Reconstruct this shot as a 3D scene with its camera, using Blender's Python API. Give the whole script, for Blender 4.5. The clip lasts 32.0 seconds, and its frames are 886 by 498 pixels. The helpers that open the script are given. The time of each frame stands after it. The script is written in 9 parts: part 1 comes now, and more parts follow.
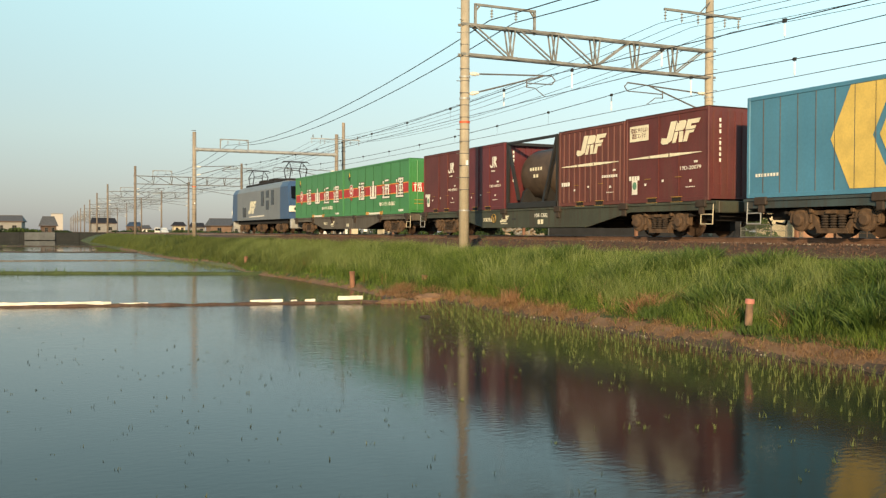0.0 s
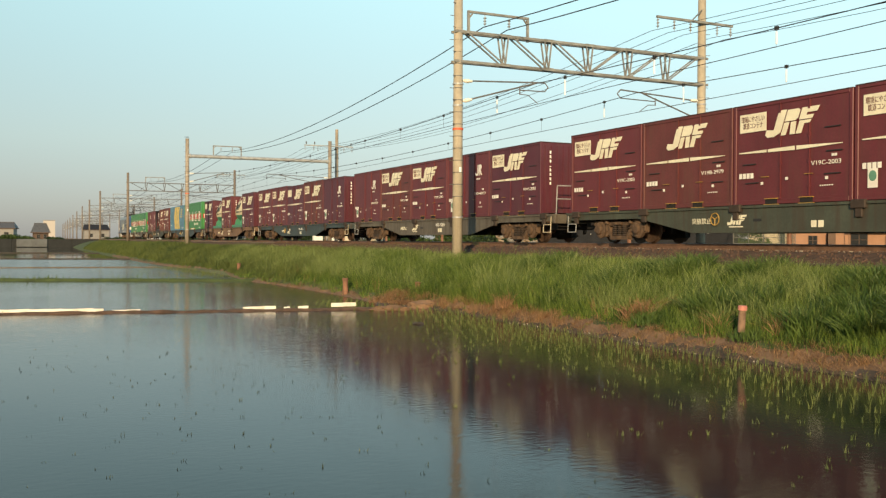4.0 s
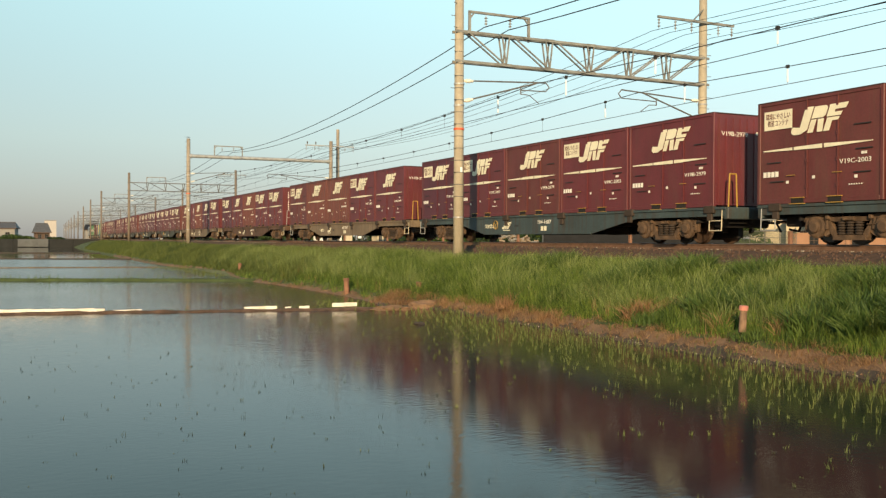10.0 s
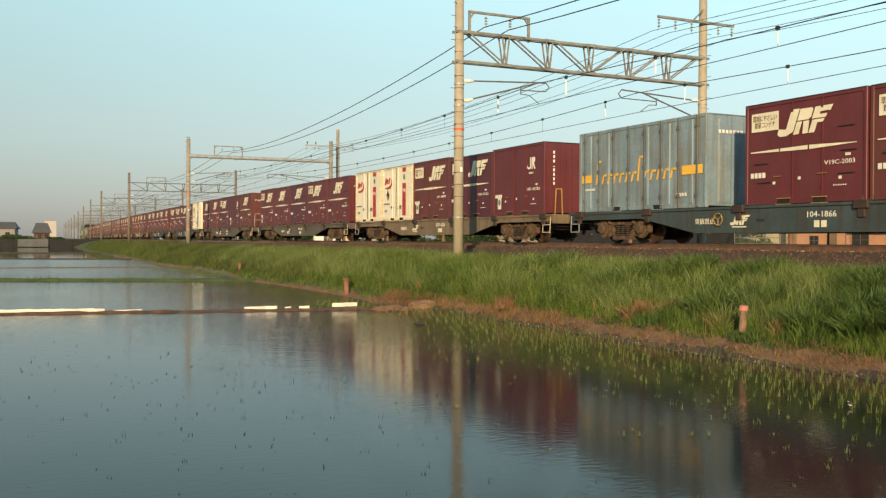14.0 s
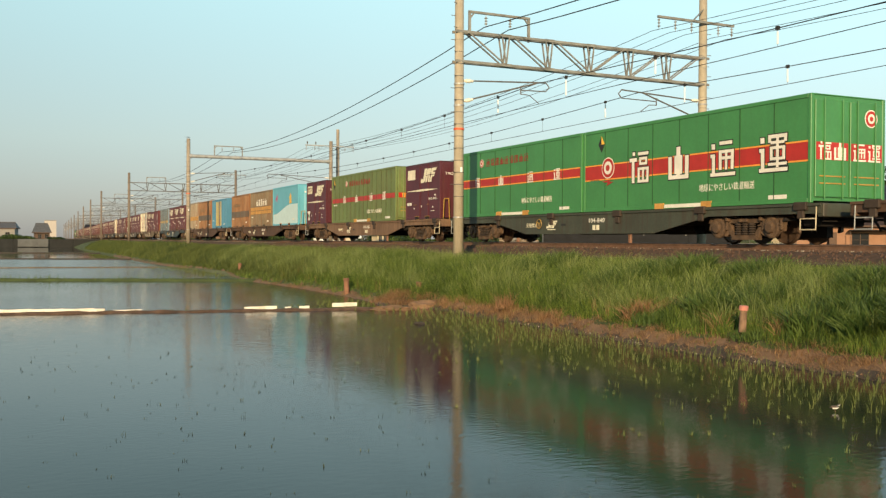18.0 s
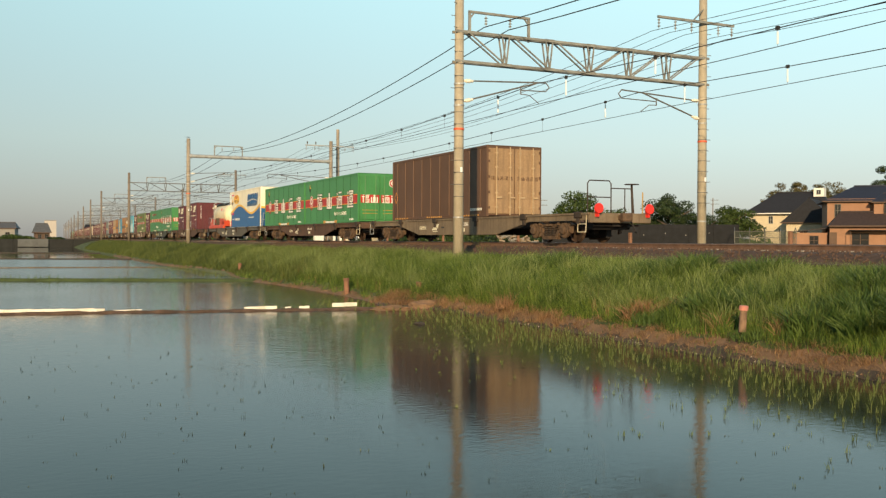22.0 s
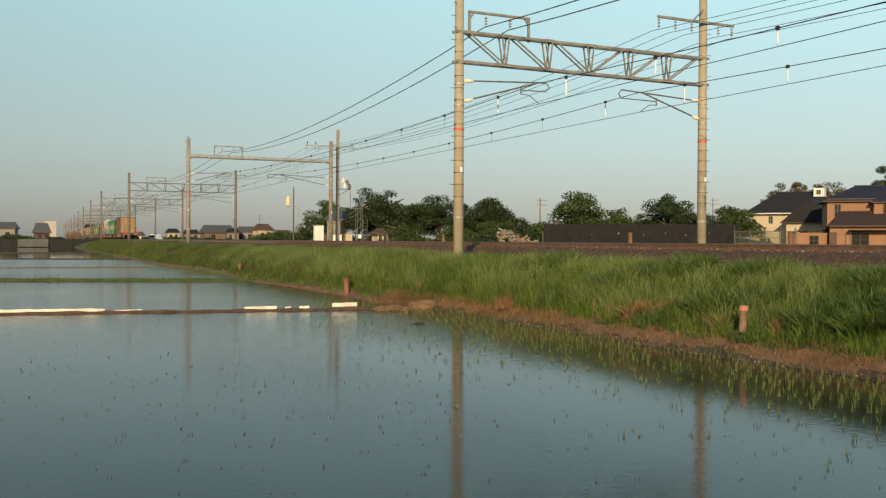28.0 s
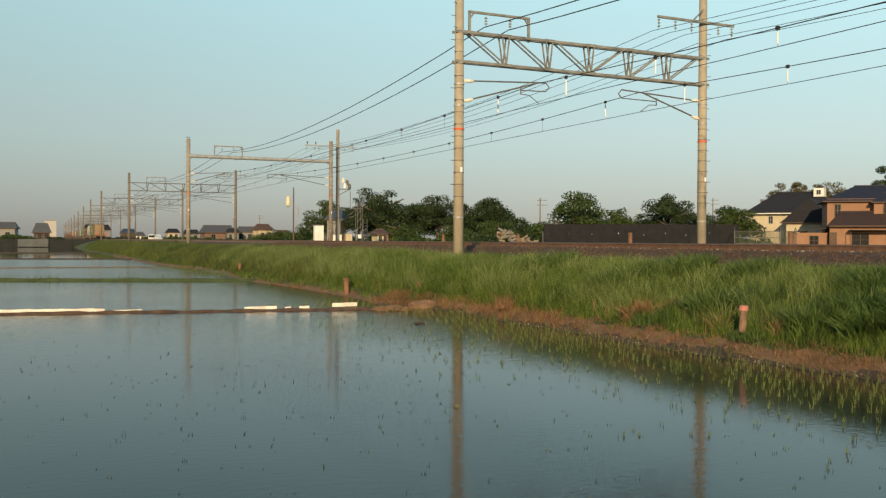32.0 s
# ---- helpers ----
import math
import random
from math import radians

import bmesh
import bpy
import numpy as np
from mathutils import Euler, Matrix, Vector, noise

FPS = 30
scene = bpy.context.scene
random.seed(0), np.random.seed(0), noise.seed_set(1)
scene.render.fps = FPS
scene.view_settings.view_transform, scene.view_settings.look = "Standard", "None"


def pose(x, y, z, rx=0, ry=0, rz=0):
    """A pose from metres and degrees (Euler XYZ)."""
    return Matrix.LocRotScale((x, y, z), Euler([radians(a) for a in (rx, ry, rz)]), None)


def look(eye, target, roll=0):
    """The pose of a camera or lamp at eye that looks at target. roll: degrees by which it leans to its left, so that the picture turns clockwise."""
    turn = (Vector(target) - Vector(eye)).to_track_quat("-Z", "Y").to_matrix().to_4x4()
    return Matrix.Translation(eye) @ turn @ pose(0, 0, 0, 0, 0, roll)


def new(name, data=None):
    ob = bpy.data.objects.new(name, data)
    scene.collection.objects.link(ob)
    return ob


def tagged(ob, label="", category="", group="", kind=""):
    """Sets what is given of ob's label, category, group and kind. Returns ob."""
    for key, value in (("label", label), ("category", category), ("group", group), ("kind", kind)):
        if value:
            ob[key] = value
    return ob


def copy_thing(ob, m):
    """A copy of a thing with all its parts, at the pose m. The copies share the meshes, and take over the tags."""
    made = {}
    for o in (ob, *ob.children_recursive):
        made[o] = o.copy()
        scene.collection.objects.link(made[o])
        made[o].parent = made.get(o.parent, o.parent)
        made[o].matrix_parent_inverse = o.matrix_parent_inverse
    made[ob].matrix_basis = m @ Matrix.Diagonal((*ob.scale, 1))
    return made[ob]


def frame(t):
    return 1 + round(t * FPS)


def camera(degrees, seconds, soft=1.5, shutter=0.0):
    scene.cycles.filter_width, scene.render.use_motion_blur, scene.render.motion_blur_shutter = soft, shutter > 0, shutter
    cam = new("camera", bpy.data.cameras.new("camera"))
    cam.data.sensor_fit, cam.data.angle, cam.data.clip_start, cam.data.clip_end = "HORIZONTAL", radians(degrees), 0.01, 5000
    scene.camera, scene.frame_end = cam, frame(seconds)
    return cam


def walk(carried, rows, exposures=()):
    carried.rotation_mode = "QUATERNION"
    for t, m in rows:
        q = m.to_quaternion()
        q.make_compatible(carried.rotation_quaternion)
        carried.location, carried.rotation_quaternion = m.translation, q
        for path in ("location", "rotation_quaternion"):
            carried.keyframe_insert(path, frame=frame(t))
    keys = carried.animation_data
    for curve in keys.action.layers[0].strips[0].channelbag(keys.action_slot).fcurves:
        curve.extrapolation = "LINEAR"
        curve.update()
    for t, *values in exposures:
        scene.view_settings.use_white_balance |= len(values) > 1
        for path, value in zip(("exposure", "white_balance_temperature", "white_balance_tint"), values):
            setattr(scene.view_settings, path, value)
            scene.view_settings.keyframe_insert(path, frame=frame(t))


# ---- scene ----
# The camera stands on a tripod beside a flooded paddy and settles during the first seconds.
EYE = (0.0, 0.0, 1.924)
YAW, TILT, ROLL = 26.027, -0.537, 0.276
cam = camera(50.38, 32.0, soft=1.3)


def aim(right, up):
    """Camera pose with the picture shifted by small angles (degrees)."""
    return pose(EYE[0], EYE[1], EYE[2], 90 + TILT + up, 0, -(YAW + right)) @ pose(0, 0, 0, 0, 0, ROLL)


SETTLE = [(0, -0.344, -0.412), (0.5, -0.206, -0.464), (1, 0, -0.275), (1.5, 0, 0), (2, 0, 0.05), (2.5, 0, 0.05), (3, 0, 0),
          (3.5, 0.11, 0), (4.5, -0.02, 0), (5.5, -0.11, 0), (6, -0.15, 0), (6.5, -0.103, 0), (7, -0.045, 0), (7.5, 0.05, 0),
          (8, 0.055, 0), (8.5, 0.02, 0), (9, 0, 0), (32, 0, 0)]
walk(cam, [(t, aim(a, b)) for t, a, b in SETTLE], exposures=[(0, 0.27), (1, 0.26), (2, 0.15), (3, 0.15), (6, 0.23), (10, 0.2), (14, 0.09), (18, 0.14), (19, 0.13), (20, 0.03), (21, 0.05), (22, 0.08), (23, -0.06), (25, -0.13), (28, -0.16), (32, -0.16)])

# ---- light: low evening sun from behind the camera ----
SUN_EL, SUN_TO = 15.0, Vector((0.563, 0.826, 0)).normalized()
world = bpy.data.worlds.new("world")
scene.world = world
world.use_nodes = True
wn = world.node_tree.nodes
sky = wn.new("ShaderNodeTexSky")
sky.sky_type, sky.sun_disc = "NISHITA", False
sky.sun_elevation, sky.sun_rotation = radians(SUN_EL), math.atan2(-SUN_TO.x, -SUN_TO.y)
sky.air_density, sky.dust_density, sky.ozone_density = 1.0, 1.0, 1.6
wl = world.node_tree.links
# thin evening haze whitens the sky towards the horizon all round
co = wn.new("ShaderNodeTexCoord")
sep = wn.new("ShaderNodeSeparateXYZ")
wl.new(co.outputs["Generated"], sep.inputs[0])
haze = wn.new("ShaderNodeValToRGB")
haze.color_ramp.elements[0].position, haze.color_ramp.elements[0].color = 0.0, (0.37, 0.365, 0.37, 1)
haze.color_ramp.elements[1].position, haze.color_ramp.elements[1].color = 1.0, (0.07, 0.15, 0.27, 1)
for at, c in ((0.05, (0.485, 0.53, 0.52)), (0.10, (0.575, 0.70, 0.655)), (0.27, (0.65, 1.02, 1.02)), (0.48, (0.24, 0.44, 0.58))):
    haze.color_ramp.elements.new(at).color = (*c, 1)
wl.new(sep.outputs[2], haze.inputs[0])
clear = wn.new("ShaderNodeVectorMath")
clear.operation = "SCALE"
clear.inputs["Scale"].default_value = 0.13
wl.new(sky.outputs[0], clear.inputs[0])
blend = wn.new("ShaderNodeMix")
blend.data_type = "RGBA"
blend.inputs[0].default_value = 0.75
wl.new(clear.outputs[0], blend.inputs[6])
wl.new(haze.outputs[0], blend.inputs[7])
# the sky dims a little to the left of the view and brightens to the right
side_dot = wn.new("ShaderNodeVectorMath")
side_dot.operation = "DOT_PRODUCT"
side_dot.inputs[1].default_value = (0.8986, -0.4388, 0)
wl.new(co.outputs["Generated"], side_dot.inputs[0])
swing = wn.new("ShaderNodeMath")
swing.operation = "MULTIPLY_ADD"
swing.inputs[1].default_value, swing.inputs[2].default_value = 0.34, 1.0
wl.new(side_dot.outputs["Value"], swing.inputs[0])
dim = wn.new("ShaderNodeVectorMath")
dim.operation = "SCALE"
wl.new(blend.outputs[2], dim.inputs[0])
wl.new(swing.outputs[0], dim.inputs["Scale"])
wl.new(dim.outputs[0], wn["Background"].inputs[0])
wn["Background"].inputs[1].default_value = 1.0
sun = new("sun", bpy.data.lights.new("sun", "SUN"))
sun.data.energy, sun.data.angle, sun.data.color = 5.0, radians(0.6), (1.0, 0.75, 0.43)
sun.matrix_world = look((0, 0, 60), tuple(Vector((0, 0, 60)) + SUN_TO * 10 + Vector((0, 0, -10 * math.tan(radians(SUN_EL))))))


# ---- materials ----
def mat(name, color, rough=0.6, metal=0.0, var=0.12, scale=3.0, bump=0.0, bscale=40.0, streak=0.0, dirt=(0.12, 0.08, 0.05), dirty=0.0,
        rnd=0.0, spec=0.5, stretch=(1, 1, 1)):
    """Procedural paint, stone or metal: two scales of variation, dirt, rain streaks, fine relief, piece-to-piece change."""
    m = bpy.data.materials.new(name)
    m.use_nodes = True
    n, l = m.node_tree.nodes, m.node_tree.links
    b = n["Principled BSDF"]
    b.inputs["Roughness"].default_value, b.inputs["Metallic"].default_value = rough, metal
    b.inputs["Specular IOR Level"].default_value = spec
    tc = n.new("ShaderNodeTexCoord")
    mp = n.new("ShaderNodeMapping")
    mp.inputs["Scale"].default_value = stretch
    l.new(tc.outputs["Object"], mp.inputs[0])
    a = n.new("ShaderNodeTexNoise")
    a.inputs["Scale"].default_value, a.inputs["Detail"].default_value = scale, 6
    l.new(mp.outputs[0], a.inputs["Vector"])
    f = n.new("ShaderNodeTexNoise")
    f.inputs["Scale"].default_value, f.inputs["Detail"].default_value = scale * 14, 3
    l.new(mp.outputs[0], f.inputs["Vector"])
    mr = n.new("ShaderNodeMapRange")
    mr.inputs["From Min"].default_value, mr.inputs["From Max"].default_value = 0.3, 0.7
    mr.inputs["To Min"].default_value, mr.inputs["To Max"].default_value = 1 - var, 1 + var
    l.new(a.outputs[0], mr.inputs[0])
    mr2 = n.new("ShaderNodeMapRange")
    mr2.inputs["From Min"].default_value, mr2.inputs["From Max"].default_value = 0.3, 0.7
    mr2.inputs["To Min"].default_value, mr2.inputs["To Max"].default_value = 1 - var * 0.6, 1 + var * 0.6
    l.new(f.outputs[0], mr2.inputs[0])
    mu = n.new("ShaderNodeMath")
    mu.operation = "MULTIPLY"
    l.new(mr.outputs[0], mu.inputs[0])
    l.new(mr2.outputs[0], mu.inputs[1])
    last = mu.outputs[0]
    if rnd:
        oi = n.new("ShaderNodeObjectInfo")
        mr3 = n.new("ShaderNodeMapRange")
        mr3.inputs["To Min"].default_value, mr3.inputs["To Max"].default_value = 1 - rnd, 1 + rnd
        l.new(oi.outputs["Random"], mr3.inputs[0])
        mu2 = n.new("ShaderNodeMath")
        mu2.operation = "MULTIPLY"
        l.new(last, mu2.inputs[0])
        l.new(mr3.outputs[0], mu2.inputs[1])
        last = mu2.outputs[0]
    sc = n.new("ShaderNodeVectorMath")
    sc.operation = "SCALE"
    sc.inputs[0].default_value = color[:3]
    l.new(last, sc.inputs["Scale"])
    out = sc.outputs[0]
    if dirty or streak:
        w = n.new("ShaderNodeTexNoise")
        mp2 = n.new("ShaderNodeMapping")
        mp2.inputs["Scale"].default_value = (5, 5, 0.35) if streak else (1.3, 1.3, 1.3)
        l.new(tc.outputs["Object"], mp2.inputs[0])
        l.new(mp2.outputs[0], w.inputs["Vector"])
        w.inputs["Scale"].default_value, w.inputs["Detail"].default_value = 1.6, 6
        r = n.new("ShaderNodeMapRange")
        r.inputs["From Min"].default_value, r.inputs["From Max"].default_value = 0.45, 0.75
        r.inputs["To Max"].default_value = max(dirty, streak)
        l.new(w.outputs[0], r.inputs[0])
        mx = n.new("ShaderNodeMix")
        mx.data_type = "RGBA"
        l.new(r.outputs[0], mx.inputs[0])
        l.new(out, mx.inputs[6])
        mx.inputs[7].default_value = (*dirt, 1)
        out = mx.outputs[2]
    l.new(out, b.inputs["Base Color"])
    if bump:
        bn = n.new("ShaderNodeTexNoise")
        bn.inputs["Scale"].default_value, bn.inputs["Detail"].default_value = bscale, 5
        l.new(mp.outputs[0], bn.inputs["Vector"])
        bu = n.new("ShaderNodeBump")
        bu.inputs["Strength"].default_value, bu.inputs["Distance"].default_value = bump, 0.02
        l.new(bn.outputs[0], bu.inputs["Height"])
        l.new(bu.outputs[0], b.inputs["Normal"])
    return m


def leafy(name, c1, c2, rough=0.6, scale=0.6, sheen=0.25, each=0.55):
    """Foliage: colour shifts over the plant and from leaf to leaf, light passes through."""
    m = bpy.data.materials.new(name)
    m.use_nodes = True
    n, l = m.node_tree.nodes, m.node_tree.links
    b = n["Principled BSDF"]
    b.inputs["Roughness"].default_value = rough
    b.inputs["Specular IOR Level"].default_value = 0.3
    g = n.new("ShaderNodeNewGeometry")
    tc = n.new("ShaderNodeTexCoord")
    a = n.new("ShaderNodeTexNoise")
    a.inputs["Scale"].default_value, a.inputs["Detail"].default_value = scale, 4
    l.new(tc.outputs["Object"], a.inputs["Vector"])
    ad = n.new("ShaderNodeMath")
    ad.operation = "MULTIPLY_ADD"
    ad.inputs[1].default_value, ad.inputs[2].default_value = each, -each / 2
    l.new(g.outputs["Random Per Island"], ad.inputs[0])
    ad2 = n.new("ShaderNodeMath")
    ad2.operation = "ADD"
    l.new(ad.outputs[0], ad2.inputs[0])
    l.new(a.outputs[0], ad2.inputs[1])
    cr = n.new("ShaderNodeValToRGB")
    cr.color_ramp.elements[0].position, cr.color_ramp.elements[1].position = 0.25, 0.75
    cr.color_ramp.elements[0].color, cr.color_ramp.elements[1].color = (*c1, 1), (*c2, 1)
    l.new(ad2.outputs[0], cr.inputs[0])
    l.new(cr.outputs[0], b.inputs["Base Color"])
    t = n.new("ShaderNodeBsdfTranslucent")
    l.new(cr.outputs[0], t.inputs["Color"])
    mx = n.new("ShaderNodeMixShader")
    mx.inputs[0].default_value = sheen
    l.new(b.outputs[0], mx.inputs[1])
    l.new(t.outputs[0], mx.inputs[2])
    l.new(mx.outputs[0], n["Material Output"].inputs["Surface"])
    return m


def water_mat(name, rough, ripple, gloss, wind=0.0):
    m = bpy.data.materials.new(name)
    m.use_nodes = True
    n, l = m.node_tree.nodes, m.node_tree.links
    b = n["Principled BSDF"]
    b.inputs["Base Color"].default_value = (0.055, 0.058, 0.05, 1)
    b.inputs["Roughness"].default_value = rough
    b.inputs["IOR"].default_value = 1.33
    b.inputs["Specular IOR Level"].default_value = gloss
    tc = n.new("ShaderNodeTexCoord")
    mud = n.new("ShaderNodeTexNoise")
    mud.inputs["Scale"].default_value, mud.inputs["Detail"].default_value = 0.5, 5
    l.new(tc.outputs["Object"], mud.inputs["Vector"])
    cr = n.new("ShaderNodeValToRGB")
    cr.color_ramp.elements[0].position, cr.color_ramp.elements[1].position = 0.3, 0.7
    cr.color_ramp.elements[0].color, cr.color_ramp.elements[1].color = (0.012, 0.014, 0.0125, 1), (0.028, 0.0285, 0.0235, 1)
    l.new(mud.outputs[0], cr.inputs[0])
    l.new(cr.outputs[0], b.inputs["Base Color"])
    # calm and ruffled patches
    pa = n.new("ShaderNodeTexNoise")
    pa.inputs["Scale"].default_value = 0.12
    l.new(tc.outputs["Object"], pa.inputs["Vector"])
    pr = n.new("ShaderNodeMapRange")
    pr.inputs["From Min"].default_value, pr.inputs["From Max"].default_value = 0.35, 0.65
    pr.inputs["To Min"].default_value, pr.inputs["To Max"].default_value = 0.4, 1.0
    l.new(pa.outputs[0], pr.inputs[0])
    mp = n.new("ShaderNodeMapping")
    mp.inputs["Rotation"].default_value = (0, 0, radians(-26))
    mp.inputs["Scale"].default_value = (0.55, 1.0, 1.0)
    l.new(tc.outputs["Object"], mp.inputs[0])
    r = n.new("ShaderNodeTexNoise")
    r.inputs["Scale"].default_value, r.inputs["Detail"].default_value = 13.0, 4
    l.new(mp.outputs[0], r.inputs["Vector"])
    mu = n.new("ShaderNodeMath")
    mu.operation = "MULTIPLY"
    l.new(r.outputs[0], mu.inputs[0])
    l.new(pr.outputs[0], mu.inputs[1])
    if wind:
        # wind roughens the open far side of the paddy
        across = n.new("ShaderNodeVectorMath")
        across.operation = "DOT_PRODUCT"
        across.inputs[1].default_value = (0.377, 0.926, 0)
        l.new(tc.outputs["Object"], across.inputs[0])
        band = n.new("ShaderNodeMapRange")
        band.inputs["From Min"].default_value, band.inputs["From Max"].default_value = 13.0, 23.0
        band.inputs["To Min"].default_value, band.inputs["To Max"].default_value = 0.7, wind
        l.new(across.outputs["Value"], band.inputs[0])
        gust = n.new("ShaderNodeMath")
        gust.operation = "MULTIPLY"
        l.new(mu.outputs[0], gust.inputs[0])
        l.new(band.outputs[0], gust.inputs[1])
        mu = gust
        long_wave = n.new("ShaderNodeTexNoise")
        long_wave.inputs["Scale"].default_value, long_wave.inputs["Detail"].default_value = 5.0, 2
        l.new(mp.outputs[0], long_wave.inputs["Vector"])
        far = n.new("ShaderNodeMapRange")
        far.inputs["From Min"].default_value, far.inputs["From Max"].default_value = 13.0, 20.0
        far.inputs["To Min"].default_value, far.inputs["To Max"].default_value = 0.0, wind
        l.new(across.outputs["Value"], far.inputs[0])
        swell = n.new("ShaderNodeMath")
        swell.operation = "MULTIPLY_ADD"
        l.new(long_wave.outputs[0], swell.inputs[0])
        l.new(far.outputs[0], swell.inputs[1])
        l.new(mu.outputs[0], swell.inputs[2])
        mu = swell
    bu = n.new("ShaderNodeBump")
    bu.inputs["Strength"].default_value, bu.inputs["Distance"].default_value = 0.7, ripple
    l.new(mu.outputs[0], bu.inputs["Height"])
    l.new(bu.outputs[0], b.inputs["Normal"])
    return m


WATER = water_mat("paddy_water", 0.085, 0.0040, 0.215, 2.6)
WATER_MID = water_mat("rippled_water", 0.10, 0.009, 0.2)
WATER_CALM = water_mat("calm_far_water", 0.03, 0.001, 0.3)
WATER_FAR = water_mat("wind_ruffled_water", 0.14, 0.02, 0.16)
SOIL = mat("dry_soil", (0.18, 0.105, 0.058), 0.95, var=0.35, scale=1.6, bump=0.8, bscale=14)
MUD = mat("wet_mud", (0.06, 0.043, 0.03), 0.85, var=0.3, scale=2, bump=0.6, bscale=12)
FIELD = mat("field_ground", (0.12, 0.13, 0.06), 0.95, var=0.35, scale=0.08, bump=0.5, bscale=3)
BALLAST = mat("ballast_stone", (0.078, 0.044, 0.03), 0.95, var=0.45, scale=6, bump=1.0, bscale=26)
STONE = mat("loose_stone", (0.085, 0.048, 0.033), 0.9, var=0.35, scale=8, rnd=0.2)
RAIL = mat("rail_steel", (0.20, 0.11, 0.07), 0.55, 0.4, var=0.25, scale=5)
RAILTOP = mat("polished_rail_head", (0.26, 0.20, 0.16), 0.5, 0.8, var=0.1)
SLEEPER = mat("sleeper_concrete", (0.30, 0.25, 0.20), 0.9, var=0.25, scale=4, bump=0.4, rnd=0.15)
GRASS = leafy("bank_grass", (0.030, 0.062, 0.012), (0.185, 0.255, 0.042), 0.6, 1.1, 0.25, 0.95)
GRASS_FAR = leafy("far_bank_grass", (0.042, 0.068, 0.018), (0.145, 0.17, 0.04), 0.6, 0.35, 0.25, 0.35)
DRYGRASS = leafy("dry_grass", (0.16, 0.082, 0.037), (0.41, 0.25, 0.125), 0.8, 0.9, 0.25, 0.9)
PALEGRASS = leafy("pale_feathery_grass", (0.12, 0.16, 0.045), (0.31, 0.36, 0.12), 0.6, 1.0, 0.3, 0.6)
WEED = leafy("broad_weed", (0.036, 0.075, 0.016), (0.12, 0.175, 0.042), 0.5, 1.5)
DEADTUFT = leafy("dead_orange_grass", (0.24, 0.125, 0.06), (0.48, 0.28, 0.15), 0.8, 2)
RICE = leafy("rice_seedling", (0.10, 0.135, 0.03), (0.24, 0.27, 0.08), 0.5, 0.8, 0.4)
TURF = mat("grassy_soil", (0.06, 0.08, 0.022), 0.95, var=0.4, scale=1.2, bump=0.8, bscale=18)
CONCRETE = mat("pole_concrete", (0.41, 0.35, 0.26), 0.85, var=0.16, scale=2.2, bump=0.25, bscale=60, streak=0.35, dirt=(0.25, 0.2, 0.15), rnd=0.06)
WALLCON = mat("canal_concrete", (0.022, 0.0225, 0.021), 0.9, var=0.25, scale=0.8, bump=0.3, streak=0.5, dirt=(0.032, 0.033, 0.033))
GALV = mat("galvanised_steel", (0.40, 0.40, 0.39), 0.55, 0.3, var=0.2, scale=3, dirty=0.35, dirt=(0.18, 0.12, 0.08))
WIRE = mat("wire_metal", (0.032, 0.03, 0.028), 0.6, 0.2, var=0.1)
# streaked pole concrete, darker than CONCRETE for poles further off
POLE_FAR = mat("dark_streaked_concrete", (0.20, 0.16, 0.125), 0.9, var=0.2, scale=2, streak=0.3, rnd=0.1)
POLE_MID = mat("grey_streaked_concrete", (0.30, 0.25, 0.195), 0.9, var=0.2, scale=2, streak=0.4, rnd=0.1)
BEAMSTEEL = mat("weathered_beam_steel", (0.27, 0.26, 0.235), 0.65, 0.3, var=0.25, scale=3, dirty=0.35, dirt=(0.09, 0.06, 0.04))
GALV_FAR = mat("dull_steel", (0.15, 0.14, 0.125), 0.7, 0.3, var=0.2, scale=3)
PORCELAIN = mat("porcelain", (0.75, 0.70, 0.6), 0.25, var=0.08)
WHITEPL = mat("white_plastic", (0.82, 0.82, 0.8), 0.4, var=0.05)
REDBAND = mat("red_band", (0.62, 0.10, 0.04), 0.6, var=0.15)
MAROON = mat("maroon_paint", (0.120, 0.0225, 0.027), 0.5, var=0.14, scale=1.3, bump=0.05, bscale=30, streak=0.35, dirt=(0.10, 0.045, 0.03), rnd=0.05)
PLUM = mat("plum_paint", (0.090, 0.018, 0.028), 0.5, var=0.14, scale=1.3, bump=0.05, bscale=30, streak=0.4, dirt=(0.085, 0.04, 0.034), rnd=0.05)
RUSSET = mat("russet_paint", (0.116, 0.029, 0.027), 0.55, var=0.16, scale=1.3, bump=0.05, bscale=30, streak=0.45, dirt=(0.11, 0.055, 0.035), rnd=0.05)
BROWNRED = mat("faded_brown_paint", (0.125, 0.038, 0.030), 0.55, var=0.16, scale=1.3, streak=0.4, dirt=(0.11, 0.05, 0.03), rnd=0.12)
CREAMMARK = mat("cream_marking", (0.80, 0.74, 0.56), 0.5, var=0.08, scale=3, dirty=0.2, dirt=(0.35, 0.2, 0.14))
WHITEMARK = mat("white_marking", (0.80, 0.76, 0.68), 0.5, var=0.08, scale=3, dirty=0.2, dirt=(0.4, 0.3, 0.25))
GREEN = mat("green_container_paint", (0.056, 0.225, 0.07), 0.42, var=0.10, scale=0.9, streak=0.25, dirt=(0.06, 0.16, 0.05), rnd=0.06)
OLIVE = mat("olive_container_paint", (0.145, 0.195, 0.064), 0.55, var=0.16, scale=0.9, streak=0.6, dirt=(0.16, 0.12, 0.045))
REDSTRIPE = mat("red_stripe", (0.42, 0.026, 0.018), 0.45, var=0.12)
OLIVEJOINT = mat("olive_panel_joint", (0.06, 0.075, 0.022), 0.7, var=0.2)
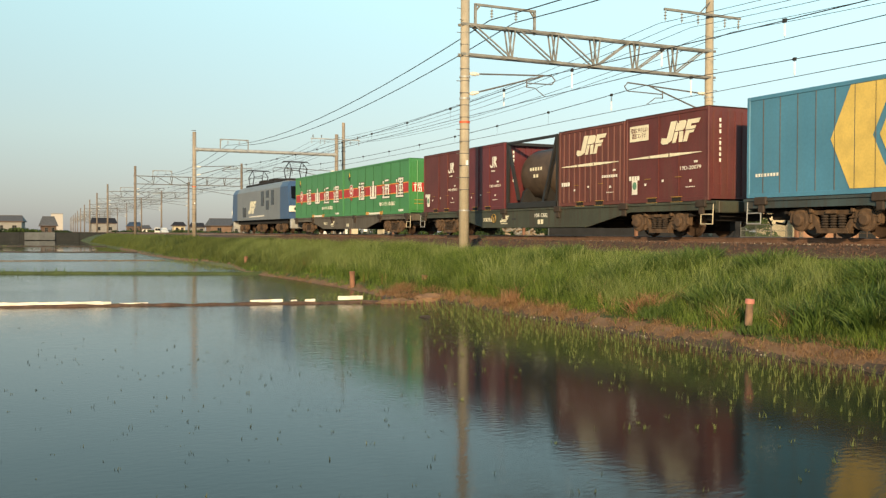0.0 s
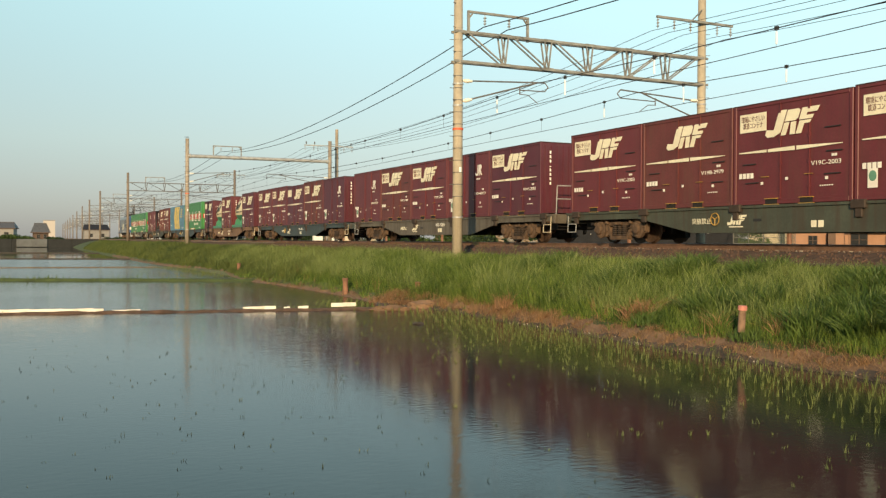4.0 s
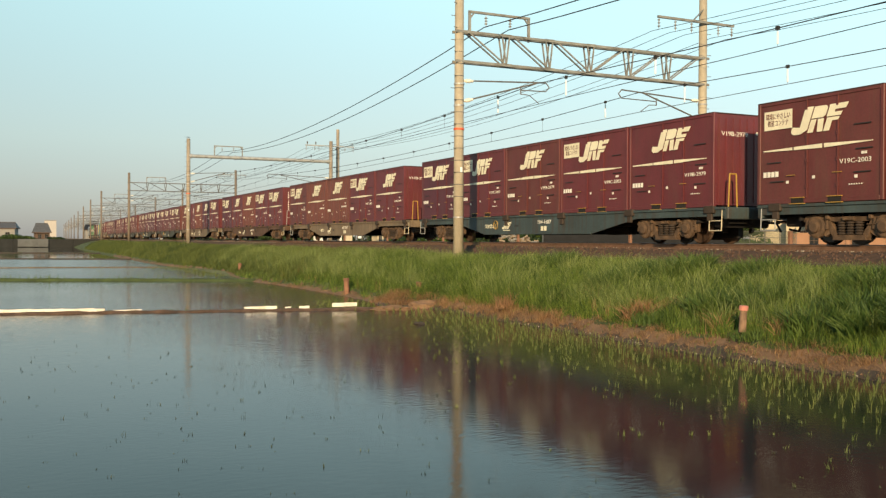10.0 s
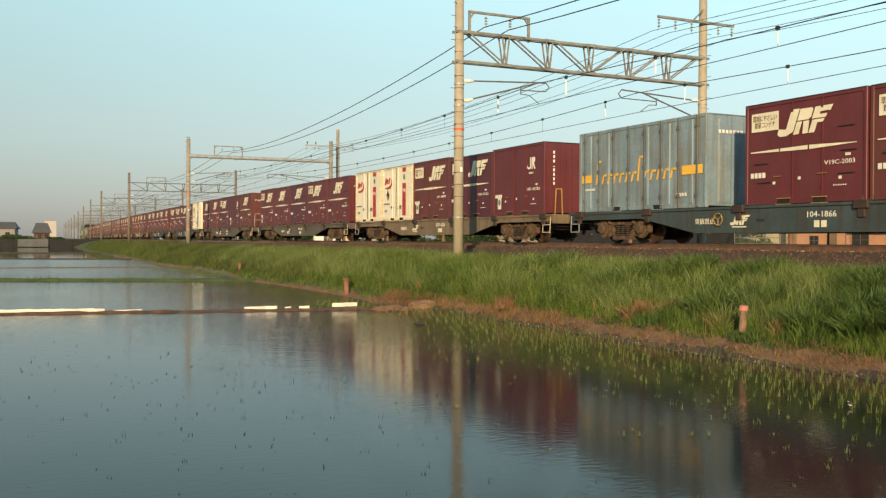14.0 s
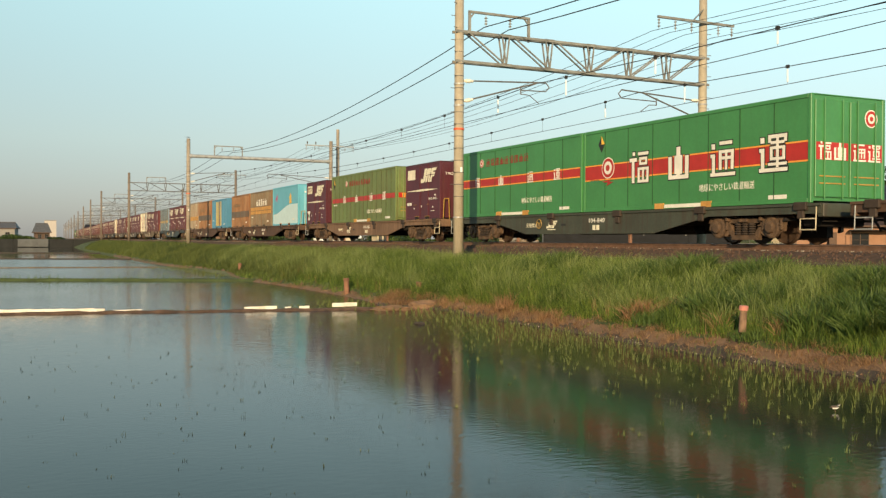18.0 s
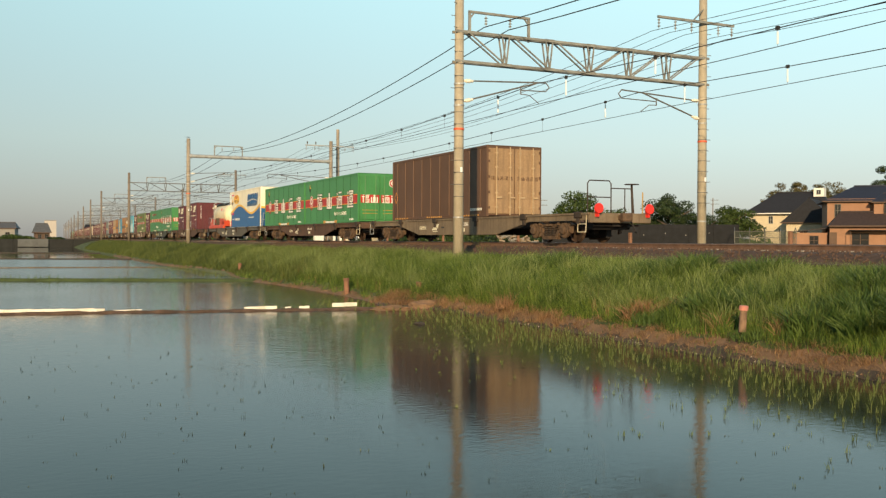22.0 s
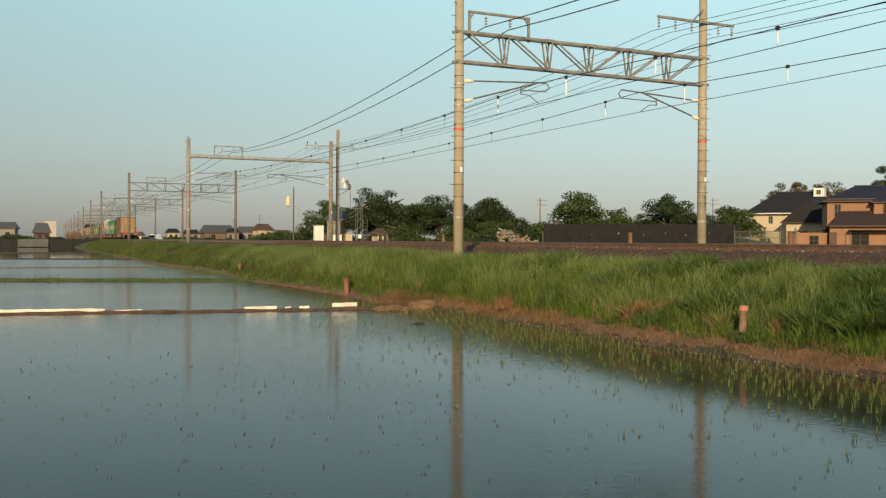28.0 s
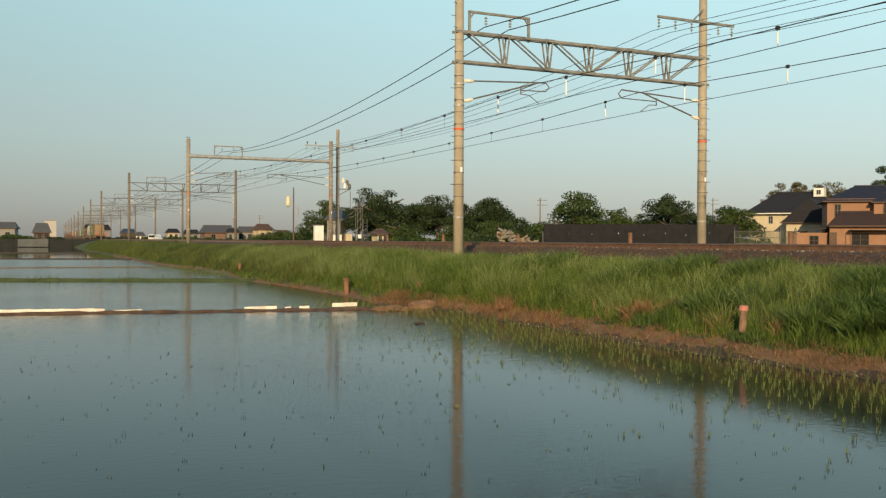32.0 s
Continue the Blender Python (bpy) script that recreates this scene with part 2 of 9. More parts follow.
DARKREDTXT = mat("dark_red_marking", (0.26, 0.022, 0.018), 0.5, var=0.1)
ORANGE = mat("orange_edge", (0.85, 0.32, 0.05), 0.5, var=0.1)
YELLOW = mat("yellow_paint", (0.40, 0.24, 0.045), 0.5, var=0.15, dirty=0.3)
SKYBLUE = mat("light_blue_paint", (0.075, 0.225, 0.35), 0.45, var=0.1, scale=1, streak=0.3, dirt=(0.1, 0.22, 0.28))
CYANBLUE = mat("cyan_paint", (0.13, 0.41, 0.52), 0.4, var=0.06, scale=1)
PALEWAVE = mat("pale_blue_paint", (0.55, 0.70, 0.72), 0.4, var=0.05)
GREYBLUE = mat("grey_blue_paint", (0.20, 0.275, 0.33), 0.55, var=0.2, scale=1, streak=0.85, dirt=(0.19, 0.15, 0.085))
WHITEBOX = mat("white_container_paint", (0.86, 0.79, 0.63), 0.45, var=0.07, scale=1, streak=0.35, dirt=(0.50, 0.38, 0.25), rnd=0.04)
DEEPBLUE = mat("deep_blue_paint", (0.025, 0.12, 0.32), 0.4, var=0.08)
AMBER = mat("amber_paint", (0.85, 0.48, 0.06), 0.45, var=0.08)
MAGENTA = mat("magenta_paint", (0.6, 0.03, 0.16), 0.45, var=0.05)
TANGERINE = mat("orange_red_paint", (0.56, 0.065, 0.022), 0.42, var=0.12, streak=0.3, dirt=(0.3, 0.07, 0.03))
BROWNBOX = mat("brown_container_paint", (0.112, 0.058, 0.033), 0.6, var=0.12, scale=1, streak=0.3, dirt=(0.10, 0.06, 0.04))
BROWNDOOR = mat("tan_door_paint", (0.32, 0.205, 0.11), 0.55, var=0.16, scale=1.2, streak=0.5, dirt=(0.12, 0.07, 0.04))
RUSTGREY = mat("rusty_grey_paint", (0.33, 0.28, 0.20), 0.7, var=0.25, scale=1, streak=1.0, dirt=(0.24, 0.085, 0.028))
RUSTORANGE = mat("rusty_orange_paint", (0.27, 0.15, 0.075), 0.75, var=0.3, scale=1, streak=1.0, dirt=(0.22, 0.07, 0.022))
RUSTBROWN = mat("rusty_brown_paint", (0.21, 0.165, 0.105), 0.75, var=0.25, scale=1, streak=1.0, dirt=(0.19, 0.075, 0.028))
OCHRE = mat("ochre_stripe", (0.6, 0.30, 0.07), 0.6, var=0.2, streak=0.4)
BLACK = mat("black_paint", (0.022, 0.02, 0.019), 0.55, var=0.2)
DARKTANK = mat("dark_rusty_tank", (0.075, 0.05, 0.035), 0.6, var=0.3, dirty=0.5)
CREAM = mat("cream_tank_paint", (0.74, 0.64, 0.42), 0.4, var=0.08, streak=0.35, dirt=(0.35, 0.25, 0.15))
SEAGREEN = mat("sea_green_paint", (0.05, 0.22, 0.13), 0.45, var=0.12, dirty=0.3)
BLUETXT = mat("blue_marking", (0.02, 0.07, 0.22), 0.45, var=0.05)
GREENSTICK = mat("green_sticker", (0.12, 0.27, 0.18), 0.5, var=0.15)
FRAMEGREY = mat("wagon_grey", (0.115, 0.098, 0.075), 0.6, var=0.2, scale=1.2, streak=0.8, dirt=(0.055, 0.034, 0.022))
FRAMEBLUE = mat("wagon_blue_grey", (0.046, 0.066, 0.07), 0.6, var=0.2, scale=1.2, streak=0.8, dirt=(0.055, 0.034, 0.022))
FRAMEBROWN = mat("wagon_rust_brown", (0.105, 0.055, 0.032), 0.7, var=0.25, scale=1.2, streak=0.8, dirt=(0.055, 0.034, 0.022))
FRAMEKHAKI = mat("wagon_khaki", (0.19, 0.138, 0.088), 0.65, var=0.2, scale=1.2, streak=0.5, dirt=(0.055, 0.034, 0.022))
FRAMEOLIVE = mat("wagon_dark_green", (0.056, 0.062, 0.044), 0.6, var=0.2, scale=1.2, streak=0.8, dirt=(0.055, 0.034, 0.022))
FRAMETAN = mat("wagon_rusty_tan", (0.20, 0.118, 0.07), 0.7, var=0.22, scale=1.2, streak=0.6, dirt=(0.07, 0.04, 0.024))
BOGIE = mat("bogie_grime", (0.115, 0.068, 0.038), 0.85, 0.0, var=0.4, scale=5, bump=0.4, dirty=0.8, dirt=(0.04, 0.024, 0.016))
ROOFTAN = mat("rusty_roof_edge", (0.17, 0.10, 0.055), 0.75, var=0.3, scale=2)
YELLOWED = mat("yellowed_white_steel", (0.74, 0.62, 0.40), 0.55, var=0.2, scale=2, streak=0.5, dirt=(0.35, 0.2, 0.08))
ROOFLINE = mat("grimy_dark_roof", (0.045, 0.022, 0.02), 0.7, var=0.3, scale=2)
JOINT = mat("dark_panel_joint", (0.022, 0.085, 0.028), 0.6, var=0.2)
# grime taken near black: the shade under the wagons is in this colour
UNDER = mat("underframe_grime_and_shade", (0.014, 0.011, 0.010), 0.85, var=0.3)
LOCK = mat("lock_grime", (0.042, 0.028, 0.02), 0.8, var=0.3, scale=4)
STEP = mat("worn_cream_steel", (0.50, 0.43, 0.30), 0.6, var=0.2, scale=4, dirty=0.4)
STEEL = mat("wheel_steel", (0.10, 0.062, 0.042), 0.5, 0.4, var=0.3)
LOCOBLUE = mat("locomotive_blue", (0.040, 0.088, 0.19), 0.4, var=0.1, scale=1, streak=0.2)
LOCOGREY = mat("locomotive_grey", (0.175, 0.19, 0.21), 0.4, var=0.1, scale=1, streak=0.25, dirt=(0.16, 0.13, 0.1))
GLASS = mat("dark_glass", (0.012, 0.014, 0.017), 0.15, var=0.02, spec=0.25)
TAILRED = mat("red_tail_disc", (0.80, 0.03, 0.02), 0.35, var=0.05)


# ---- mesh helpers ----
def part(name, bm, material, parent=None, label="", smooth=False):
    """Link a bmesh (or a shared mesh) as one mesh object, under a thing or a part."""
    if isinstance(bm, bpy.types.Mesh):
        me = bm
    else:
        me = bpy.data.meshes.new(name)
        bm.normal_update()
        if smooth:
            for f in bm.faces:
                f.smooth = True
        bm.to_mesh(me)
        bm.free()
        if material:
            me.materials.append(material)
    ob = new(name, me)
    ob.parent = parent
    if label:
        tagged(ob, label)
    return ob


def empty(name, label, category, group="", kind=""):
    ob = new(name)
    ob.empty_display_size = 0.2
    return tagged(ob, label, category, group, kind)


def B():
    return bmesh.new()


def box(bm, x0, x1, y0, y1, z0, z1, bevel=0.0, m=None):
    """A box between two corners, edges rounded by bevel."""
    r = bmesh.ops.create_cube(bm, size=1.0)
    vs = r["verts"]
    bmesh.ops.scale(bm, vec=(abs(x1 - x0), abs(y1 - y0), abs(z1 - z0)), verts=vs)
    bmesh.ops.translate(bm, vec=((x0 + x1) / 2, (y0 + y1) / 2, (z0 + z1) / 2), verts=vs)
    if bevel:
        es = list({e for v in vs for e in v.link_edges})
        g = bmesh.ops.bevel(bm, geom=es, offset=bevel, segments=1, affect="EDGES")
        vs = list({v for f in g["faces"] for v in f.verts} | {v for v in vs if v.is_valid})
    if m is not None:
        bmesh.ops.transform(bm, matrix=m, verts=vs)
    return bm


def tube(bm, a, b, r0, r1=None, seg=8, caps=True):
    """A round bar from a to b."""
    a, b = Vector(a), Vector(b)
    d = b - a
    r = bmesh.ops.create_cone(bm, cap_ends=caps, segments=seg, radius1=r0, radius2=r0 if r1 is None else r1, depth=d.length)
    bmesh.ops.transform(bm, matrix=Matrix.Translation((a + b) / 2) @ d.to_track_quat("Z", "Y").to_matrix().to_4x4(), verts=r["verts"])
    return bm


def bar(bm, a, b, w, h):
    """A square bar from a to b."""
    a, b = Vector(a), Vector(b)
    d = b - a
    r = bmesh.ops.create_cube(bm, size=1.0)
    bmesh.ops.scale(bm, vec=(w, h, d.length), verts=r["verts"])
    bmesh.ops.transform(bm, matrix=Matrix.Translation((a + b) / 2) @ d.to_track_quat("Z", "Y").to_matrix().to_4x4(), verts=r["verts"])
    return bm


def poly(bm, pts, depth, m=None):
    """A flat outline (2D points) given a thickness: drawn in local (u, v), thickness along w."""
    vs = [bm.verts.new((u, v, 0)) for u, v in pts]
    f = bm.faces.new(vs)
    g = bmesh.ops.extrude_face_region(bm, geom=[f])
    up = [e for e in g["geom"] if isinstance(e, bmesh.types.BMVert)]
    bmesh.ops.translate(bm, vec=(0, 0, depth), verts=up)
    allv = vs + up
    bmesh.ops.recalc_face_normals(bm, faces=list({f for v in allv for f in v.link_faces}))
    if m is not None:
        bmesh.ops.transform(bm, matrix=m, verts=allv)
    return bm


def lathe(bm, prof, seg=16, m=None):
    """Turn (radius, height) points round the z axis."""
    rings = []
    for r, z in prof:
        rings.append([bm.verts.new((r * math.cos(2 * math.pi * i / seg), r * math.sin(2 * math.pi * i / seg), z)) for i in range(seg)])
    for p, q in zip(rings, rings[1:]):
        for i in range(seg):
            bm.faces.new((p[i], p[(i + 1) % seg], q[(i + 1) % seg], q[i]))
    bm.faces.new(list(reversed(rings[0])))
    bm.faces.new(rings[-1])
    if m is not None:
        bmesh.ops.transform(bm, matrix=m, verts=[v for r in rings for v in r])
    return bm


# near side of a vehicle: u runs to its rear, v up, thickness towards the viewer (-x)
def side(x):
    return Matrix(((0, 0, -1, x), (-1, 0, 0, 0), (0, 1, 0, 0), (0, 0, 0, 1)))


# rear face: u runs away from the viewer (+x), v up, thickness to the rear (-y)
def rear(y):
    return Matrix(((1, 0, 0, 0), (0, 0, -1, y), (0, 1, 0, 0), (0, 0, 0, 1)))


TEXTS = {}


def words(text, size, m, material, name, parent, width=None, shear=0.0):
    """Built-in lettering as a thin mesh, centred at the matrix m's origin."""
    key = (text, size, material.name, width, shear)
    if key not in TEXTS:
        cu = bpy.data.curves.new("lettering", "FONT")
        cu.body, cu.size, cu.align_x, cu.align_y = text, size, "CENTER", "CENTER"
        cu.extrude, cu.resolution_u, cu.shear = 0.003, 2, shear
        ob = bpy.data.objects.new("lettering", cu)
        scene.collection.objects.link(ob)
        bpy.context.view_layer.update()
        me = bpy.data.meshes.new_from_object(ob.evaluated_get(bpy.context.evaluated_depsgraph_get()))
        bpy.data.objects.remove(ob)
        xs = [v.co.x for v in me.vertices]
        if width and xs:
            k = width / (max(xs) - min(xs))
            for v in me.vertices:
                v.co.x *= k
        me.materials.clear()
        me.materials.append(material)
        TEXTS[key] = me
    ob = part(name, TEXTS[key], None, parent)
    ob.matrix_basis = m
    return ob


# ---- plan of the line ----
RZ = 1.85            # rail top above the paddy water
TRACKS = (18.57, 22.5)
BEND, STRAIGHT = 2.637e-4, 220.0
SPEED, GAIN = 22.25, 0.012


def off(y):
    if y < STRAIGHT:
        return BEND * y * y / 2
    return BEND * STRAIGHT ** 2 / 2 + BEND * STRAIGHT * (y - STRAIGHT)


def heading(y):
    return math.atan(BEND * min(y, STRAIGHT))


def at_line(x, y, z=0.0):
    """A point of the railway: x across, y along."""
    return Vector((x + off(y), y, z))


def along(x, y, z=0.0, turn=0.0):
    return pose(x + off(y), y, z, 0, 0, -math.degrees(heading(y)) + turn)


FOOT_Y = [-14, 5, 8, 9.5, 11, 13, 15, 17, 19, 22, 24, 25, 25.6, 26.5, 28.5, 31, 36, 38.5, 41, 43.5, 46, 53, 60, 67, 81, 100, 108]
FOOT_D = [0.1, 0.4, 0.52, 0.65, 0.55, 0.38, 0.46, 0.58, 0.48, 0.75, 0.65, 0.2, -0.25, 0.0, 0.3, 0.42, 0.48, 0.45, 0.3, 0.1, 0.45, 1.15, 1.05, 0.5, 0.3, 0.8, 0.8]


# the foot of the bank swings back from the water between the camera and the first dyke
def foot(x, y):
    """Where a point of the bank's cross-section lies once the foot's swing is added."""
    if x >= 12.7:
        return x
    d = float(np.interp(y, FOOT_Y, FOOT_D))
    return 12.7 - (12.7 - x) * (1 - d / 2.15)


def strip(bm, prof, y0, y1, step, wobble=0.0, scale=0.5, swing=False):
    """Sweep a cross-section (x, z) along the line."""
    n = max(2, int((y1 - y0) / step) + 1)
    rows = []
    for i in range(n):
        y = y0 + (y1 - y0) * i / (n - 1)
        row = []
        for x, z in prof:
            w = noise.noise((x * scale, y * scale, 0)) * wobble
            xx = foot(x, y) if swing else x
            row.append(bm.verts.new((xx + off(y) + w, y, z + w * 0.5)))
        rows.append(row)
    for p, q in zip(rows, rows[1:]):
        for i in range(len(prof) - 1):
            bm.faces.new((p[i], p[i + 1], q[i + 1], q[i]))
    return bm


# ---- ground, paddies, bank ----
def build_ground():
    bm = B()
    # one sheet to the horizon, lower than the paddies on this side, level with the line beyond it
    xs = [-2500, -900, -300, -120, -60, 8.0, 10.4, 15.2, 27.5, 60, 120, 200, 400, 900, 2500]
    zs = [-0.25, -0.25, -0.25, -0.25, -0.25, -0.25, -0.25, 1.0, 1.0, 1.05, 1.05, 1.05, 1.0, 1.0, 1.0]
    ys = [-700, -520, -400, -300, -200, -120, -40, -10, 0, 10, 20, 30, 40, 60, 80, 100, 130, 160, 200, 250, 300, 400, 600, 900, 1500, 3000]
    rows = [[bm.verts.new((x + off(y), y, z)) for x, z in zip(xs, zs)] for y in ys]
    for p, q in zip(rows, rows[1:]):
        for i in range(len(xs) - 1):
            bm.faces.new((p[i], p[i + 1], q[i + 1], q[i]))
    ob = part("ground", bm, FIELD)
    tagged(ob, "flat farmland stretching to the horizon beside the railway", "ground", kind="structure")
    # water of the paddies
    bm = B()
    strip(bm, [(-160, 0), (-90, 0), (-50, 0), (-25, 0), (-10, 0), (0, 0), (6, 0), (12.2, 0)], -14, 226, 4)
    lean = Vector((0.377, 0.926, 0)).normalized()
    near_lean = Vector((0.201, 0.979, 0)).normalized()
    cuts = (((-46.0, 35.65, 0), near_lean), ((-56.0, 69.9, 0), lean), ((-62.0, 120.5, 0), lean))
    for nm, mm, lab, after, before in (("water_near", WATER, "still muddy water of flooded rice paddies mirroring the sky", None, cuts[0]),
                                       ("water_rippled", WATER_MID, "rippled water of the paddy beyond the low earth dyke", cuts[0], cuts[1]),
                                       ("water_middle", WATER_FAR, "wind-ruffled water of the paddies beyond the grassy dyke", cuts[1], cuts[2]),
                                       ("water_far", WATER_CALM, "calm water of the last paddies below a dark wall", cuts[2], None)):
        piece = bm.copy()
        for co_cut, outer in ((before, True), (after, False)):
            if co_cut:
                bmesh.ops.bisect_plane(piece, geom=piece.verts[:] + piece.edges[:] + piece.faces[:], plane_co=co_cut[0], plane_no=co_cut[1], clear_outer=outer, clear_inner=not outer)
        tagged(part(nm, piece, mm), lab, "water", kind="structure")
    bm.free()
    # bank of dry soil and turf between paddy and ballast
    bm = B()
    wide = [(9.9, -0.3), (10.35, -0.06), (10.7, 0.04), (10.95, 0.15), (11.15, 0.24), (11.6, 0.34), (12.2, 0.5), (13.0, 0.76), (14.0, 1.08), (14.8, 1.28), (15.6, 1.32), (16.2, 1.3)]
    fine = [(9.9, -0.3), (10.2, -0.12), (10.4, -0.03), (10.55, 0.0), (10.65, 0.03), (10.75, 0.07), (10.85, 0.11), (10.95, 0.15), (11.05, 0.2), (11.15, 0.24), (11.35, 0.29), (11.6, 0.34), (12.2, 0.5), (13.0, 0.76), (14.0, 1.08), (14.8, 1.28), (15.6, 1.32), (16.2, 1.3)]
    strip(bm, wide, -500, -14, 9)
    strip(bm, wide, -14, 5, 0.8, 0.16, 0.9, True)
    strip(bm, fine, 5, 45, 0.12, 0.22, 1.9, True)
    strip(bm, wide, 45, 240, 0.8, 0.16, 0.9, True)
    strip(bm, wide, 240, 800, 10)
    ob = part("embankment", bm, TURF)
    ob.data.materials.append(SOIL)
    ob.data.materials.append(MUD)
    for f in ob.data.polygons:
        cx = f.center.x - off(f.center.y)
        cx += 10.55 - foot(10.55, f.center.y)
        cx += 0.25 * noise.noise((f.center.x * 1.1, f.center.y * 1.1, 7))
        if f.center.y > 27 + 2 * noise.noise((f.center.x, f.center.y * 0.5, 2)):
            f.material_index = 1 if cx < 10.82 and f.center.y < 110 else 0
        elif cx < 11.0:
            f.material_index = 1 if cx > 10.68 else 2
    tagged(ob, "dry earth foot and grassy slope of the railway bank", "embankment", kind="structure")
    # ballast bed
    bm = B()
    strip(bm, [(15.9, 1.28), (16.35, 1.42), (16.9, 1.66), (17.2, 1.70), (19.9, 1.70), (20.53, 1.66), (21.2, 1.70), (23.9, 1.70), (24.3, 1.64), (25.2, 1.3), (25.6, 1.0)], -30, 260, 1.0, 0.05, 2.0)
    for a, b in ((-500, -30), (260, 800)):
        strip(bm, [(15.9, 1.28), (16.9, 1.66), (17.2, 1.70), (23.9, 1.70), (24.3, 1.64), (25.6, 1.0)], a, b, 10)
    ob = part("ballast_bed", bm, BALLAST)
    tagged(ob, "reddish brown crushed stone bed of a double track", "ballast", kind="structure")


def build_rails():
    n = 0
    for c in TRACKS:
        for s in (-0.5335, 0.5335):
            bm = B()
            x = c + s
            strip(bm, [(x - 0.06, RZ - 0.15), (x - 0.06, RZ - 0.135), (x - 0.012, RZ - 0.12), (x - 0.012, RZ - 0.035), (x - 0.034, RZ - 0.03), (x - 0.034, RZ - 0.006)], -500, 800, 6)
            strip(bm, [(x + 0.034, RZ - 0.006), (x + 0.034, RZ - 0.03), (x + 0.012, RZ - 0.035), (x + 0.012, RZ - 0.12), (x + 0.06, RZ - 0.135), (x + 0.06, RZ - 0.15)], -500, 800, 6)
            strip(bm, [(x - 0.034, RZ - 0.006), (x - 0.028, RZ), (x + 0.028, RZ), (x + 0.034, RZ - 0.006)], -500, 800, 6)
            ob = part("rail", bm, RAIL)
            ob.data.materials.append(RAILTOP)
            for f in ob.data.polygons:
                if abs(f.normal.z) > 0.5 and f.center.z > RZ - 0.008:
                    f.material_index = 1
            tagged(ob, "long steel rail with rusty web and polished head", "rail", "rails of the double track", "structure")


build_ground()
build_rails()



# ---- overhead line ----
PORTALS = [-19.0, 29.5, 82.0, 128.0, 179.5, 221.0, 268.0, 318.0, 368.0, 418.0, 468.0, 518.0, 568.0, 618.0]
XP = 14.83
FAR_POLE = [25.69, 25.69, 27.5, 28.6, 29.0, 28.5, 28.0] + [27.5] * 7   # far row of poles, portal by portal
FEEDER_IN = [0.0, 0.0] + [1.8] * 12      # how far the feeder frames stand in from the near poles
POLE_H = 8.62
BEAM_T, BEAM_B = 7.35, 6.31


def add_pole(parent, x, height, base, near, steel):
    bm = B()
    tube(bm, (x, 0, base), (x, 0, RZ + height), 0.185, 0.155, 20 if near else 10)
    p = part("pole", bm, CONCRETE if steel is GALV else (POLE_MID if near else POLE_FAR), parent, smooth=False)
    for f in p.data.polygons:
        f.use_smooth = len(f.vertices) == 4
    if near:
        side_x = -1 if x < 20 else 1
        for k in range(18):
            z = RZ + 1.6 + k * 0.42
            for s in ((side_x, 0) if k % 2 else (side_x * 0.86, -0.5),):
                bm = B()
                tube(bm, (x + s[0] * 0.15, s[1] * 0.15, z), (x + s[0] * 0.32, s[1] * 0.32, z), 0.012, None, 5)
                tube(bm, (x, 0, z - 0.012), (x, 0, z + 0.016), 0.189 - 0.0022 * k, None, 16)
                part("step_bolt", bm, GALV_FAR, p)
        for z, h, mm, nm in ((RZ + (3.92 if x < 20 else 4.02), 0.07, REDBAND, "warning_band"), (RZ + 0.85, 0.05, GALV, "clamp"), (RZ + 4.75, 0.06, GALV, "clamp"), (RZ + 5.5, 0.06, GALV, "clamp")):
            bm = B()
            tube(bm, (x, 0, z), (x, 0, z + h), 0.188, None, 18)
            part(nm, bm, mm, p)
        bm = B()
        box(bm, x - 0.03, x + 0.05, -0.20, -0.17, RZ + 2.45, RZ + 2.62, 0.004)
        part("number_plate", bm, WHITEPL, p, "small white plate")
    return p


def add_truss(parent, xq, steel):
    """Lattice beam: two chords, narrow V posts, diagonals that change side in the middle."""
    beam = BEAMSTEEL if steel is GALV else steel
    w = (xq - XP) / 6
    zt, zb = RZ + BEAM_T, RZ + BEAM_B
    for nm, z in (("upper_chord", zt), ("lower_chord", zb)):
        bm = B()
        for y in (-0.13, 0.13):
            box(bm, XP - 0.2, xq + 0.2, y - 0.03, y + 0.03, z - 0.045, z + 0.045)
        for k in range(1, 6):
            x = XP + w * k
            box(bm, x - 0.2, x + 0.2, -0.17, 0.17, z + 0.03, z + 0.055)
        part(nm, bm, beam, parent)
    for k in range(1, 6):
        x = XP + w * k
        for d in (-0.17, 0.13):
            bm = B()
            for y in (-0.13, 0.13):
                bar(bm, (x + d, y, zt), (x, y, zb), 0.045, 0.045)
            part("post", bm, beam, parent)
    for k in range(1, 4):
        bm = B()
        for y in (-0.13, 0.13):
            bar(bm, (XP + w * (k - 1) + 0.3, y, zt), (XP + w * k, y, zb), 0.045, 0.045)
        part("brace", bm, beam, parent)
        bm = B()
        for y in (-0.13, 0.13):
            bar(bm, (XP + w * (k + 2), y, zb), (XP + w * (k + 3) - 0.3, y, zt), 0.045, 0.045)
        part("brace", bm, beam, parent)


def add_pipe_beam(parent, xq):
    bm = B()
    tube(bm, (XP, 0, RZ + 7.15), (xq, 0, RZ + 7.15), 0.15, None, 14)
    for x in (XP + 0.25, XP + 4, xq - 0.25):
        tube(bm, (x - 0.05, 0, RZ + 7.15), (x + 0.05, 0, RZ + 7.15), 0.20, None, 14)
    part("beam", bm, GALV, parent)


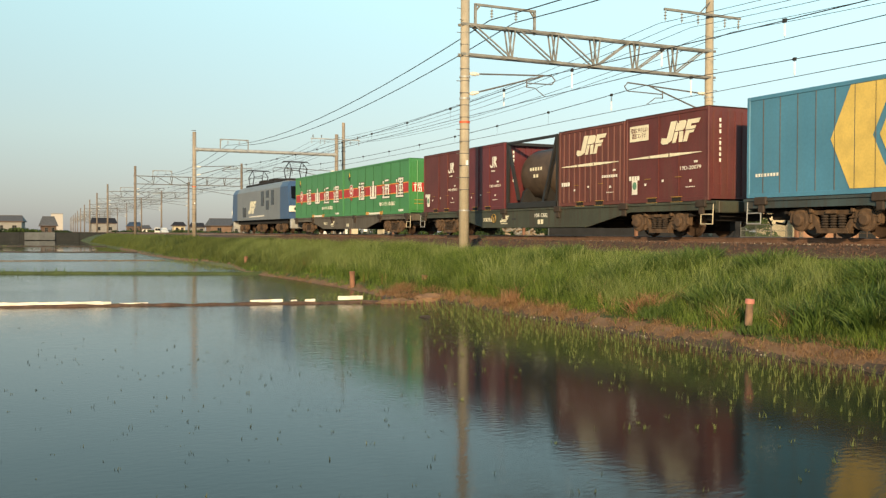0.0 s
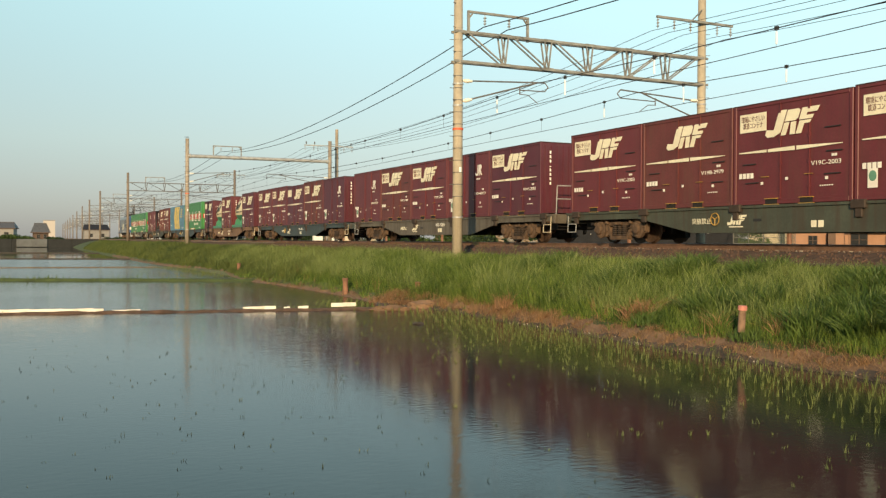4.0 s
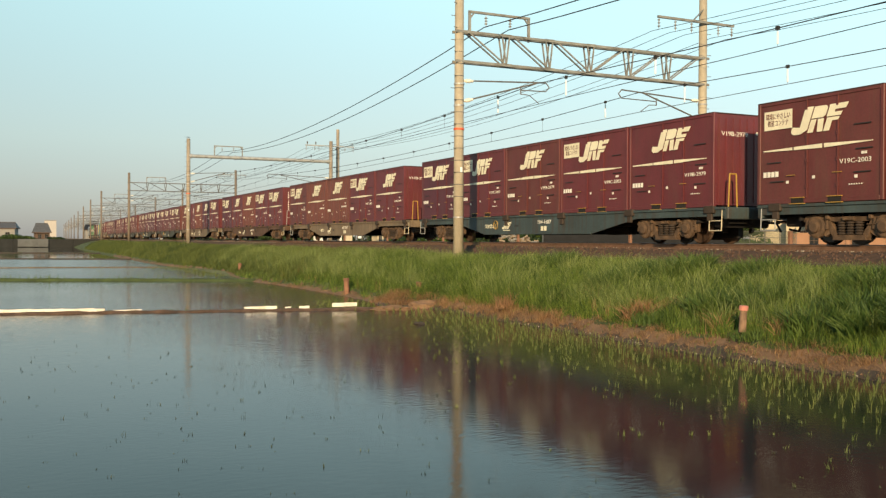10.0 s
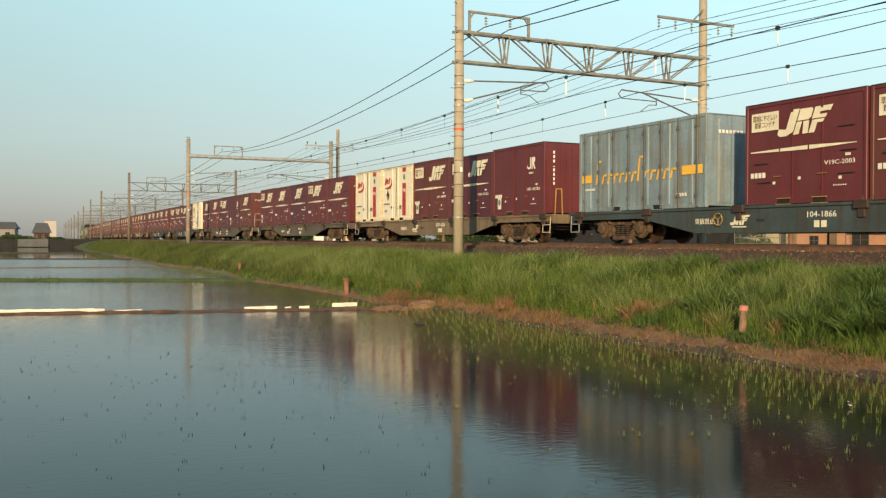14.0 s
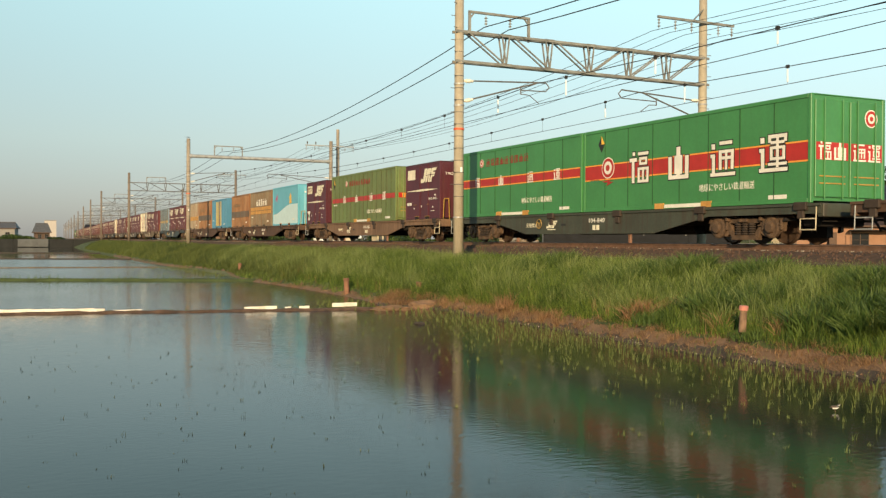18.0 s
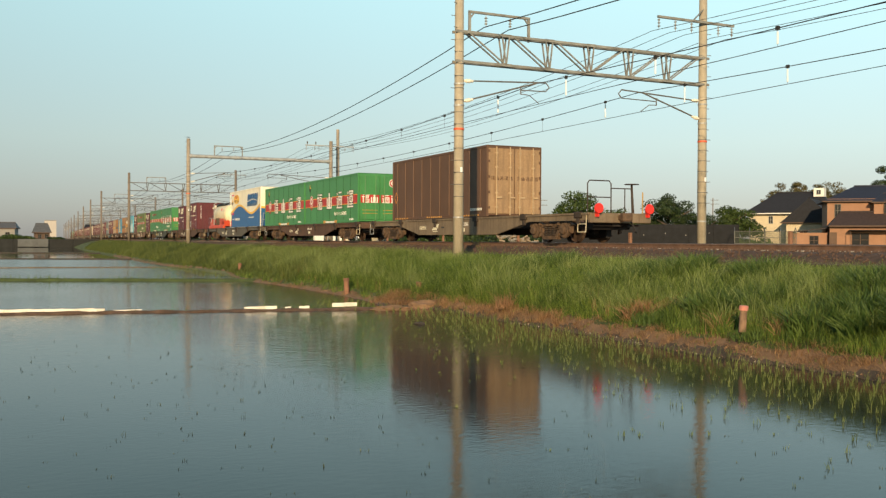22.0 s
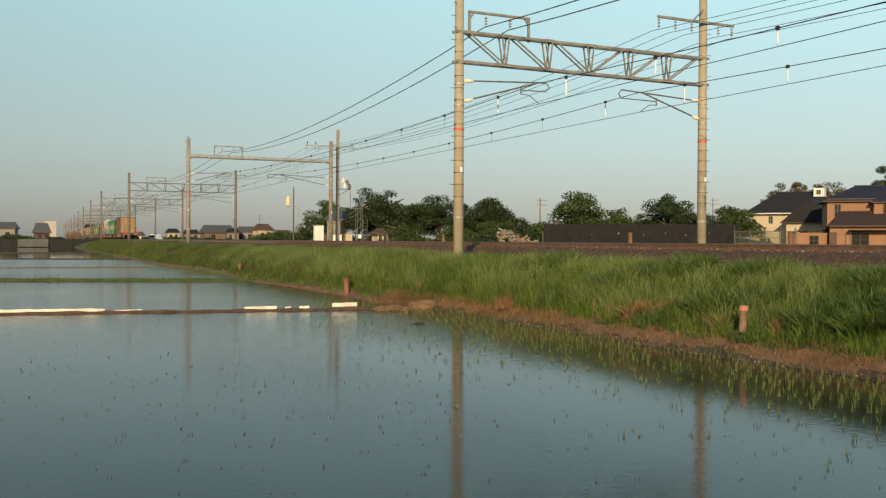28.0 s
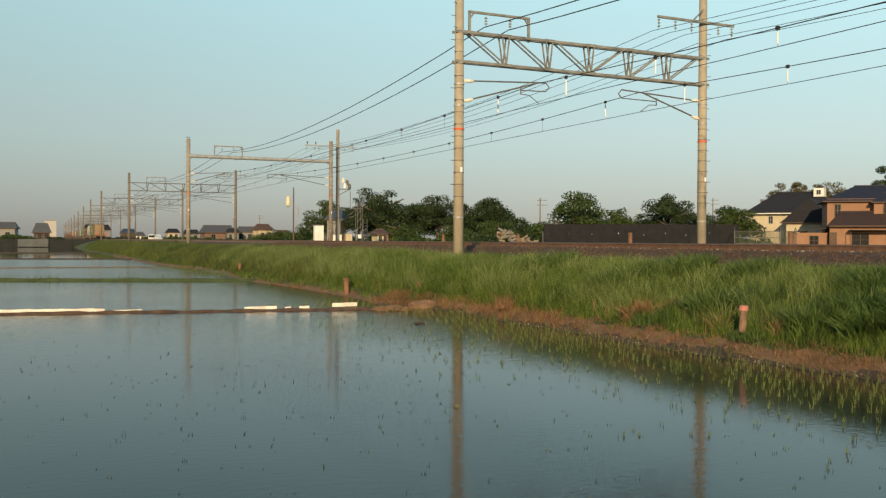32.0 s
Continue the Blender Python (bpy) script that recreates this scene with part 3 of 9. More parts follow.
def add_insulator(parent, x, y, z, length=0.42):
    bm = B()
    prof = [(0.012, 0), (0.012, -0.08)]
    k = 3
    for i in range(k):
        z0 = -0.09 - i * (length - 0.1) / k
        prof += [(0.02, z0), (0.065, z0 - 0.035), (0.05, z0 - 0.05), (0.02, z0 - 0.055)]
    prof += [(0.012, -length)]
    lathe(bm, prof, 8, Matrix.Translation((x, y, z)))
    part("insulator", bm, GALV, parent, "ribbed hanging insulator")


def add_feeder_frame(parent, dx):
    bm = B()
    x0, x1, z0, z1 = XP + dx + 0.40, XP + dx + 2.8, RZ + BEAM_T - 0.1, RZ + 8.1
    for x in (x0, x1):
        bar(bm, (x, 0, z0), (x, 0, z1), 0.08, 0.08)
    bar(bm, (x0 - 0.04, 0, z1), (x1 + 0.04, 0, z1), 0.08, 0.08)
    bar(bm, (x0, 0, z1 - 0.25), (x0 + 0.2, 0, z1), 0.05, 0.05)
    bar(bm, (x1, 0, z1 - 0.25), (x1 - 0.2, 0, z1), 0.05, 0.05)
    part("feeder_frame", bm, BEAMSTEEL, parent, "steel frame that holds two feeder wires")
    for x in (XP + dx + 1.05, XP + dx + 2.03):
        add_insulator(parent, x, 0, z1 - 0.04, 0.40)


ARM = (-2.35, -1.55, -0.75, 0.6, 1.3)


def add_cross_arm(parent, xq):
    bm = B()
    z = RZ + 8.75
    bar(bm, (xq - 2.4, -0.2, z), (xq + 1.40, -0.2, z), 0.09, 0.09)
    bar(bm, (xq - 0.7, -0.2, z), (xq, -0.1, z + 0.6), 0.04, 0.04)
    part("cross_arm", bm, BEAMSTEEL, parent, "steel arm with hanging insulators")
    for x in ARM:
        add_insulator(parent, xq + x, -0.2, z, 0.46)


def add_cantilever(parent, x_pole, x_wire, zc, reach):
    """Hinged arm: top tube, slanted tube, steady arm."""
    s = 1 if x_wire > x_pole else -1
    bm = B()
    xr = x_pole + s * 0.95
    tube(bm, (x_pole + s * 0.2, 0, RZ + 5.66), (x_wire + s * reach, 0, RZ + 5.84), 0.028, None, 7)
    tube(bm, (x_pole + s * 0.2, 0, RZ + 4.95), (x_wire - s * 0.1, 0, RZ + 5.79), 0.03, None, 7)
    tube(bm, (x_wire - s * 0.75, 0, RZ + 5.50), (x_wire + s * reach, 0, RZ + 5.52), 0.02, None, 6)
    tube(bm, (x_wire + s * reach, 0, RZ + 5.84), (x_wire + s * (reach + 0.15), 0, RZ + 5.68), 0.022, None, 6)
    tube(bm, (x_wire + s * (reach + 0.15), 0, RZ + 5.68), (x_wire + s * reach, 0, RZ + 5.52), 0.022, None, 6)
    tube(bm, (x_wire - s * 0.75, 0, RZ + 5.64), (x_wire - s * 0.75, 0, RZ + 5.34), 0.022, None, 6)
    tube(bm, (x_wire - s * 0.75, 0, RZ + 5.36), (x_wire - s * 0.4, 0, RZ + 5.34), 0.016, None, 6)
    tube(bm, (x_wire - s * 0.4, 0, RZ + 5.34), (x_wire, 0, RZ + zc + 0.02), 0.016, None, 6)
    arm = part("cantilever", bm, GALV_FAR, parent, "tubular bracket arm for the contact wire")
    for z, z2 in ((5.66, 5.675), (4.95, 5.06)):
        bm = B()
        q = Vector((s, 0, (z2 - z) * 2)).to_track_quat("Z", "Y").to_matrix().to_4x4()
        lathe(bm, [(0.03, 0), (0.05, 0.03), (0.05, 0.08), (0.075, 0.10), (0.075, 0.14), (0.05, 0.16), (0.075, 0.20), (0.075, 0.24), (0.05, 0.27), (0.05, 0.36), (0.03, 0.38)], 10,
              Matrix.Translation((x_pole + s * 0.18, 0, RZ + z)) @ q)
        part("insulator", bm, PORCELAIN, arm, "cream porcelain insulator")


def build_portals():
    for i, (y, xq) in enumerate(zip(PORTALS, FAR_POLE)):
        near = i <= 2
        truss = i != 2
        e = empty("catenary_portal", "weathered concrete poles joined by a steel lattice beam" if truss else "weathered concrete poles joined by a steel tube beam",
                  "catenary portal", "portals along the railway")
        steel = GALV if i < 2 else GALV_FAR
        add_pole(e, XP, POLE_H, 0.9, near, steel)
        add_pole(e, xq, 10.2 if i == 1 else (9.0 if i == 2 else 9.4), 0.9, near, steel)
        if truss:
            add_truss(e, xq, steel)
        else:
            add_pipe_beam(e, xq)
        add_feeder_frame(e, FEEDER_IN[i])
        if i != 2:
            add_cross_arm(e, xq)
        add_cantilever(e, XP, TRACKS[0] - 0.5, 5.05, 0.3)
        add_cantilever(e, xq, TRACKS[1] + 0.15, 5.05, 0.9)
        e.matrix_basis = along(0, y)


def wire(name, x, z, sag, r, label, row=None):
    """One conductor through all portals, hanging between them."""
    bm = B()
    pts = []
    for i, (a, b) in enumerate(zip(PORTALS, PORTALS[1:])):
        n = 14 if a < 130 else 6
        for k in range(n):
            u = k / n
            y = a + (b - a) * u
            xx = x + (row[i] + (row[i + 1] - row[i]) * u if row else 0)
            pts.append((at_line(xx, y, z - 4 * sag * u * (1 - u) * ((b - a) / 50) ** 2), y))
    rows = []
    for p, y in pts:
        rr = r if y < 140 else r * 1.6
        rows.append([bm.verts.new(p + Vector((rr * math.cos(a), 0, rr * math.sin(a)))) for a in (0.5, 2.07, 3.64, 5.21)])
    for p, q in zip(rows, rows[1:]):
        for k in range(4):
            bm.faces.new((p[k], p[(k + 1) % 4], q[(k + 1) % 4], q[k]))
    ob = part(name, bm, WIRE)
    tagged(ob, label, "wire", "wires of the overhead line")
    return ob


def build_wires():
    for x in (TRACKS[0] - 0.5, TRACKS[1] + 0.15):
        wire("contact_wire", x, RZ + 5.05, 0.04, 0.011, "dark copper contact wire over the track")
        m = wire("messenger_wire", x, RZ + 5.81, 0.46, 0.014, "dark steel messenger wire with clamps above the contact wire")
        # hangers with clamps; those beside the nearest portals wear white sleeves
        y = (17.8 if x < 20 else 21.9) - 19.48
        while y < 215:
            i = max(k for k in range(len(PORTALS)) if PORTALS[k] <= y)
            u = (y - PORTALS[i]) / (PORTALS[i + 1] - PORTALS[i])
            zt = RZ + 5.81 - 1.84 * u * (1 - u) * ((PORTALS[i + 1] - PORTALS[i]) / 50) ** 2
            p = at_line(x, y, 0)
            bm = B()
            tube(bm, (p.x, p.y, RZ + 5.05), (p.x, p.y, zt), 0.005, None, 4)
            box(bm, p.x - 0.035, p.x + 0.035, p.y - 0.05, p.y + 0.05, zt - 0.05, zt + 0.05)
            d = part("dropper", bm, WIRE, m, "thin hanger between the wires")
            if any(b - 13 < y < b + 4 for b in PORTALS[:2]):
                bm = B()
                tube(bm, (p.x, p.y, max(zt - 0.62, RZ + 5.1)), (p.x, p.y, zt - 0.09), 0.025, None, 6)
                part("sleeve", bm, WHITEPL, d, "white plastic sleeve")
            y += 4.87
    for x in (XP + 1.05, XP + 2.03):
        wire("feeder_wire", x, RZ + 7.64, 0.95, 0.018, "thick dark feeder wire above the beams", FEEDER_IN)
    for x in ARM:
        wire("power_wire", x, RZ + 8.28, 0.8, 0.0105, "thin dark power wire on the far row of poles", FAR_POLE)


build_portals()
build_wires()


# ---- freight train ----
def slanted_mark(parent, m, h, material, name="emblem", wide=1.38):
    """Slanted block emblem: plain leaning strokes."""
    bm = B()
    k = 0.28 * h
    def stroke(pts):
        poly(bm, [((u - 0.1 + (v - 0.5) * 0.28) * h * wide, (v - 0.5) * h) for u, v in pts], 0.004, m)
    stroke([(-0.70, 0.10), (-0.58, 0.0), (-0.34, 0.0), (-0.13, 0.14), (-0.13, 1.0), (-0.42, 1.0), (-0.42, 0.26), (-0.70, 0.30)])
    stroke([(-0.09, 0.54), (0.30, 0.54), (0.38, 0.62), (0.38, 0.90), (0.30, 0.98), (-0.09, 0.98)])
    stroke([(-0.09, 0.02), (0.10, 0.02), (0.10, 0.50), (-0.09, 0.50)])
    stroke([(0.15, 0.50), (0.24, 0.02), (0.43, 0.02), (0.35, 0.50)])
    stroke([(0.43, 0.54), (0.90, 0.54), (0.92, 0.68), (0.66, 0.68), (0.66, 0.78), (1.0, 0.78), (1.04, 0.98), (0.43, 0.98)])
    stroke([(0.46, 0.02), (0.66, 0.02), (0.66, 0.38), (0.86, 0.38), (0.88, 0.50), (0.46, 0.50)])
    return part(name, bm, material, parent, "cream slanted block emblem")


def bars(bm, m, u, v, w, h, n, gap=0.35):
    """Unreadable lettering as a row of small bars."""
    for i in range(n):
        x0 = u + w * i / n
        poly(bm, [(x0, v), (x0 + w / n * (1 - gap), v), (x0 + w / n * (1 - gap), v + h), (x0, v + h)], 0.004, m)


BOXES = {}


def stuff(*a):
    return tagged(part(*a), kind="stuff")


def shell(e, L, W, H, main, ribs=0, rib_w=0.06, end_ribs=0, roof=None, seams=(), post=None, top=True):
    """Box body, corner posts, rails, corrugation: the common parts of a container."""
    hw, hl = W / 2, L / 2
    bm = B()
    box(bm, -hw + 0.025, hw - 0.025, -hl + 0.03, hl - 0.03, 0.05, H - 0.03)
    part("body", bm, main, e)
    bm = B()
    lip = 0.006 if roof else -0.01
    box(bm, -hw - lip, hw + lip, -hl + 0.004, hl - 0.004, H - 0.03, H, 0.010)
    part("roof", bm, roof or main, e)
    for sx in (-1, 1):
        for sy in (-1, 1):
            bm = B()
            box(bm, sx * hw - sx * 0.10, sx * hw, sy * hl - sy * 0.10, sy * hl, 0.0, H - 0.01, 0.012)
            part("corner_post", bm, post or main, e)
    for sx in (-1, 1):
        bm = B()
        box(bm, sx * (hw - 0.06), sx * (hw - 0.004), -hl + 0.1, hl - 0.1, 0.0, 0.11, 0.006)
        part("bottom_rail", bm, post or main, e)
        bm = B()
        box(bm, sx * (hw - 0.06), sx * (hw - 0.004), -hl + 0.1, hl - 0.1, H - 0.10, H - 0.012, 0.006)
        part("top_rail", bm, post or main, e)
    if ribs:
        for sx in (-1, 1):
            bm = B()
            pts = []
            for i in range(ribs):
                y = -hl + 0.12 + (L - 0.24) * (i + 0.5) / ribs
                w = (L - 0.24) / ribs * rib_w
                pts += [(y - w, 0.0), (y - w * 0.6, 0.024), (y + w * 0.6, 0.024), (y + w, 0.0)]
            poly(bm, pts + [(hl - 0.1, 0.0), (hl - 0.1, -0.006), (-hl + 0.1, -0.006), (-hl + 0.1, 0.0)], H - 0.24,
                 Matrix(((0, sx, 0, sx * (hw - 0.023)), (1, 0, 0, 0), (0, 0, 1, 0.12), (0, 0, 0, 1))))
            part("corrugation", bm, main, e)
    if end_ribs:
        for sy in (-1, 1):
            bm = B()
            pts = []
            for i in range(end_ribs):
                x = -hw + 0.12 + (W - 0.24) * (i + 0.5) / end_ribs
                w = (W - 0.24) / end_ribs * 0.22
                pts += [(x - w, 0.0), (x - w * 0.8, 0.024), (x + w * 0.8, 0.024), (x + w, 0.0)]
            poly(bm, pts + [(hw - 0.1, 0.0), (hw - 0.1, -0.006), (-hw + 0.1, -0.006), (-hw + 0.1, 0.0)], H - 0.26,
                 Matrix(((1, 0, 0, 0), (0, sy, 0, sy * (hl - 0.026)), (0, 0, 1, 0.13), (0, 0, 0, 1))))
            part("ribbed_end", bm, main, e)
    if seams:
        for y in seams:
            for sx in (-1, 1):
                bm = B()
                box(bm, sx * (hw - 0.03), sx * (hw + 0.004), y - 0.012, y + 0.012, 0.12, H - 0.02)
                for z in (0.35, 0.95, 1.55, 2.2):
                    box(bm, sx * (hw - 0.03), sx * (hw + 0.014), y - 0.03, y + 0.03, z, z + 0.09)
                part("door_rod", bm, main, e)
    return e


def pockets(e, L, W, pos=0.55, material=None):
    for s in (-1, 1):
        for sx in (-1, 1):
            bm = B()
            x = sx * W / 2
            for a, b, c, d in ((-0.21, 0.21, 0.125, 0.142), (-0.23, 0.23, -0.02, -0.002)):
                box(bm, x - 0.03, x + 0.022, s * pos + a, s * pos + b, c, d)
            fp = part("fork_pocket", bm, material or YELLOW, e, "yellow fork pocket frame" if material is None else "fork pocket frame")
            if sx < 0:
                # solid dark insert in place of the shade inside the pocket
                bm = B()
                box(bm, x - 0.005, x + 0.05, s * pos - 0.19, s * pos + 0.19, -0.002, 0.125)
                part("pocket_opening", bm, UNDER, fp, "dark insert standing for the shaded fork pocket")


def jr_box(style, tone):
    """Twelve-foot railway container. Styles: a slogan board, c no board, e blank board, b corrugated, d plain with small mark."""
    L, W = 3.715, 2.45
    H = {"e": 2.48, "f": 2.5, "a": 2.56}.get(style, 2.53)
    main = BROWNRED if style == "b" else (MAROON, PLUM, RUSSET)[tone]
    e = empty("container", {"a": "dark maroon railway container with slogan board and cream slanted emblem",
                            "c": "dark maroon railway container with cream slanted emblem and stripe",
                            "v": "ventilated maroon railway container with slogan board and cream emblem",
                            "e": "dark maroon railway container with blank cream board and slanted emblem",
                            "f": "dark plum railway container with cream emblem, tall type",
                            "b": "faded red-brown corrugated railway container with cream emblem",
                            "d": "plain maroon railway container with small white mark and green sticker"}[style], "container", "containers of the train")
    shell(e, L, W, H, main, ribs=11 if style == "b" else 0, rib_w=0.22, end_ribs=9, seams=(0.28, -0.62) if style != "b" else (), roof=ROOFLINE)
    pockets(e, L, W)
    ms = side(-W / 2 - 0.001 - (0.004 if style == "b" else 0)) @ Matrix.Translation((0, H / 2, 0))
    bm = B()
    if style != "d":
        slanted_mark(e, ms @ Matrix.Translation((0.62 if style in ("a", "e", "f") else 0.02, 0.68, 0)), 0.62, CREAMMARK)
        bm2 = B()
        for u0, u1, h0, h1 in ((-1.62, -0.68, 0.012, 0.035), (-0.64, 0.22, 0.036, 0.05), (0.27, 1.62, 0.05, 0.008)):
            poly(bm2, [(u0, -h0), (u1, -h1), (u1, h1), (u0, h0)], 0.004, ms @ Matrix.Translation((-0.03, 0.05, 0)))
        part("stripe", bm2, CREAMMARK, e, "cream pointed stripe")
    if style in ("a", "f", "v"):
        bm2 = B()
        poly(bm2, [(-1.62, 0.56), (-0.72, 0.56), (-0.72, 1.02), (-1.62, 1.02)], 0.004, ms)
        bd = part("slogan_board", bm2, CREAMMARK, e, "cream board with dark lettering")
        words("環境にやさしい\n鉄道コンテナ", 0.165, ms @ Matrix.Translation((-1.17, 0.79, 0.0075)), BROWNRED, "lettering", bd, 0.78)
    if style == "e":
        bm2 = B()
        poly(bm2, [(-1.58, 0.56), (-0.75, 0.56), (-0.75, 1.0), (-1.58, 1.0)], 0.004, ms)
        part("blank_board", bm2, CREAMMARK, e, "blank cream board")
    # small markings
    bars(bm, ms, -1.64, -0.60, 0.52, 0.13, 4, 0.22)
    number = {"a": "19D-20079", "c": "V19B-2979", "v": "V19C-2003", "e": "19G-9322", "f": "19G-9322", "d": "19D-43153"}.get(style)
    if number:
        words(number, 0.15, ms @ Matrix.Translation((1.12, -0.36, 0)), WHITEMARK, "container_number", e, 0.86)
    else:
        bars(bm, ms, 0.7, -0.42, 0.85, 0.085, 9, 0.35)
    bars(bm, ms, 1.28, -0.23, 0.16, 0.06, 2, 0.1)
    for u, v in ((-0.9, -0.78), (-0.1, -0.70), (1.1, -0.75)):
        bars(bm, ms, u, v, 0.085, 0.07, 1, 0)
    bars(bm, ms, 0.95, -0.9, 0.4, 0.03, 6, 0.5)
    if style == "d":
        mk = ms @ Matrix.Translation((0.95, 0.55, 0))
        poly(bm, [(-0.24, -0.14), (-0.16, -0.2), (-0.03, -0.2), (0.03, -0.12), (0.03, 0.22), (-0.04, 0.22), (-0.04, -0.1), (-0.07, -0.13), (-0.14, -0.13), (-0.24, -0.05)], 0.004, mk)
        poly(bm, [(0.06, -0.2), (0.13, -0.2), (0.13, 0.0), (0.24, -0.2), (0.34, -0.2), (0.22, 0.02), (0.3, 0.08), (0.3, 0.18), (0.25, 0.22), (0.06, 0.22)], 0.004, mk)
        bars(bm, mk, -0.12, -0.36, 0.32, 0.06, 4)
    # rear end number
    mr = rear(-L / 2 - 0.001) @ Matrix.Translation((0, H / 2, 0))
    if style in ("c", "e", "f"):
        words(number, 0.17, mr @ Matrix.Translation((-0.5, 0.70, 0)), WHITEMARK, "end_number", e, 0.92)
    else:
        for i in range(8):
            bars(bm, mr, -0.86, 0.85 - i * 0.155, 0.065, 0.10 if i != 3 else 0.03, 1, 0)
    if style not in ("b", "d"):
        slanted_mark(e, mr @ Matrix.Translation((0.62, 0.86, 0)), 0.30, CREAMMARK, "end_emblem")
    stuff("marking", bm, WHITEMARK, e, "white stencilled markings")
    if style in ("a", "d", "f"):
        bm2 = B()
        u = -1.5 if style != "d" else -1.45
        poly(bm2, [(u, -1.02), (u + 0.26, -1.02), (u + 0.26, -0.60), (u, -0.60)], 0.004, ms)
        st = part("sticker", bm2, WHITEMARK, e, "white label with green oval")
        bm2 = B()
        poly(bm2, [(u + 0.13 + 0.1 * math.cos(t * math.pi / 6), -0.76 + 0.12 * math.sin(t * math.pi / 6)) for t in range(12)], 0.004, ms @ Matrix.Translation((0, 0, 0.004)))
        part("oval", bm2, GREENSTICK, st)
    for u in (-0.75, 0.62):
        bm2 = B()
        box(bm2, -W / 2 - 0.02, -W / 2, -u - 0.13, -u + 0.13, H / 2 - 0.595, H / 2 - 0.58)
        part("door_handle", bm2, YELLOW, e, "yellow door handle")
    if style in ("c", "v"):
        for u, v in ((1.3, 0.45), (1.35, -0.1), (-1.3, -0.25), (-1.2, -0.72), (1.3, -0.62)):
            bm2 = B()
            box(bm2, -W / 2 - 0.008, -W / 2 + 0.02, -u - 0.22, -u + 0.22, H / 2 + v - 0.012, H / 2 + v + 0.012)
            part("vent", bm2, BLACK, e, "dark vent slot")
    return e


def script_mark(bm, mk, k):
    """Three slanted plain shapes: stroke, oval and stroke."""
    def put(pts):
        poly(bm, [(u * k, v * k) for u, v in pts], 0.008, mk)
    put([(-1.02, -0.24), (-0.84, -0.3), (-0.56, 0.33), (-0.78, 0.33)])
    put([(-0.42 + 0.2 * math.cos(t * math.pi / 8) + 0.07 * math.sin(t * math.pi / 8), 0.02 + 0.22 * math.sin(t * math.pi / 8)) for t in range(16)])
    put([(-0.12, -0.2), (0.02, -0.2), (0.34, 0.33), (0.04, 0.33)])


def white_box(stripe, variant):
    L, W, H = 3.715, 2.45, 2.55
    e = empty("container", "white refrigerated container with %s vertical stripe and emblem" % ("blue" if stripe is DEEPBLUE else "red"), "container", "containers of the train")
    shell(e, L, W, H, WHITEBOX, end_ribs=3, roof=ROOFTAN, post=YELLOWED)
    pockets(e, L, W, 0.55, WHITEBOX)
    ms = side(-W / 2 - 0.001) @ Matrix.Translation((0, H / 2, 0))
    bm = B()
    poly(bm, [(0.68, -1.05), (1.06, -1.05), (1.06, 0.45), (0.68, 0.45)], 0.004, ms)
    poly(bm, [(0.68, 0.98), (1.06, 0.98), (1.06, 1.16), (0.68, 1.16)], 0.004, ms)
    st = part("stripe", bm, stripe, e, "coloured vertical stripe")
    words("19A", 0.26, ms @ Matrix.Translation((0.87, 0.1, 0.0075)), WHITEMARK, "lettering", st, 0.3, 0.15)
    bm = B()
    poly(bm, [(0.87 + 0.11 * math.cos(t * math.pi / 6), 0.74 + 0.13 * math.sin(t * math.pi / 6)) for t in range(12)], 0.004, ms)
    part("oval", bm, GREENSTICK, e, "round green label")
    bm = B()
    box(bm, -W / 2 + 0.0, -W / 2 + 0.03, 0.10, 0.125, 0.12, H - 0.1)
    part("door_gap", bm, LOCK, e, "dark gap between the doors")
    for y in (1.70, -1.70):
        for z in (0.2, 0.85, 1.5, 2.2):
            bm = B()
            box(bm, -W / 2 - 0.03, -W / 2 + 0.02, y - 0.07, y + 0.07, z, z + 0.07, 0.006)
            part("hinge", bm, WHITEBOX, e)
    for u in (-0.62, 0.42):
        bm = B()
        box(bm, -W / 2 - 0.01, -W / 2 + 0.02, -u - 0.16, -u + 0.16, 0.62, 0.65)
        box(bm, -W / 2 - 0.01, -W / 2 + 0.02, -u - 0.02, -u + 0.02, 0.55, 0.72)
        part("latch", bm, LOCK, e, "dark door latch")
    for y in (0.48, -0.26):
        bm = B()
        tube(bm, (-W / 2 - 0.025, y, 0.1), (-W / 2 - 0.025, y, H - 0.08), 0.016, None, 6)
        for z in (0.3, 1.15, 2.1):
            box(bm, -W / 2 - 0.045, -W / 2, y - 0.04, y + 0.04, z, z + 0.07)
        part("lock_rod", bm, WHITEBOX, e)
    mk = ms @ Matrix.Translation((-1.1, 0.55, 0))
    bm = B()
    script_mark(bm, mk @ Matrix.Translation((0.12, 0.06, 0)), 0.52)
    poly(bm, [(-0.5, -0.24), (-0.1, -0.31), (0.3, -0.26), (0.52, -0.1), (0.5, 0.08), (0.4, 0.18), (0.42, 0.02), (0.3, -0.12), (0.05, -0.2), (-0.2, -0.22)], 0.004, mk)
    part("emblem", bm, REDSTRIPE if stripe is REDSTRIPE else BLUETXT, e, "swoosh emblem")
    mk2 = rear(-L / 2 - 0.001) @ Matrix.Translation((-0.45, H / 2 + 0.42, 0))
    bm = B()
    script_mark(bm, mk2 @ Matrix.Translation((0.1, 0.06, 0)), 0.5)
    poly(bm, [(-0.45, -0.22), (-0.1, -0.29), (0.3, -0.24), (0.5, -0.1), (0.48, 0.08), (0.38, 0.16), (0.4, 0.02), (0.28, -0.12), (0.05, -0.19), (-0.2, -0.2)], 0.004, mk2)
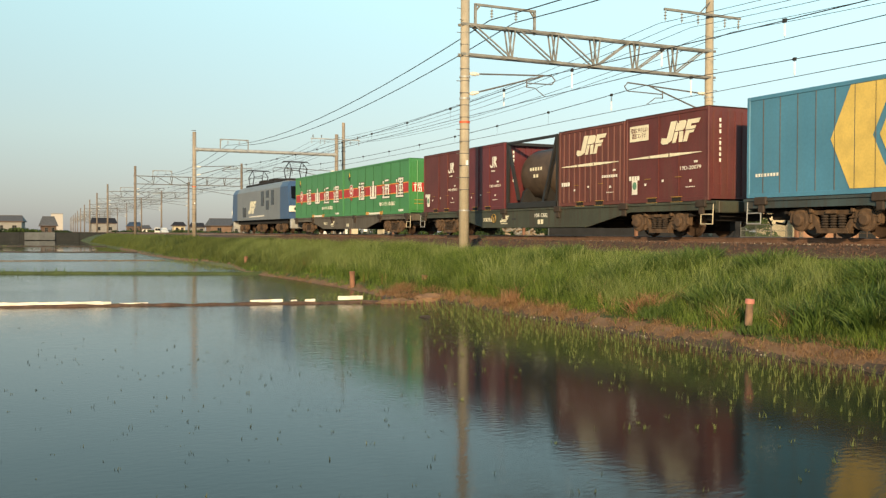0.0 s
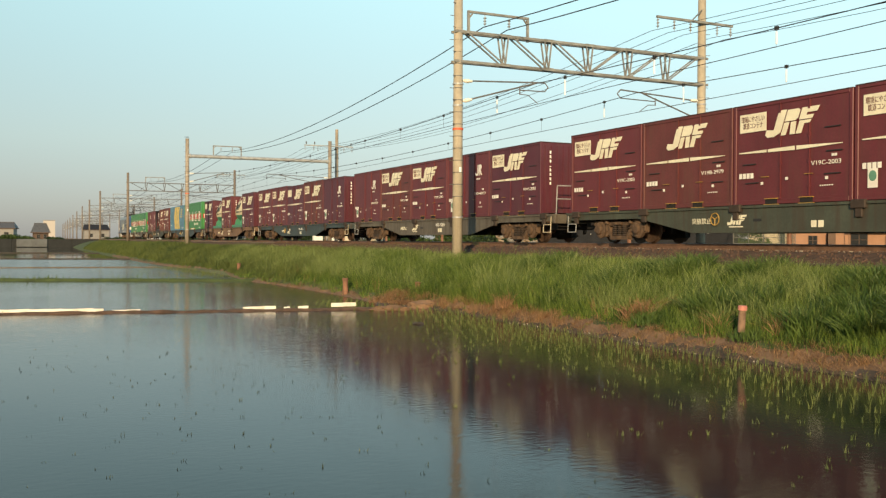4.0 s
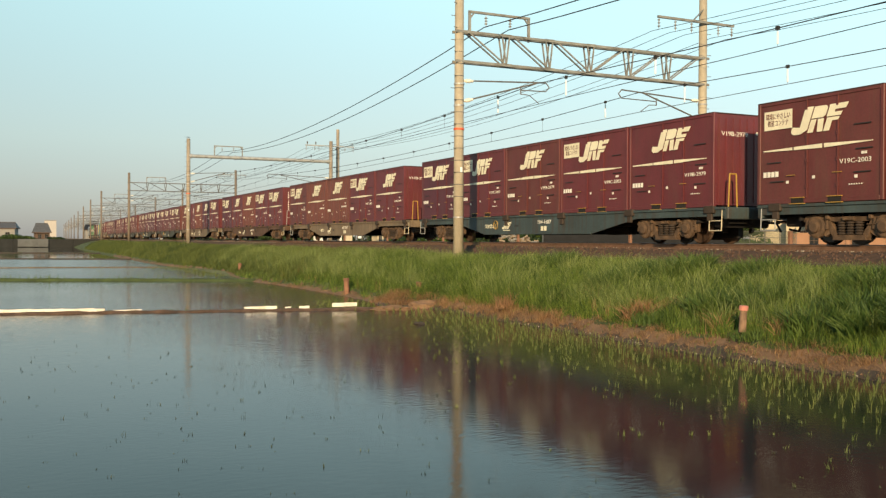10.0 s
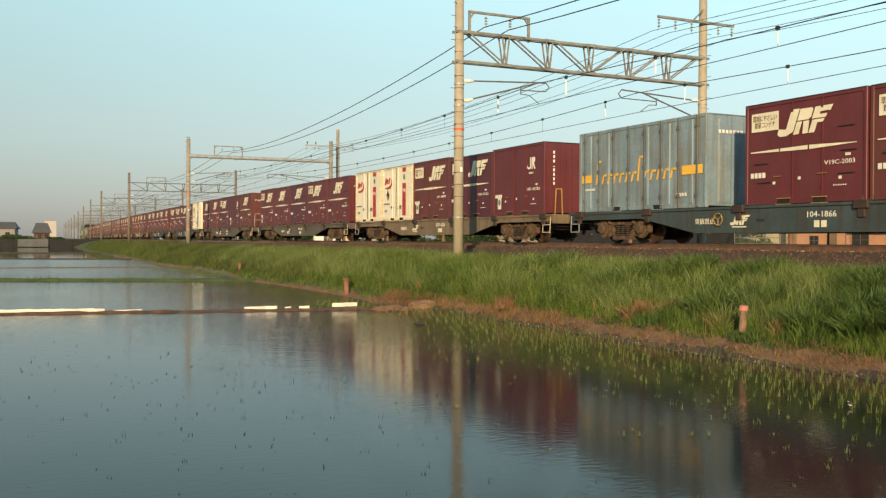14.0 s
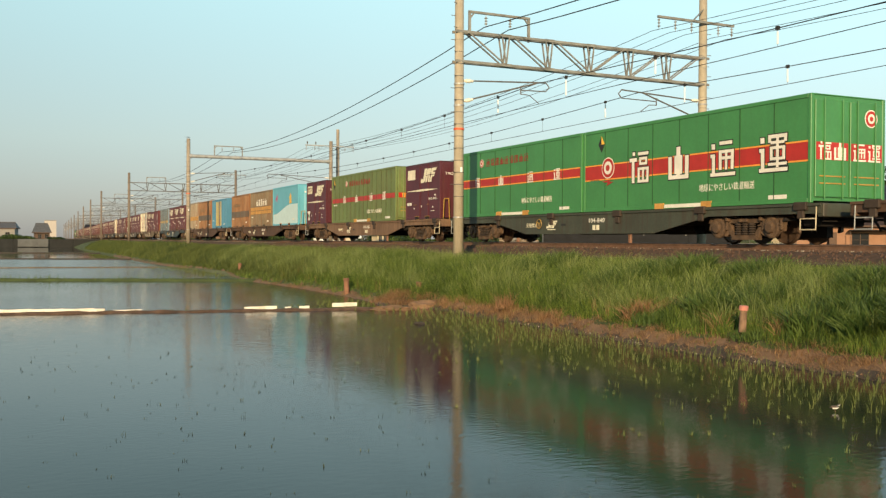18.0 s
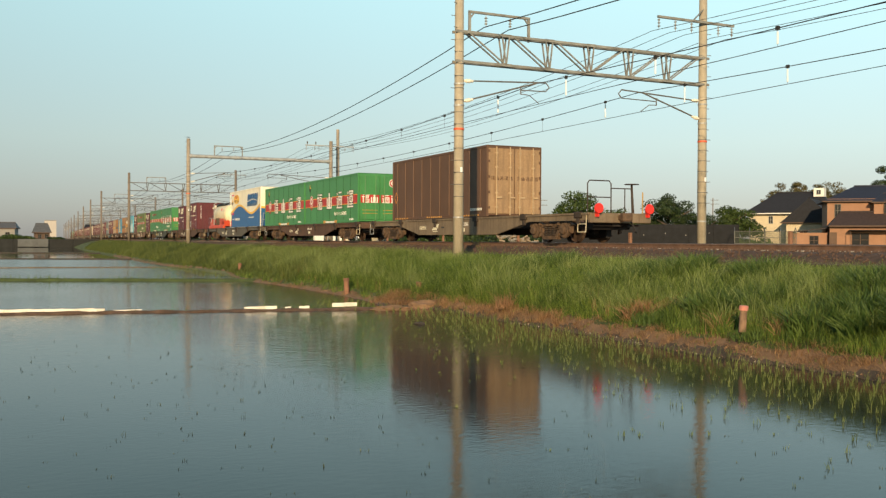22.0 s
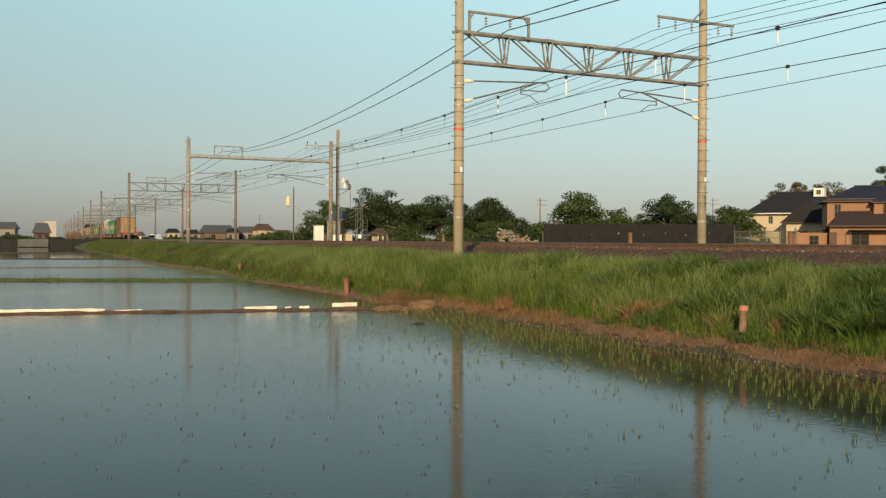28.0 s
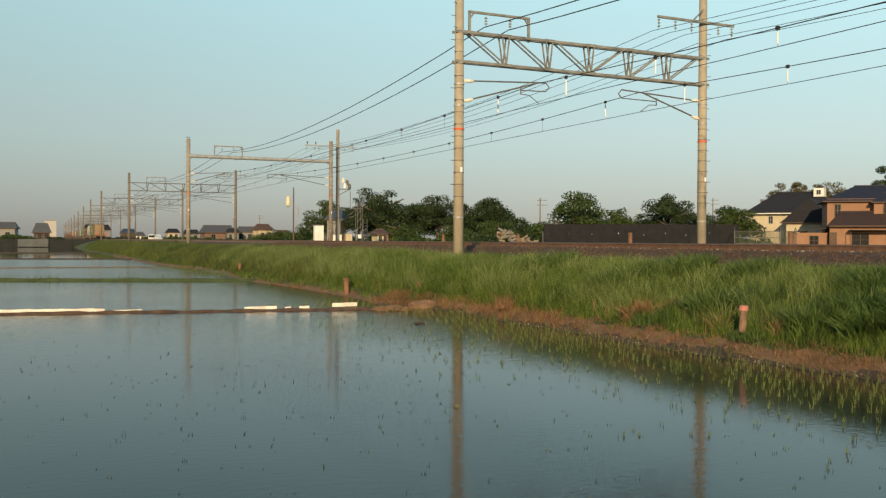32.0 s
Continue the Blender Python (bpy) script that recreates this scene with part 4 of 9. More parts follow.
    part("end_emblem", bm, REDSTRIPE if stripe is REDSTRIPE else BLUETXT, e, "swoosh emblem on the end")
    if variant:
        bm = B()
        poly(bm, [(-1.12, -0.34), (-0.94, -0.06), (-1.12, 0.22), (-1.30, -0.06)], 0.004, ms)
        dm = part("diamond", bm, BLACK, e, "black diamond mark")
        bm = B()
        poly(bm, [(-1.12, -0.3), (-1.12, -0.06), (-1.27, -0.06)], 0.004, ms @ Matrix.Translation((0, 0, 0.004)))
        part("diamond_facet", bm, OCHRE, dm, "dull ochre quarter")
    bm = B()
    bars(bm, ms, -1.6, -0.5, 0.7, 0.07, 8)
    bars(bm, ms, 0.1, -0.75, 0.5, 0.06, 2, 0.2)
    bars(bm, ms, -1.5, -0.85, 0.3, 0.1, 3)
    bars(bm, rear(-L / 2 - 0.001), -0.6, 2.1, 0.7, 0.1, 6)
    stuff("marking", bm, GREYBLUE, e)
    return e


def glyph(bm, m, s, k, grow=0.0):
    """Blocky bold character stand-in made of strokes."""
    rows = {0: [(-.33, -.45, -.21, .22), (-.44, .18, -.10, .29), (-.30, .36, -.18, .47), (-.04, .36, .44, .45),
                (.02, .10, .10, .30), (.30, .10, .38, .30), (.02, .22, .38, .30), (.02, .07, .38, .14), (-.05, -.45, .04, .0), (.36, -.45, .45, .0), (-.05, -.08, .45, .0), (-.05, -.45, .45, -.37), (.16, -.45, .24, 0)],
            1: [(-.08, -.36, .08, .46), (-.42, -.44, -.28, .20), (.28, -.44, .42, .20), (-.42, -.44, .42, -.33), (-.16, -.30, -.08, .22), (.08, -.30, .16, .22)],
            2: [(-.46, -.46, .46, -.37), (-.40, -.40, -.29, .06), (-.46, .04, -.29, .13), (-.42, .26, -.29, .40), (-.14, -.30, -.04, .22), (.30, -.30, .40, .22), (.09, -.30, .17, .22), (-.14, .14, .40, .22), (-.14, -.03, .40, .05), (-.12, .36, .34, .45),],
            3: [(-.46, -.46, .46, -.37), (-.40, -.40, -.29, .06), (-.46, .04, -.29, .13), (-.42, .26, -.29, .40), (-.16, .36, .44, .45), (-.16, .26, -.07, .40), (.35, .26, .44, .40), (-.08, .22, .36, .29), (-.10, -.16, -.02, .16), (.30, -.16, .38, .16), (-.10, .09, .38, .16), (-.10, -.18, .38, -.11), (-.16, -.31, .44, -.24), (.10, -.36, .18, .36)]}[k]
    for i, (a, b, c, d) in enumerate(rows):
        a, b, c, d = a - grow, b - grow, c + grow, d + grow
        poly(bm, [(a * s, b * s), (c * s, b * s), (c * s * 1.02, d * s), (a * s * 1.02, d * s)], 0.004 + i * 0.0004, m)


def green_box(style):
    """Thirty-one-foot company container: bold (large figures, upper diamond), slim (thin band, red line of writing), olive."""
    L, W, H = 9.41, 2.49, 2.58
    main = OLIVE if style == "olive" else GREEN
    e = empty("container", {"bold": "bright green long container with red band and large white figures", "slim": "bright green long container with thin red band and red writing",
                            "olive": "faded olive green long container with thin red band"}[style], "container", "containers of the train")
    shell(e, L, W, H, main, ribs=0, end_ribs=4)
    # panel joints
    count = 15 if style == "olive" else 8
    for i in range(1, count):
        y = -L / 2 + L * i / count
        bm = B()
        box(bm, -W / 2 + 0.012, -W / 2 + 0.0235, y - 0.011, y + 0.011, 0.12, H - 0.1)
        part("panel_joint", bm, JOINT if style != "olive" else OLIVEJOINT, e, "dark groove between panels")
    ms = side(-W / 2 + 0.021) @ Matrix.Translation((0, H / 2, 0))
    hb, zb = {"bold": (0.21, -0.06), "slim": (0.13, 0.02), "olive": (0.12, -0.08)}[style]
    bm = B()
    poly(bm, [(-L / 2 + 0.1, zb - hb), (L / 2 - 0.1, zb - hb), (L / 2 - 0.1, zb + hb), (-L / 2 + 0.1, zb + hb)], 0.004, ms)
    band = part("band", bm, REDSTRIPE, e, "red band along the side")
    bm = B()
    if style != "olive":
        for z in (zb - hb - 0.04, zb + hb):
            bm = B()
            poly(bm, [(-L / 2 + 0.1, z), (L / 2 - 0.1, z), (L / 2 - 0.1, z + 0.04), (-L / 2 + 0.1, z + 0.04)], 0.004, ms)
            part("band_edge", bm, ORANGE, e, "thin orange edge of the band")
    size = 1.0 if style == "bold" else 0.42
    us = (-1.81, -0.03, 1.74, 3.51) if style == "bold" else (-2.6, -0.7, 1.45, 3.2)
    for k, u in enumerate(us):
        bm = B()
        glyph(bm, ms @ Matrix.Translation((u, zb + 0.03, 0.011)), size, k)
        fig = part("figure", bm, WHITEMARK, band, "bold white figure")
        if style == "bold":
            bm = B()
            glyph(bm, ms @ Matrix.Translation((u, zb + 0.03, 0.003)), size, k, 0.028)
            part("figure_outline", bm, BLACK, band, "dark outline of a figure")
    # round mark
    uc, vc, rr = (-3.36, 0.06, 0.33) if style == "bold" else (-2.25, 0.78, 0.16)
    for r, mm, d in ((rr, WHITEMARK, 0.008), (rr * 0.90, REDSTRIPE, 0.012), (rr * 0.62, WHITEMARK, 0.016), (rr * 0.30, REDSTRIPE, 0.020)):
        bm = B()
        poly(bm, [(uc + r * math.cos(t * math.pi / 12), vc + r * math.sin(t * math.pi / 12)) for t in range(24)], 0.004, ms @ Matrix.Translation((0, 0, d)))
        part("roundel", bm, mm, e)
    if style == "bold":
        bm = B()
        poly(bm, [(-3.68, -0.36), (-3.18, -0.30), (-3.30, -0.38), (-3.05, -0.38), (-3.45, -0.50), (-3.36, -0.40)], 0.004, ms @ Matrix.Translation((0, 0, 0.008)))
        part("arrow_mark", bm, REDSTRIPE, e, "red zigzag under the round mark")
    bm = B()
    dx = -3.72 if style == "bold" else -4.3
    poly(bm, [(dx, 0.56), (dx + 0.17, 0.82), (dx, 1.08), (dx - 0.17, 0.82)], 0.004, ms)
    dm = part("diamond", bm, BLACK, e, "black and orange diamond mark")
    bm = B()
    poly(bm, [(dx, 0.82), (dx + 0.17, 0.82), (dx, 1.08)], 0.004, ms @ Matrix.Translation((0, 0, 0.005)))
    part("diamond_half", bm, AMBER, dm)
    words("地球にやさしい鉄道輸送", 0.22, ms @ Matrix.Translation((1.85, -0.79, 0.004)), WHITEMARK, "lettering", e, 2.05)
    if style != "bold":
        for i in range(9):
            bm = B()
            glyph(bm, ms @ Matrix.Translation((-1.75 + i * 0.36, 0.78, 0)), 0.30, (2, 0, 3, 1)[i % 4])
            part("red_figure", bm, DARKREDTXT, e, "dark red figure")
    bm = B()
    bars(bm, ms, -4.3, -0.35, 0.5, 0.07, 6)
    stuff("marking", bm, WHITEMARK if style != "bold" else SEAGREEN, e)
    bm = B()
    bars(bm, ms, 3.35, -1.17, 0.6, 0.10, 1, 0)
    stuff("foot_plate", bm, WHITEMARK, e)
    # fork pockets
    for u in (-0.85, 1.12):
        bm = B()
        box(bm, -W / 2 - 0.004, -W / 2 + 0.03, -u - 0.2, -u + 0.2, 0.0, 0.16)
        part("fork_pocket", bm, OCHRE, e, "ochre fork pocket")
    bm = B()
    box(bm, -W / 2 - 0.003, -W / 2 + 0.03, -0.9, 0.62, 0.02, 0.12)
    part("pocket_board", bm, WHITEMARK, e, "white strip between the fork pockets")
    # rear doors
    mr = rear(-L / 2 - 0.0) @ Matrix.Translation((0, H / 2, 0))
    for s in (-1, 1):
        bm = B()
        box(bm, s * 0.03, s * 1.12, -L / 2 - 0.02, -L / 2 + 0.02, 0.14, H - 0.14, 0.012)
        d = part("door", bm, main, e)
        bm = B()
        for x in (0.25, 0.85):
            tube(bm, (s * x, -L / 2 - 0.045, 0.1), (s * x, -L / 2 - 0.045, H - 0.1), 0.018, None, 6)
        part("lock_rod", bm, main, d)
        bm = B()
        box(bm, s * 0.05, s * 1.10, -L / 2 - 0.026, -L / 2 - 0.02, H / 2 + zb - hb, H / 2 + zb + hb)
        part("door_band", bm, REDSTRIPE, d)
        for k in (0, 1):
            bm = B()
            glyph(bm, mr @ Matrix.Translation((s * 0.58 + (k - 0.5) * 0.5, zb, 0.028)), 0.46 if style == "bold" else 0.22, k + (2 if s > 0 else 0))
            part("door_figure", bm, WHITEMARK if style == "bold" else AMBER, d)
        if s > 0 and style == "bold":
            for q, (rq, mm) in enumerate(((0.22, WHITEMARK), (0.19, REDSTRIPE), (0.12, WHITEMARK), (0.06, REDSTRIPE))):
                bm = B()
                poly(bm, [(0.72 + rq * math.cos(t * math.pi / 10), 0.78 + rq * math.sin(t * math.pi / 10)) for t in range(20)], 0.004, mr @ Matrix.Translation((0, 0, 0.022 + 0.004 * q)))
                part("roundel", bm, mm, d)
        for z in (0.45, 0.62):
            bm = B()
            box(bm, s * 0.15, s * 1.0, -L / 2 - 0.035, -L / 2 - 0.022, z, z + 0.03)
            part("door_handle", bm, YELLOW, d)
    return e


POSTGREY = mat("grimy_grey_paint", (0.11, 0.13, 0.14), 0.6, var=0.25, scale=1, streak=0.7, dirt=(0.12, 0.08, 0.04))


def arrow_box():
    """Light blue long container with three yellow chevrons."""
    L, W, H = 9.41, 2.49, 2.55
    e = empty("container", "light blue long container with yellow chevrons, weathered", "container", "containers of the train")
    shell(e, L, W, H, SKYBLUE, end_ribs=6)
    for i in range(1, 17):
        bm = B()
        y = -L / 2 + L * i / 17
        box(bm, -W / 2 + 0.010, -W / 2 + 0.0215, y - 0.011, y + 0.011, 0.11, H - 0.1)
        part("panel_joint", bm, POSTGREY, e, "dark groove between panels")
    ms = side(-W / 2 + 0.014) @ Matrix.Translation((0, H / 2, 0))
    for u, w in ((-2.05, 1.15), (-0.72, 0.9), (0.4, 0.7)):
        bm = B()
        poly(bm, [(u, 0.0), (u + 0.55, 1.17), (u + 0.55 + w, 1.17), (u + w, 0), (u + 0.55 + w, -1.15), (u + 0.55, -1.15)], 0.004, ms)
        part("chevron", bm, AMBER_PALE, e, "pale yellow chevron")
    mk = ms @ Matrix.Translation((2.6, 0.55, 0))
    bm = B()
    poly(bm, [(-0.35, -0.3), (-0.2, -0.3), (-0.08, 0.02), (0.08, 0.02), (0.1, 0.1), (-0.05, 0.1), (0.02, 0.28), (0.3, 0.28), (0.34, 0.38), (-0.1, 0.38)], 0.004, mk)
    poly(bm, [(0.12, -0.3), (0.5, -0.3), (0.54, -0.2), (0.3, -0.2), (0.52, 0.38), (0.38, 0.38)], 0.004, mk)
    bars(bm, mk, -0.4, -0.5, 0.9, 0.1, 9)
    part("emblem", bm, AMBER_PALE, e, "yellow slanted emblem")
    bm = B()
    bars(bm, ms, -4.4, -0.75, 0.8, 0.08, 8)
    bars(bm, ms, 3.1, -1.1, 0.9, 0.08, 1, 0)
    stuff("marking", bm, WHITEMARK, e)
    return e


AMBER_PALE = mat("pale_yellow_paint", (0.70, 0.50, 0.13), 0.5, var=0.1, scale=1.5, dirty=0.25)


GREYBAND = mat("worn_grey_band", (0.14, 0.12, 0.095), 0.8, var=0.3, scale=1.2, streak=0.8, dirt=(0.20, 0.08, 0.03))


def plain_box(kind, L):
    """Twenty-foot private containers with their own paint schemes."""
    W, H = 2.44, {"liner": 2.55, "rust": 2.55, "orange": 2.5, "roo": 2.5, "sky": 2.55, "teal": 2.45}[kind]
    main = {"liner": GREYBLUE, "rust": RUSTGREY, "orange": RUSTORANGE, "roo": RUSTBROWN, "sky": CYANBLUE, "teal": SKYBLUE}[kind]
    e = empty("container", {"liner": "weathered grey-blue container with yellow lettering band", "rust": "rust-streaked grey corrugated container with orange band",
                            "orange": "rusty orange-brown corrugated container", "roo": "rusty brown corrugated container with ochre stripe",
                            "sky": "glossy cyan container with pale wave along its foot", "teal": "faded grey-blue corrugated container"}[kind], "container", "containers of the train")
    rib = kind in ("rust", "orange", "roo", "teal")
    shell(e, L, W, H, main, ribs=22 if rib else (6 if kind == "liner" else 0), rib_w=0.27 if rib else 0.07, end_ribs=8 if rib else 2)
    pockets(e, L, W, 1.0, ORANGE if kind == "sky" else main)
    ms = side(-W / 2 - 0.004) @ Matrix.Translation((0, H / 2, 0))
    bm = B()
    bars(bm, ms, -2.7, -0.6, 0.6, 0.07, 6)
    bars(bm, ms, 1.8, -0.95, 0.5, 0.1, 4)
    bars(bm, rear(-L / 2 - 0.006) @ Matrix.Translation((0, H / 2, 0)), -0.8, 0.75, 0.9, 0.09, 7)
    stuff("marking", bm, WHITEMARK, e)
    if kind == "liner":
        for i in range(8):
            bm = B()
            y = -L / 2 + 0.35 + (L - 0.7) * i / 7
            box(bm, -W / 2 - 0.03, -W / 2 + 0.02, y - 0.035, y + 0.035, 0.02, H - 0.02, 0.008)
            for z in (0.3, 1.2, 2.2):
                box(bm, -W / 2 - 0.045, -W / 2, y - 0.06, y + 0.06, z, z + 0.10)
            part("side_post", bm, POSTGREY, e, "grimy side post with hinges")
        bm = B()
        for u0, u1 in ((-2.85, -2.3), (2.05, 2.9)):
            poly(bm, [(u0, -0.35), (u1, -0.35), (u1, -0.1), (u0, -0.1)], 0.004, ms)
        for i in range(13):
            u = -2.0 + i * 0.3
            h = 0.75 if i in (0, 7) else 0.3
            poly(bm, [(u - 0.07, -0.42), (u - 0.0, -0.42), (u + 0.10, -0.42 + h), (u + 0.03, -0.42 + h)], 0.004, ms)
            poly(bm, [(u + 0.03, -0.42 + h - 0.07), (u + 0.2, -0.42 + h - 0.07), (u + 0.21, -0.42 + h), (u + 0.04, -0.42 + h)], 0.004, ms)
        part("band_lettering", bm, AMBER, e, "yellow band and strokes")
    for nm, z0, z1, mm, kinds in (("band", -0.42, -0.06, OCHRE, ("rust",)), ("upper_band", -0.10, 0.14, OCHRE, ("roo",)), ("lower_band", -0.36, -0.14, OCHRE, ("roo",)), ("band", -0.48, -0.02, GREYBAND, ("orange",))):
        if kind in kinds:
            bm = B()
            poly(bm, [(-L / 2 + 0.1, z0), (L / 2 - 0.1, z0), (L / 2 - 0.1, z1), (-L / 2 + 0.1, z1)], 0.004, ms)
            part(nm, bm, mm, e, "worn band of paint")
    if kind in ("roo", "orange"):
        for i in range(5):
            bm = B()
            glyph(bm, ms @ Matrix.Translation((-1.0 + i * 0.62 if kind == "roo" else -2.2 + i * 0.5, 0.45, 0)), 0.5 if kind == "roo" else 0.3, (1, 3, 0, 2, 1)[i])
            part("figure", bm, WHITEMARK if kind == "roo" else RUSTBROWN, e, "painted figure")
    if kind == "teal":
        for u, w in ((-1.3, 0.45), (-0.75, 0.5), (-0.15, 0.55), (0.5, 0.4)):
            bm = B()
            poly(bm, [(u, -1.05), (u + w, -1.0), (u + w * 0.9, 1.02), (u + 0.05, 1.05)], 0.004, ms)
            part("faded_stripe", bm, AMBER_PALE if w < 0.52 else RUSTGREY, e, "worn tan stripe of paint")
    if kind == "sky":
        bm = B()
        n = 24
        top = [(-L / 2 + 0.1 + (L - 0.2) * i / n, -0.55 + 0.62 * (0.5 - 0.5 * math.cos(math.pi * min(1, i / n * 1.35)))) for i in range(n + 1)]
        poly(bm, [(-L / 2 + 0.1, -H / 2 + 0.1), (L / 2 - 0.1, -H / 2 + 0.1)] + list(reversed(top)), 0.004, side(-W / 2 + 0.022) @ Matrix.Translation((0, H / 2, 0)))
        part("wave", bm, PALEWAVE, e, "pale wave painted along the foot")
        bm = B()
        poly(bm, [(1.0, 0.1), (1.5, 0.15), (1.45, 0.6), (1.2, 0.8), (1.0, 0.55)], 0.004, side(-W / 2 + 0.018) @ Matrix.Translation((0, H / 2, 0.0)))
        part("patch", bm, AMBER, e, "plain yellow painted patch")
        bm = B()
        poly(bm, [(-2.5, 0.35), (-1.9, 0.85), (-2.1, 0.5), (-1.8, 0.75), (-2.0, 0.3), (-2.2, 0.5)], 0.004, side(-W / 2 + 0.022) @ Matrix.Translation((0, H / 2, 0)))
        part("emblem", bm, MAGENTA, e, "small magenta emblem")
    return e


def wave_box():
    """Cream and blue refrigerated container with an amber wave."""
    L, W, H = 9.41, 2.49, 2.85
    e = empty("container", "cream and blue refrigerated long container with amber wave", "container", "containers of the train")
    shell(e, L, W, H, WHITEBOX, end_ribs=3)
    n = 30
    def wave(i, a):
        t = i / n
        return -0.15 + a + 0.34 * math.sin(t * 7.6 - 0.75)
    us = [-L / 2 + 0.06 + (L - 0.12) * i / n for i in range(n + 1)]
    m0 = side(-W / 2 - 0.003) @ Matrix.Translation((0, H / 2, 0))
    bm = B()
    poly(bm, [(us[0], -H / 2 + 0.02), (us[-1], -H / 2 + 0.02)] + [(us[i], wave(i, 0)) for i in range(n, -1, -1)], 0.004, m0)
    part("blue_field", bm, DEEPBLUE, e, "blue lower half")
    bm = B()
    poly(bm, [(us[i], wave(i, 0.005)) for i in range(n + 1)] + [(us[i], wave(i, 0.24 - 0.1 * abs(math.sin(i / n * 3)))) for i in range(n, -1, -1)], 0.004, m0)
    part("amber_wave", bm, AMBER, e, "amber wave")
    bm = B()
    poly(bm, [(-2.9 + 0.9 * math.cos(t * math.pi / 16), 0.78 + 0.36 * math.sin(t * math.pi / 16)) for t in range(32)], 0.004, m0)
    ov = part("oval", bm, AMBER, e, "amber oval sign")
    words("365日", 0.30, m0 @ Matrix.Translation((-2.9, 0.93, 0.0075)), REDSTRIPE, "lettering", ov, 0.8)
    words("全国どこへでも", 0.20, m0 @ Matrix.Translation((-2.9, 0.62, 0.0075)), BLACK, "lettering", ov, 1.3)
    bm = B()
    lean = m0 @ Matrix(((1, 0.26, 0, 0), (0, 1, 0, 0), (0, 0, 1, 0), (0, 0, 0, 1)))
    bm.free()
    up = lean @ Matrix.Translation((0, 0.12, 0))
    for i in range(6):
        bm = B()
        u, w = 0.62 + i * 0.53, 0.44
        cut = 0.52 - 0.06 * abs(i - 2.5)
        n = 0.13 if i % 2 else 0.0
        poly(bm, [(u, 0), (u + 0.14, 0), (u + 0.17, 0.24), (u + 0.28, 0.24), (u + 0.30, 0), (u + w, 0), (u + w, cut - 0.03), (u, cut - 0.03)], 0.004, up)
        poly(bm, [(u, cut + 0.03), (u + w, cut + 0.03), (u + w, 0.9 - n), (u + w - 0.1, 0.9), (u + 0.06, 0.9), (u, 0.9 - n)], 0.004, up)
        part("emblem_block", bm, DEEPBLUE, e, "bold blue slanted block")
    bm = B()
    poly(bm, [(-4.3, 0.3), (-4.1, 0.55), (-4.3, 0.85), (-4.5, 0.55)], 0.004, m0)
    dm = part("diamond", bm, BLACK, e, "black and amber diamond")
    bm = B()
    poly(bm, [(-4.5, 0.57), (-4.1, 0.57), (-4.3, 0.85)], 0.004, m0 @ Matrix.Translation((0, 0, 0.0045)))
    part("diamond_half", bm, AMBER, dm)
    bm = B()
    bars(bm, m0 @ Matrix.Translation((0, 0, 0.004)), -4.55, -0.42, 0.8, 0.16, 6, 0.25)
    bars(bm, m0, -4.55, 1.08, 0.9, 0.09, 9, 0.4)
    stuff("red_marking", bm, MAGENTA, e)
    bm = B()
    bars(bm, m0 @ Matrix.Translation((0, 0, 0.004)), -3.45, -0.88, 1.75, 0.17, 8, 0.3)
    bars(bm, m0 @ Matrix.Translation((0, 0, 0.004)), 1.2, -0.75, 1.6, 0.07, 14)
    bars(bm, m0 @ Matrix.Translation((0, 0, 0.004)), -4.4, -0.8, 0.7, 0.06, 6)
    stuff("marking", bm, WHITEMARK, e)
    for z in np.arange(0.3, 2.7, 0.34):
        bm = B()
        bar(bm, (-W / 2 - 0.03, L / 2 + 0.02, z), (-W / 2 - 0.03, L / 2 + 0.26, z), 0.025, 0.025)
        part("ladder_rung", bm, GALV, e)
    bm = B()
    box(bm, -W / 2 - 0.05, -W / 2 - 0.01, L / 2 + 0.24, L / 2 + 0.29, 0.05, H - 0.02)
    part("ladder_rail", bm, WHITEBOX, e)
    bm = B()
    box(bm, -W / 2 - 0.03, -W / 2, -L / 2, -L / 2 + 0.06, 0, H)
    part("rear_edge_strip", bm, GALV, e)
    mr = rear(-L / 2 - 0.004)
    bm = B()
    poly(bm, [(-W / 2 + 0.06, 0.05), (W / 2 - 0.06, 0.05), (W / 2 - 0.06, 1.25), (-W / 2 + 0.06, 1.3)], 0.004, mr)
    part("rear_blue_field", bm, DEEPBLUE, e)
    bm = B()
    poly(bm, [(-W / 2 + 0.06, 1.31), (W / 2 - 0.06, 1.26), (W / 2 - 0.06, 1.40), (-W / 2 + 0.06, 1.45)], 0.004, mr)
    part("rear_amber_band", bm, AMBER, e)
    return e


RODTAN = mat("pale_tan_rod", (0.42, 0.30, 0.18), 0.55, var=0.15)


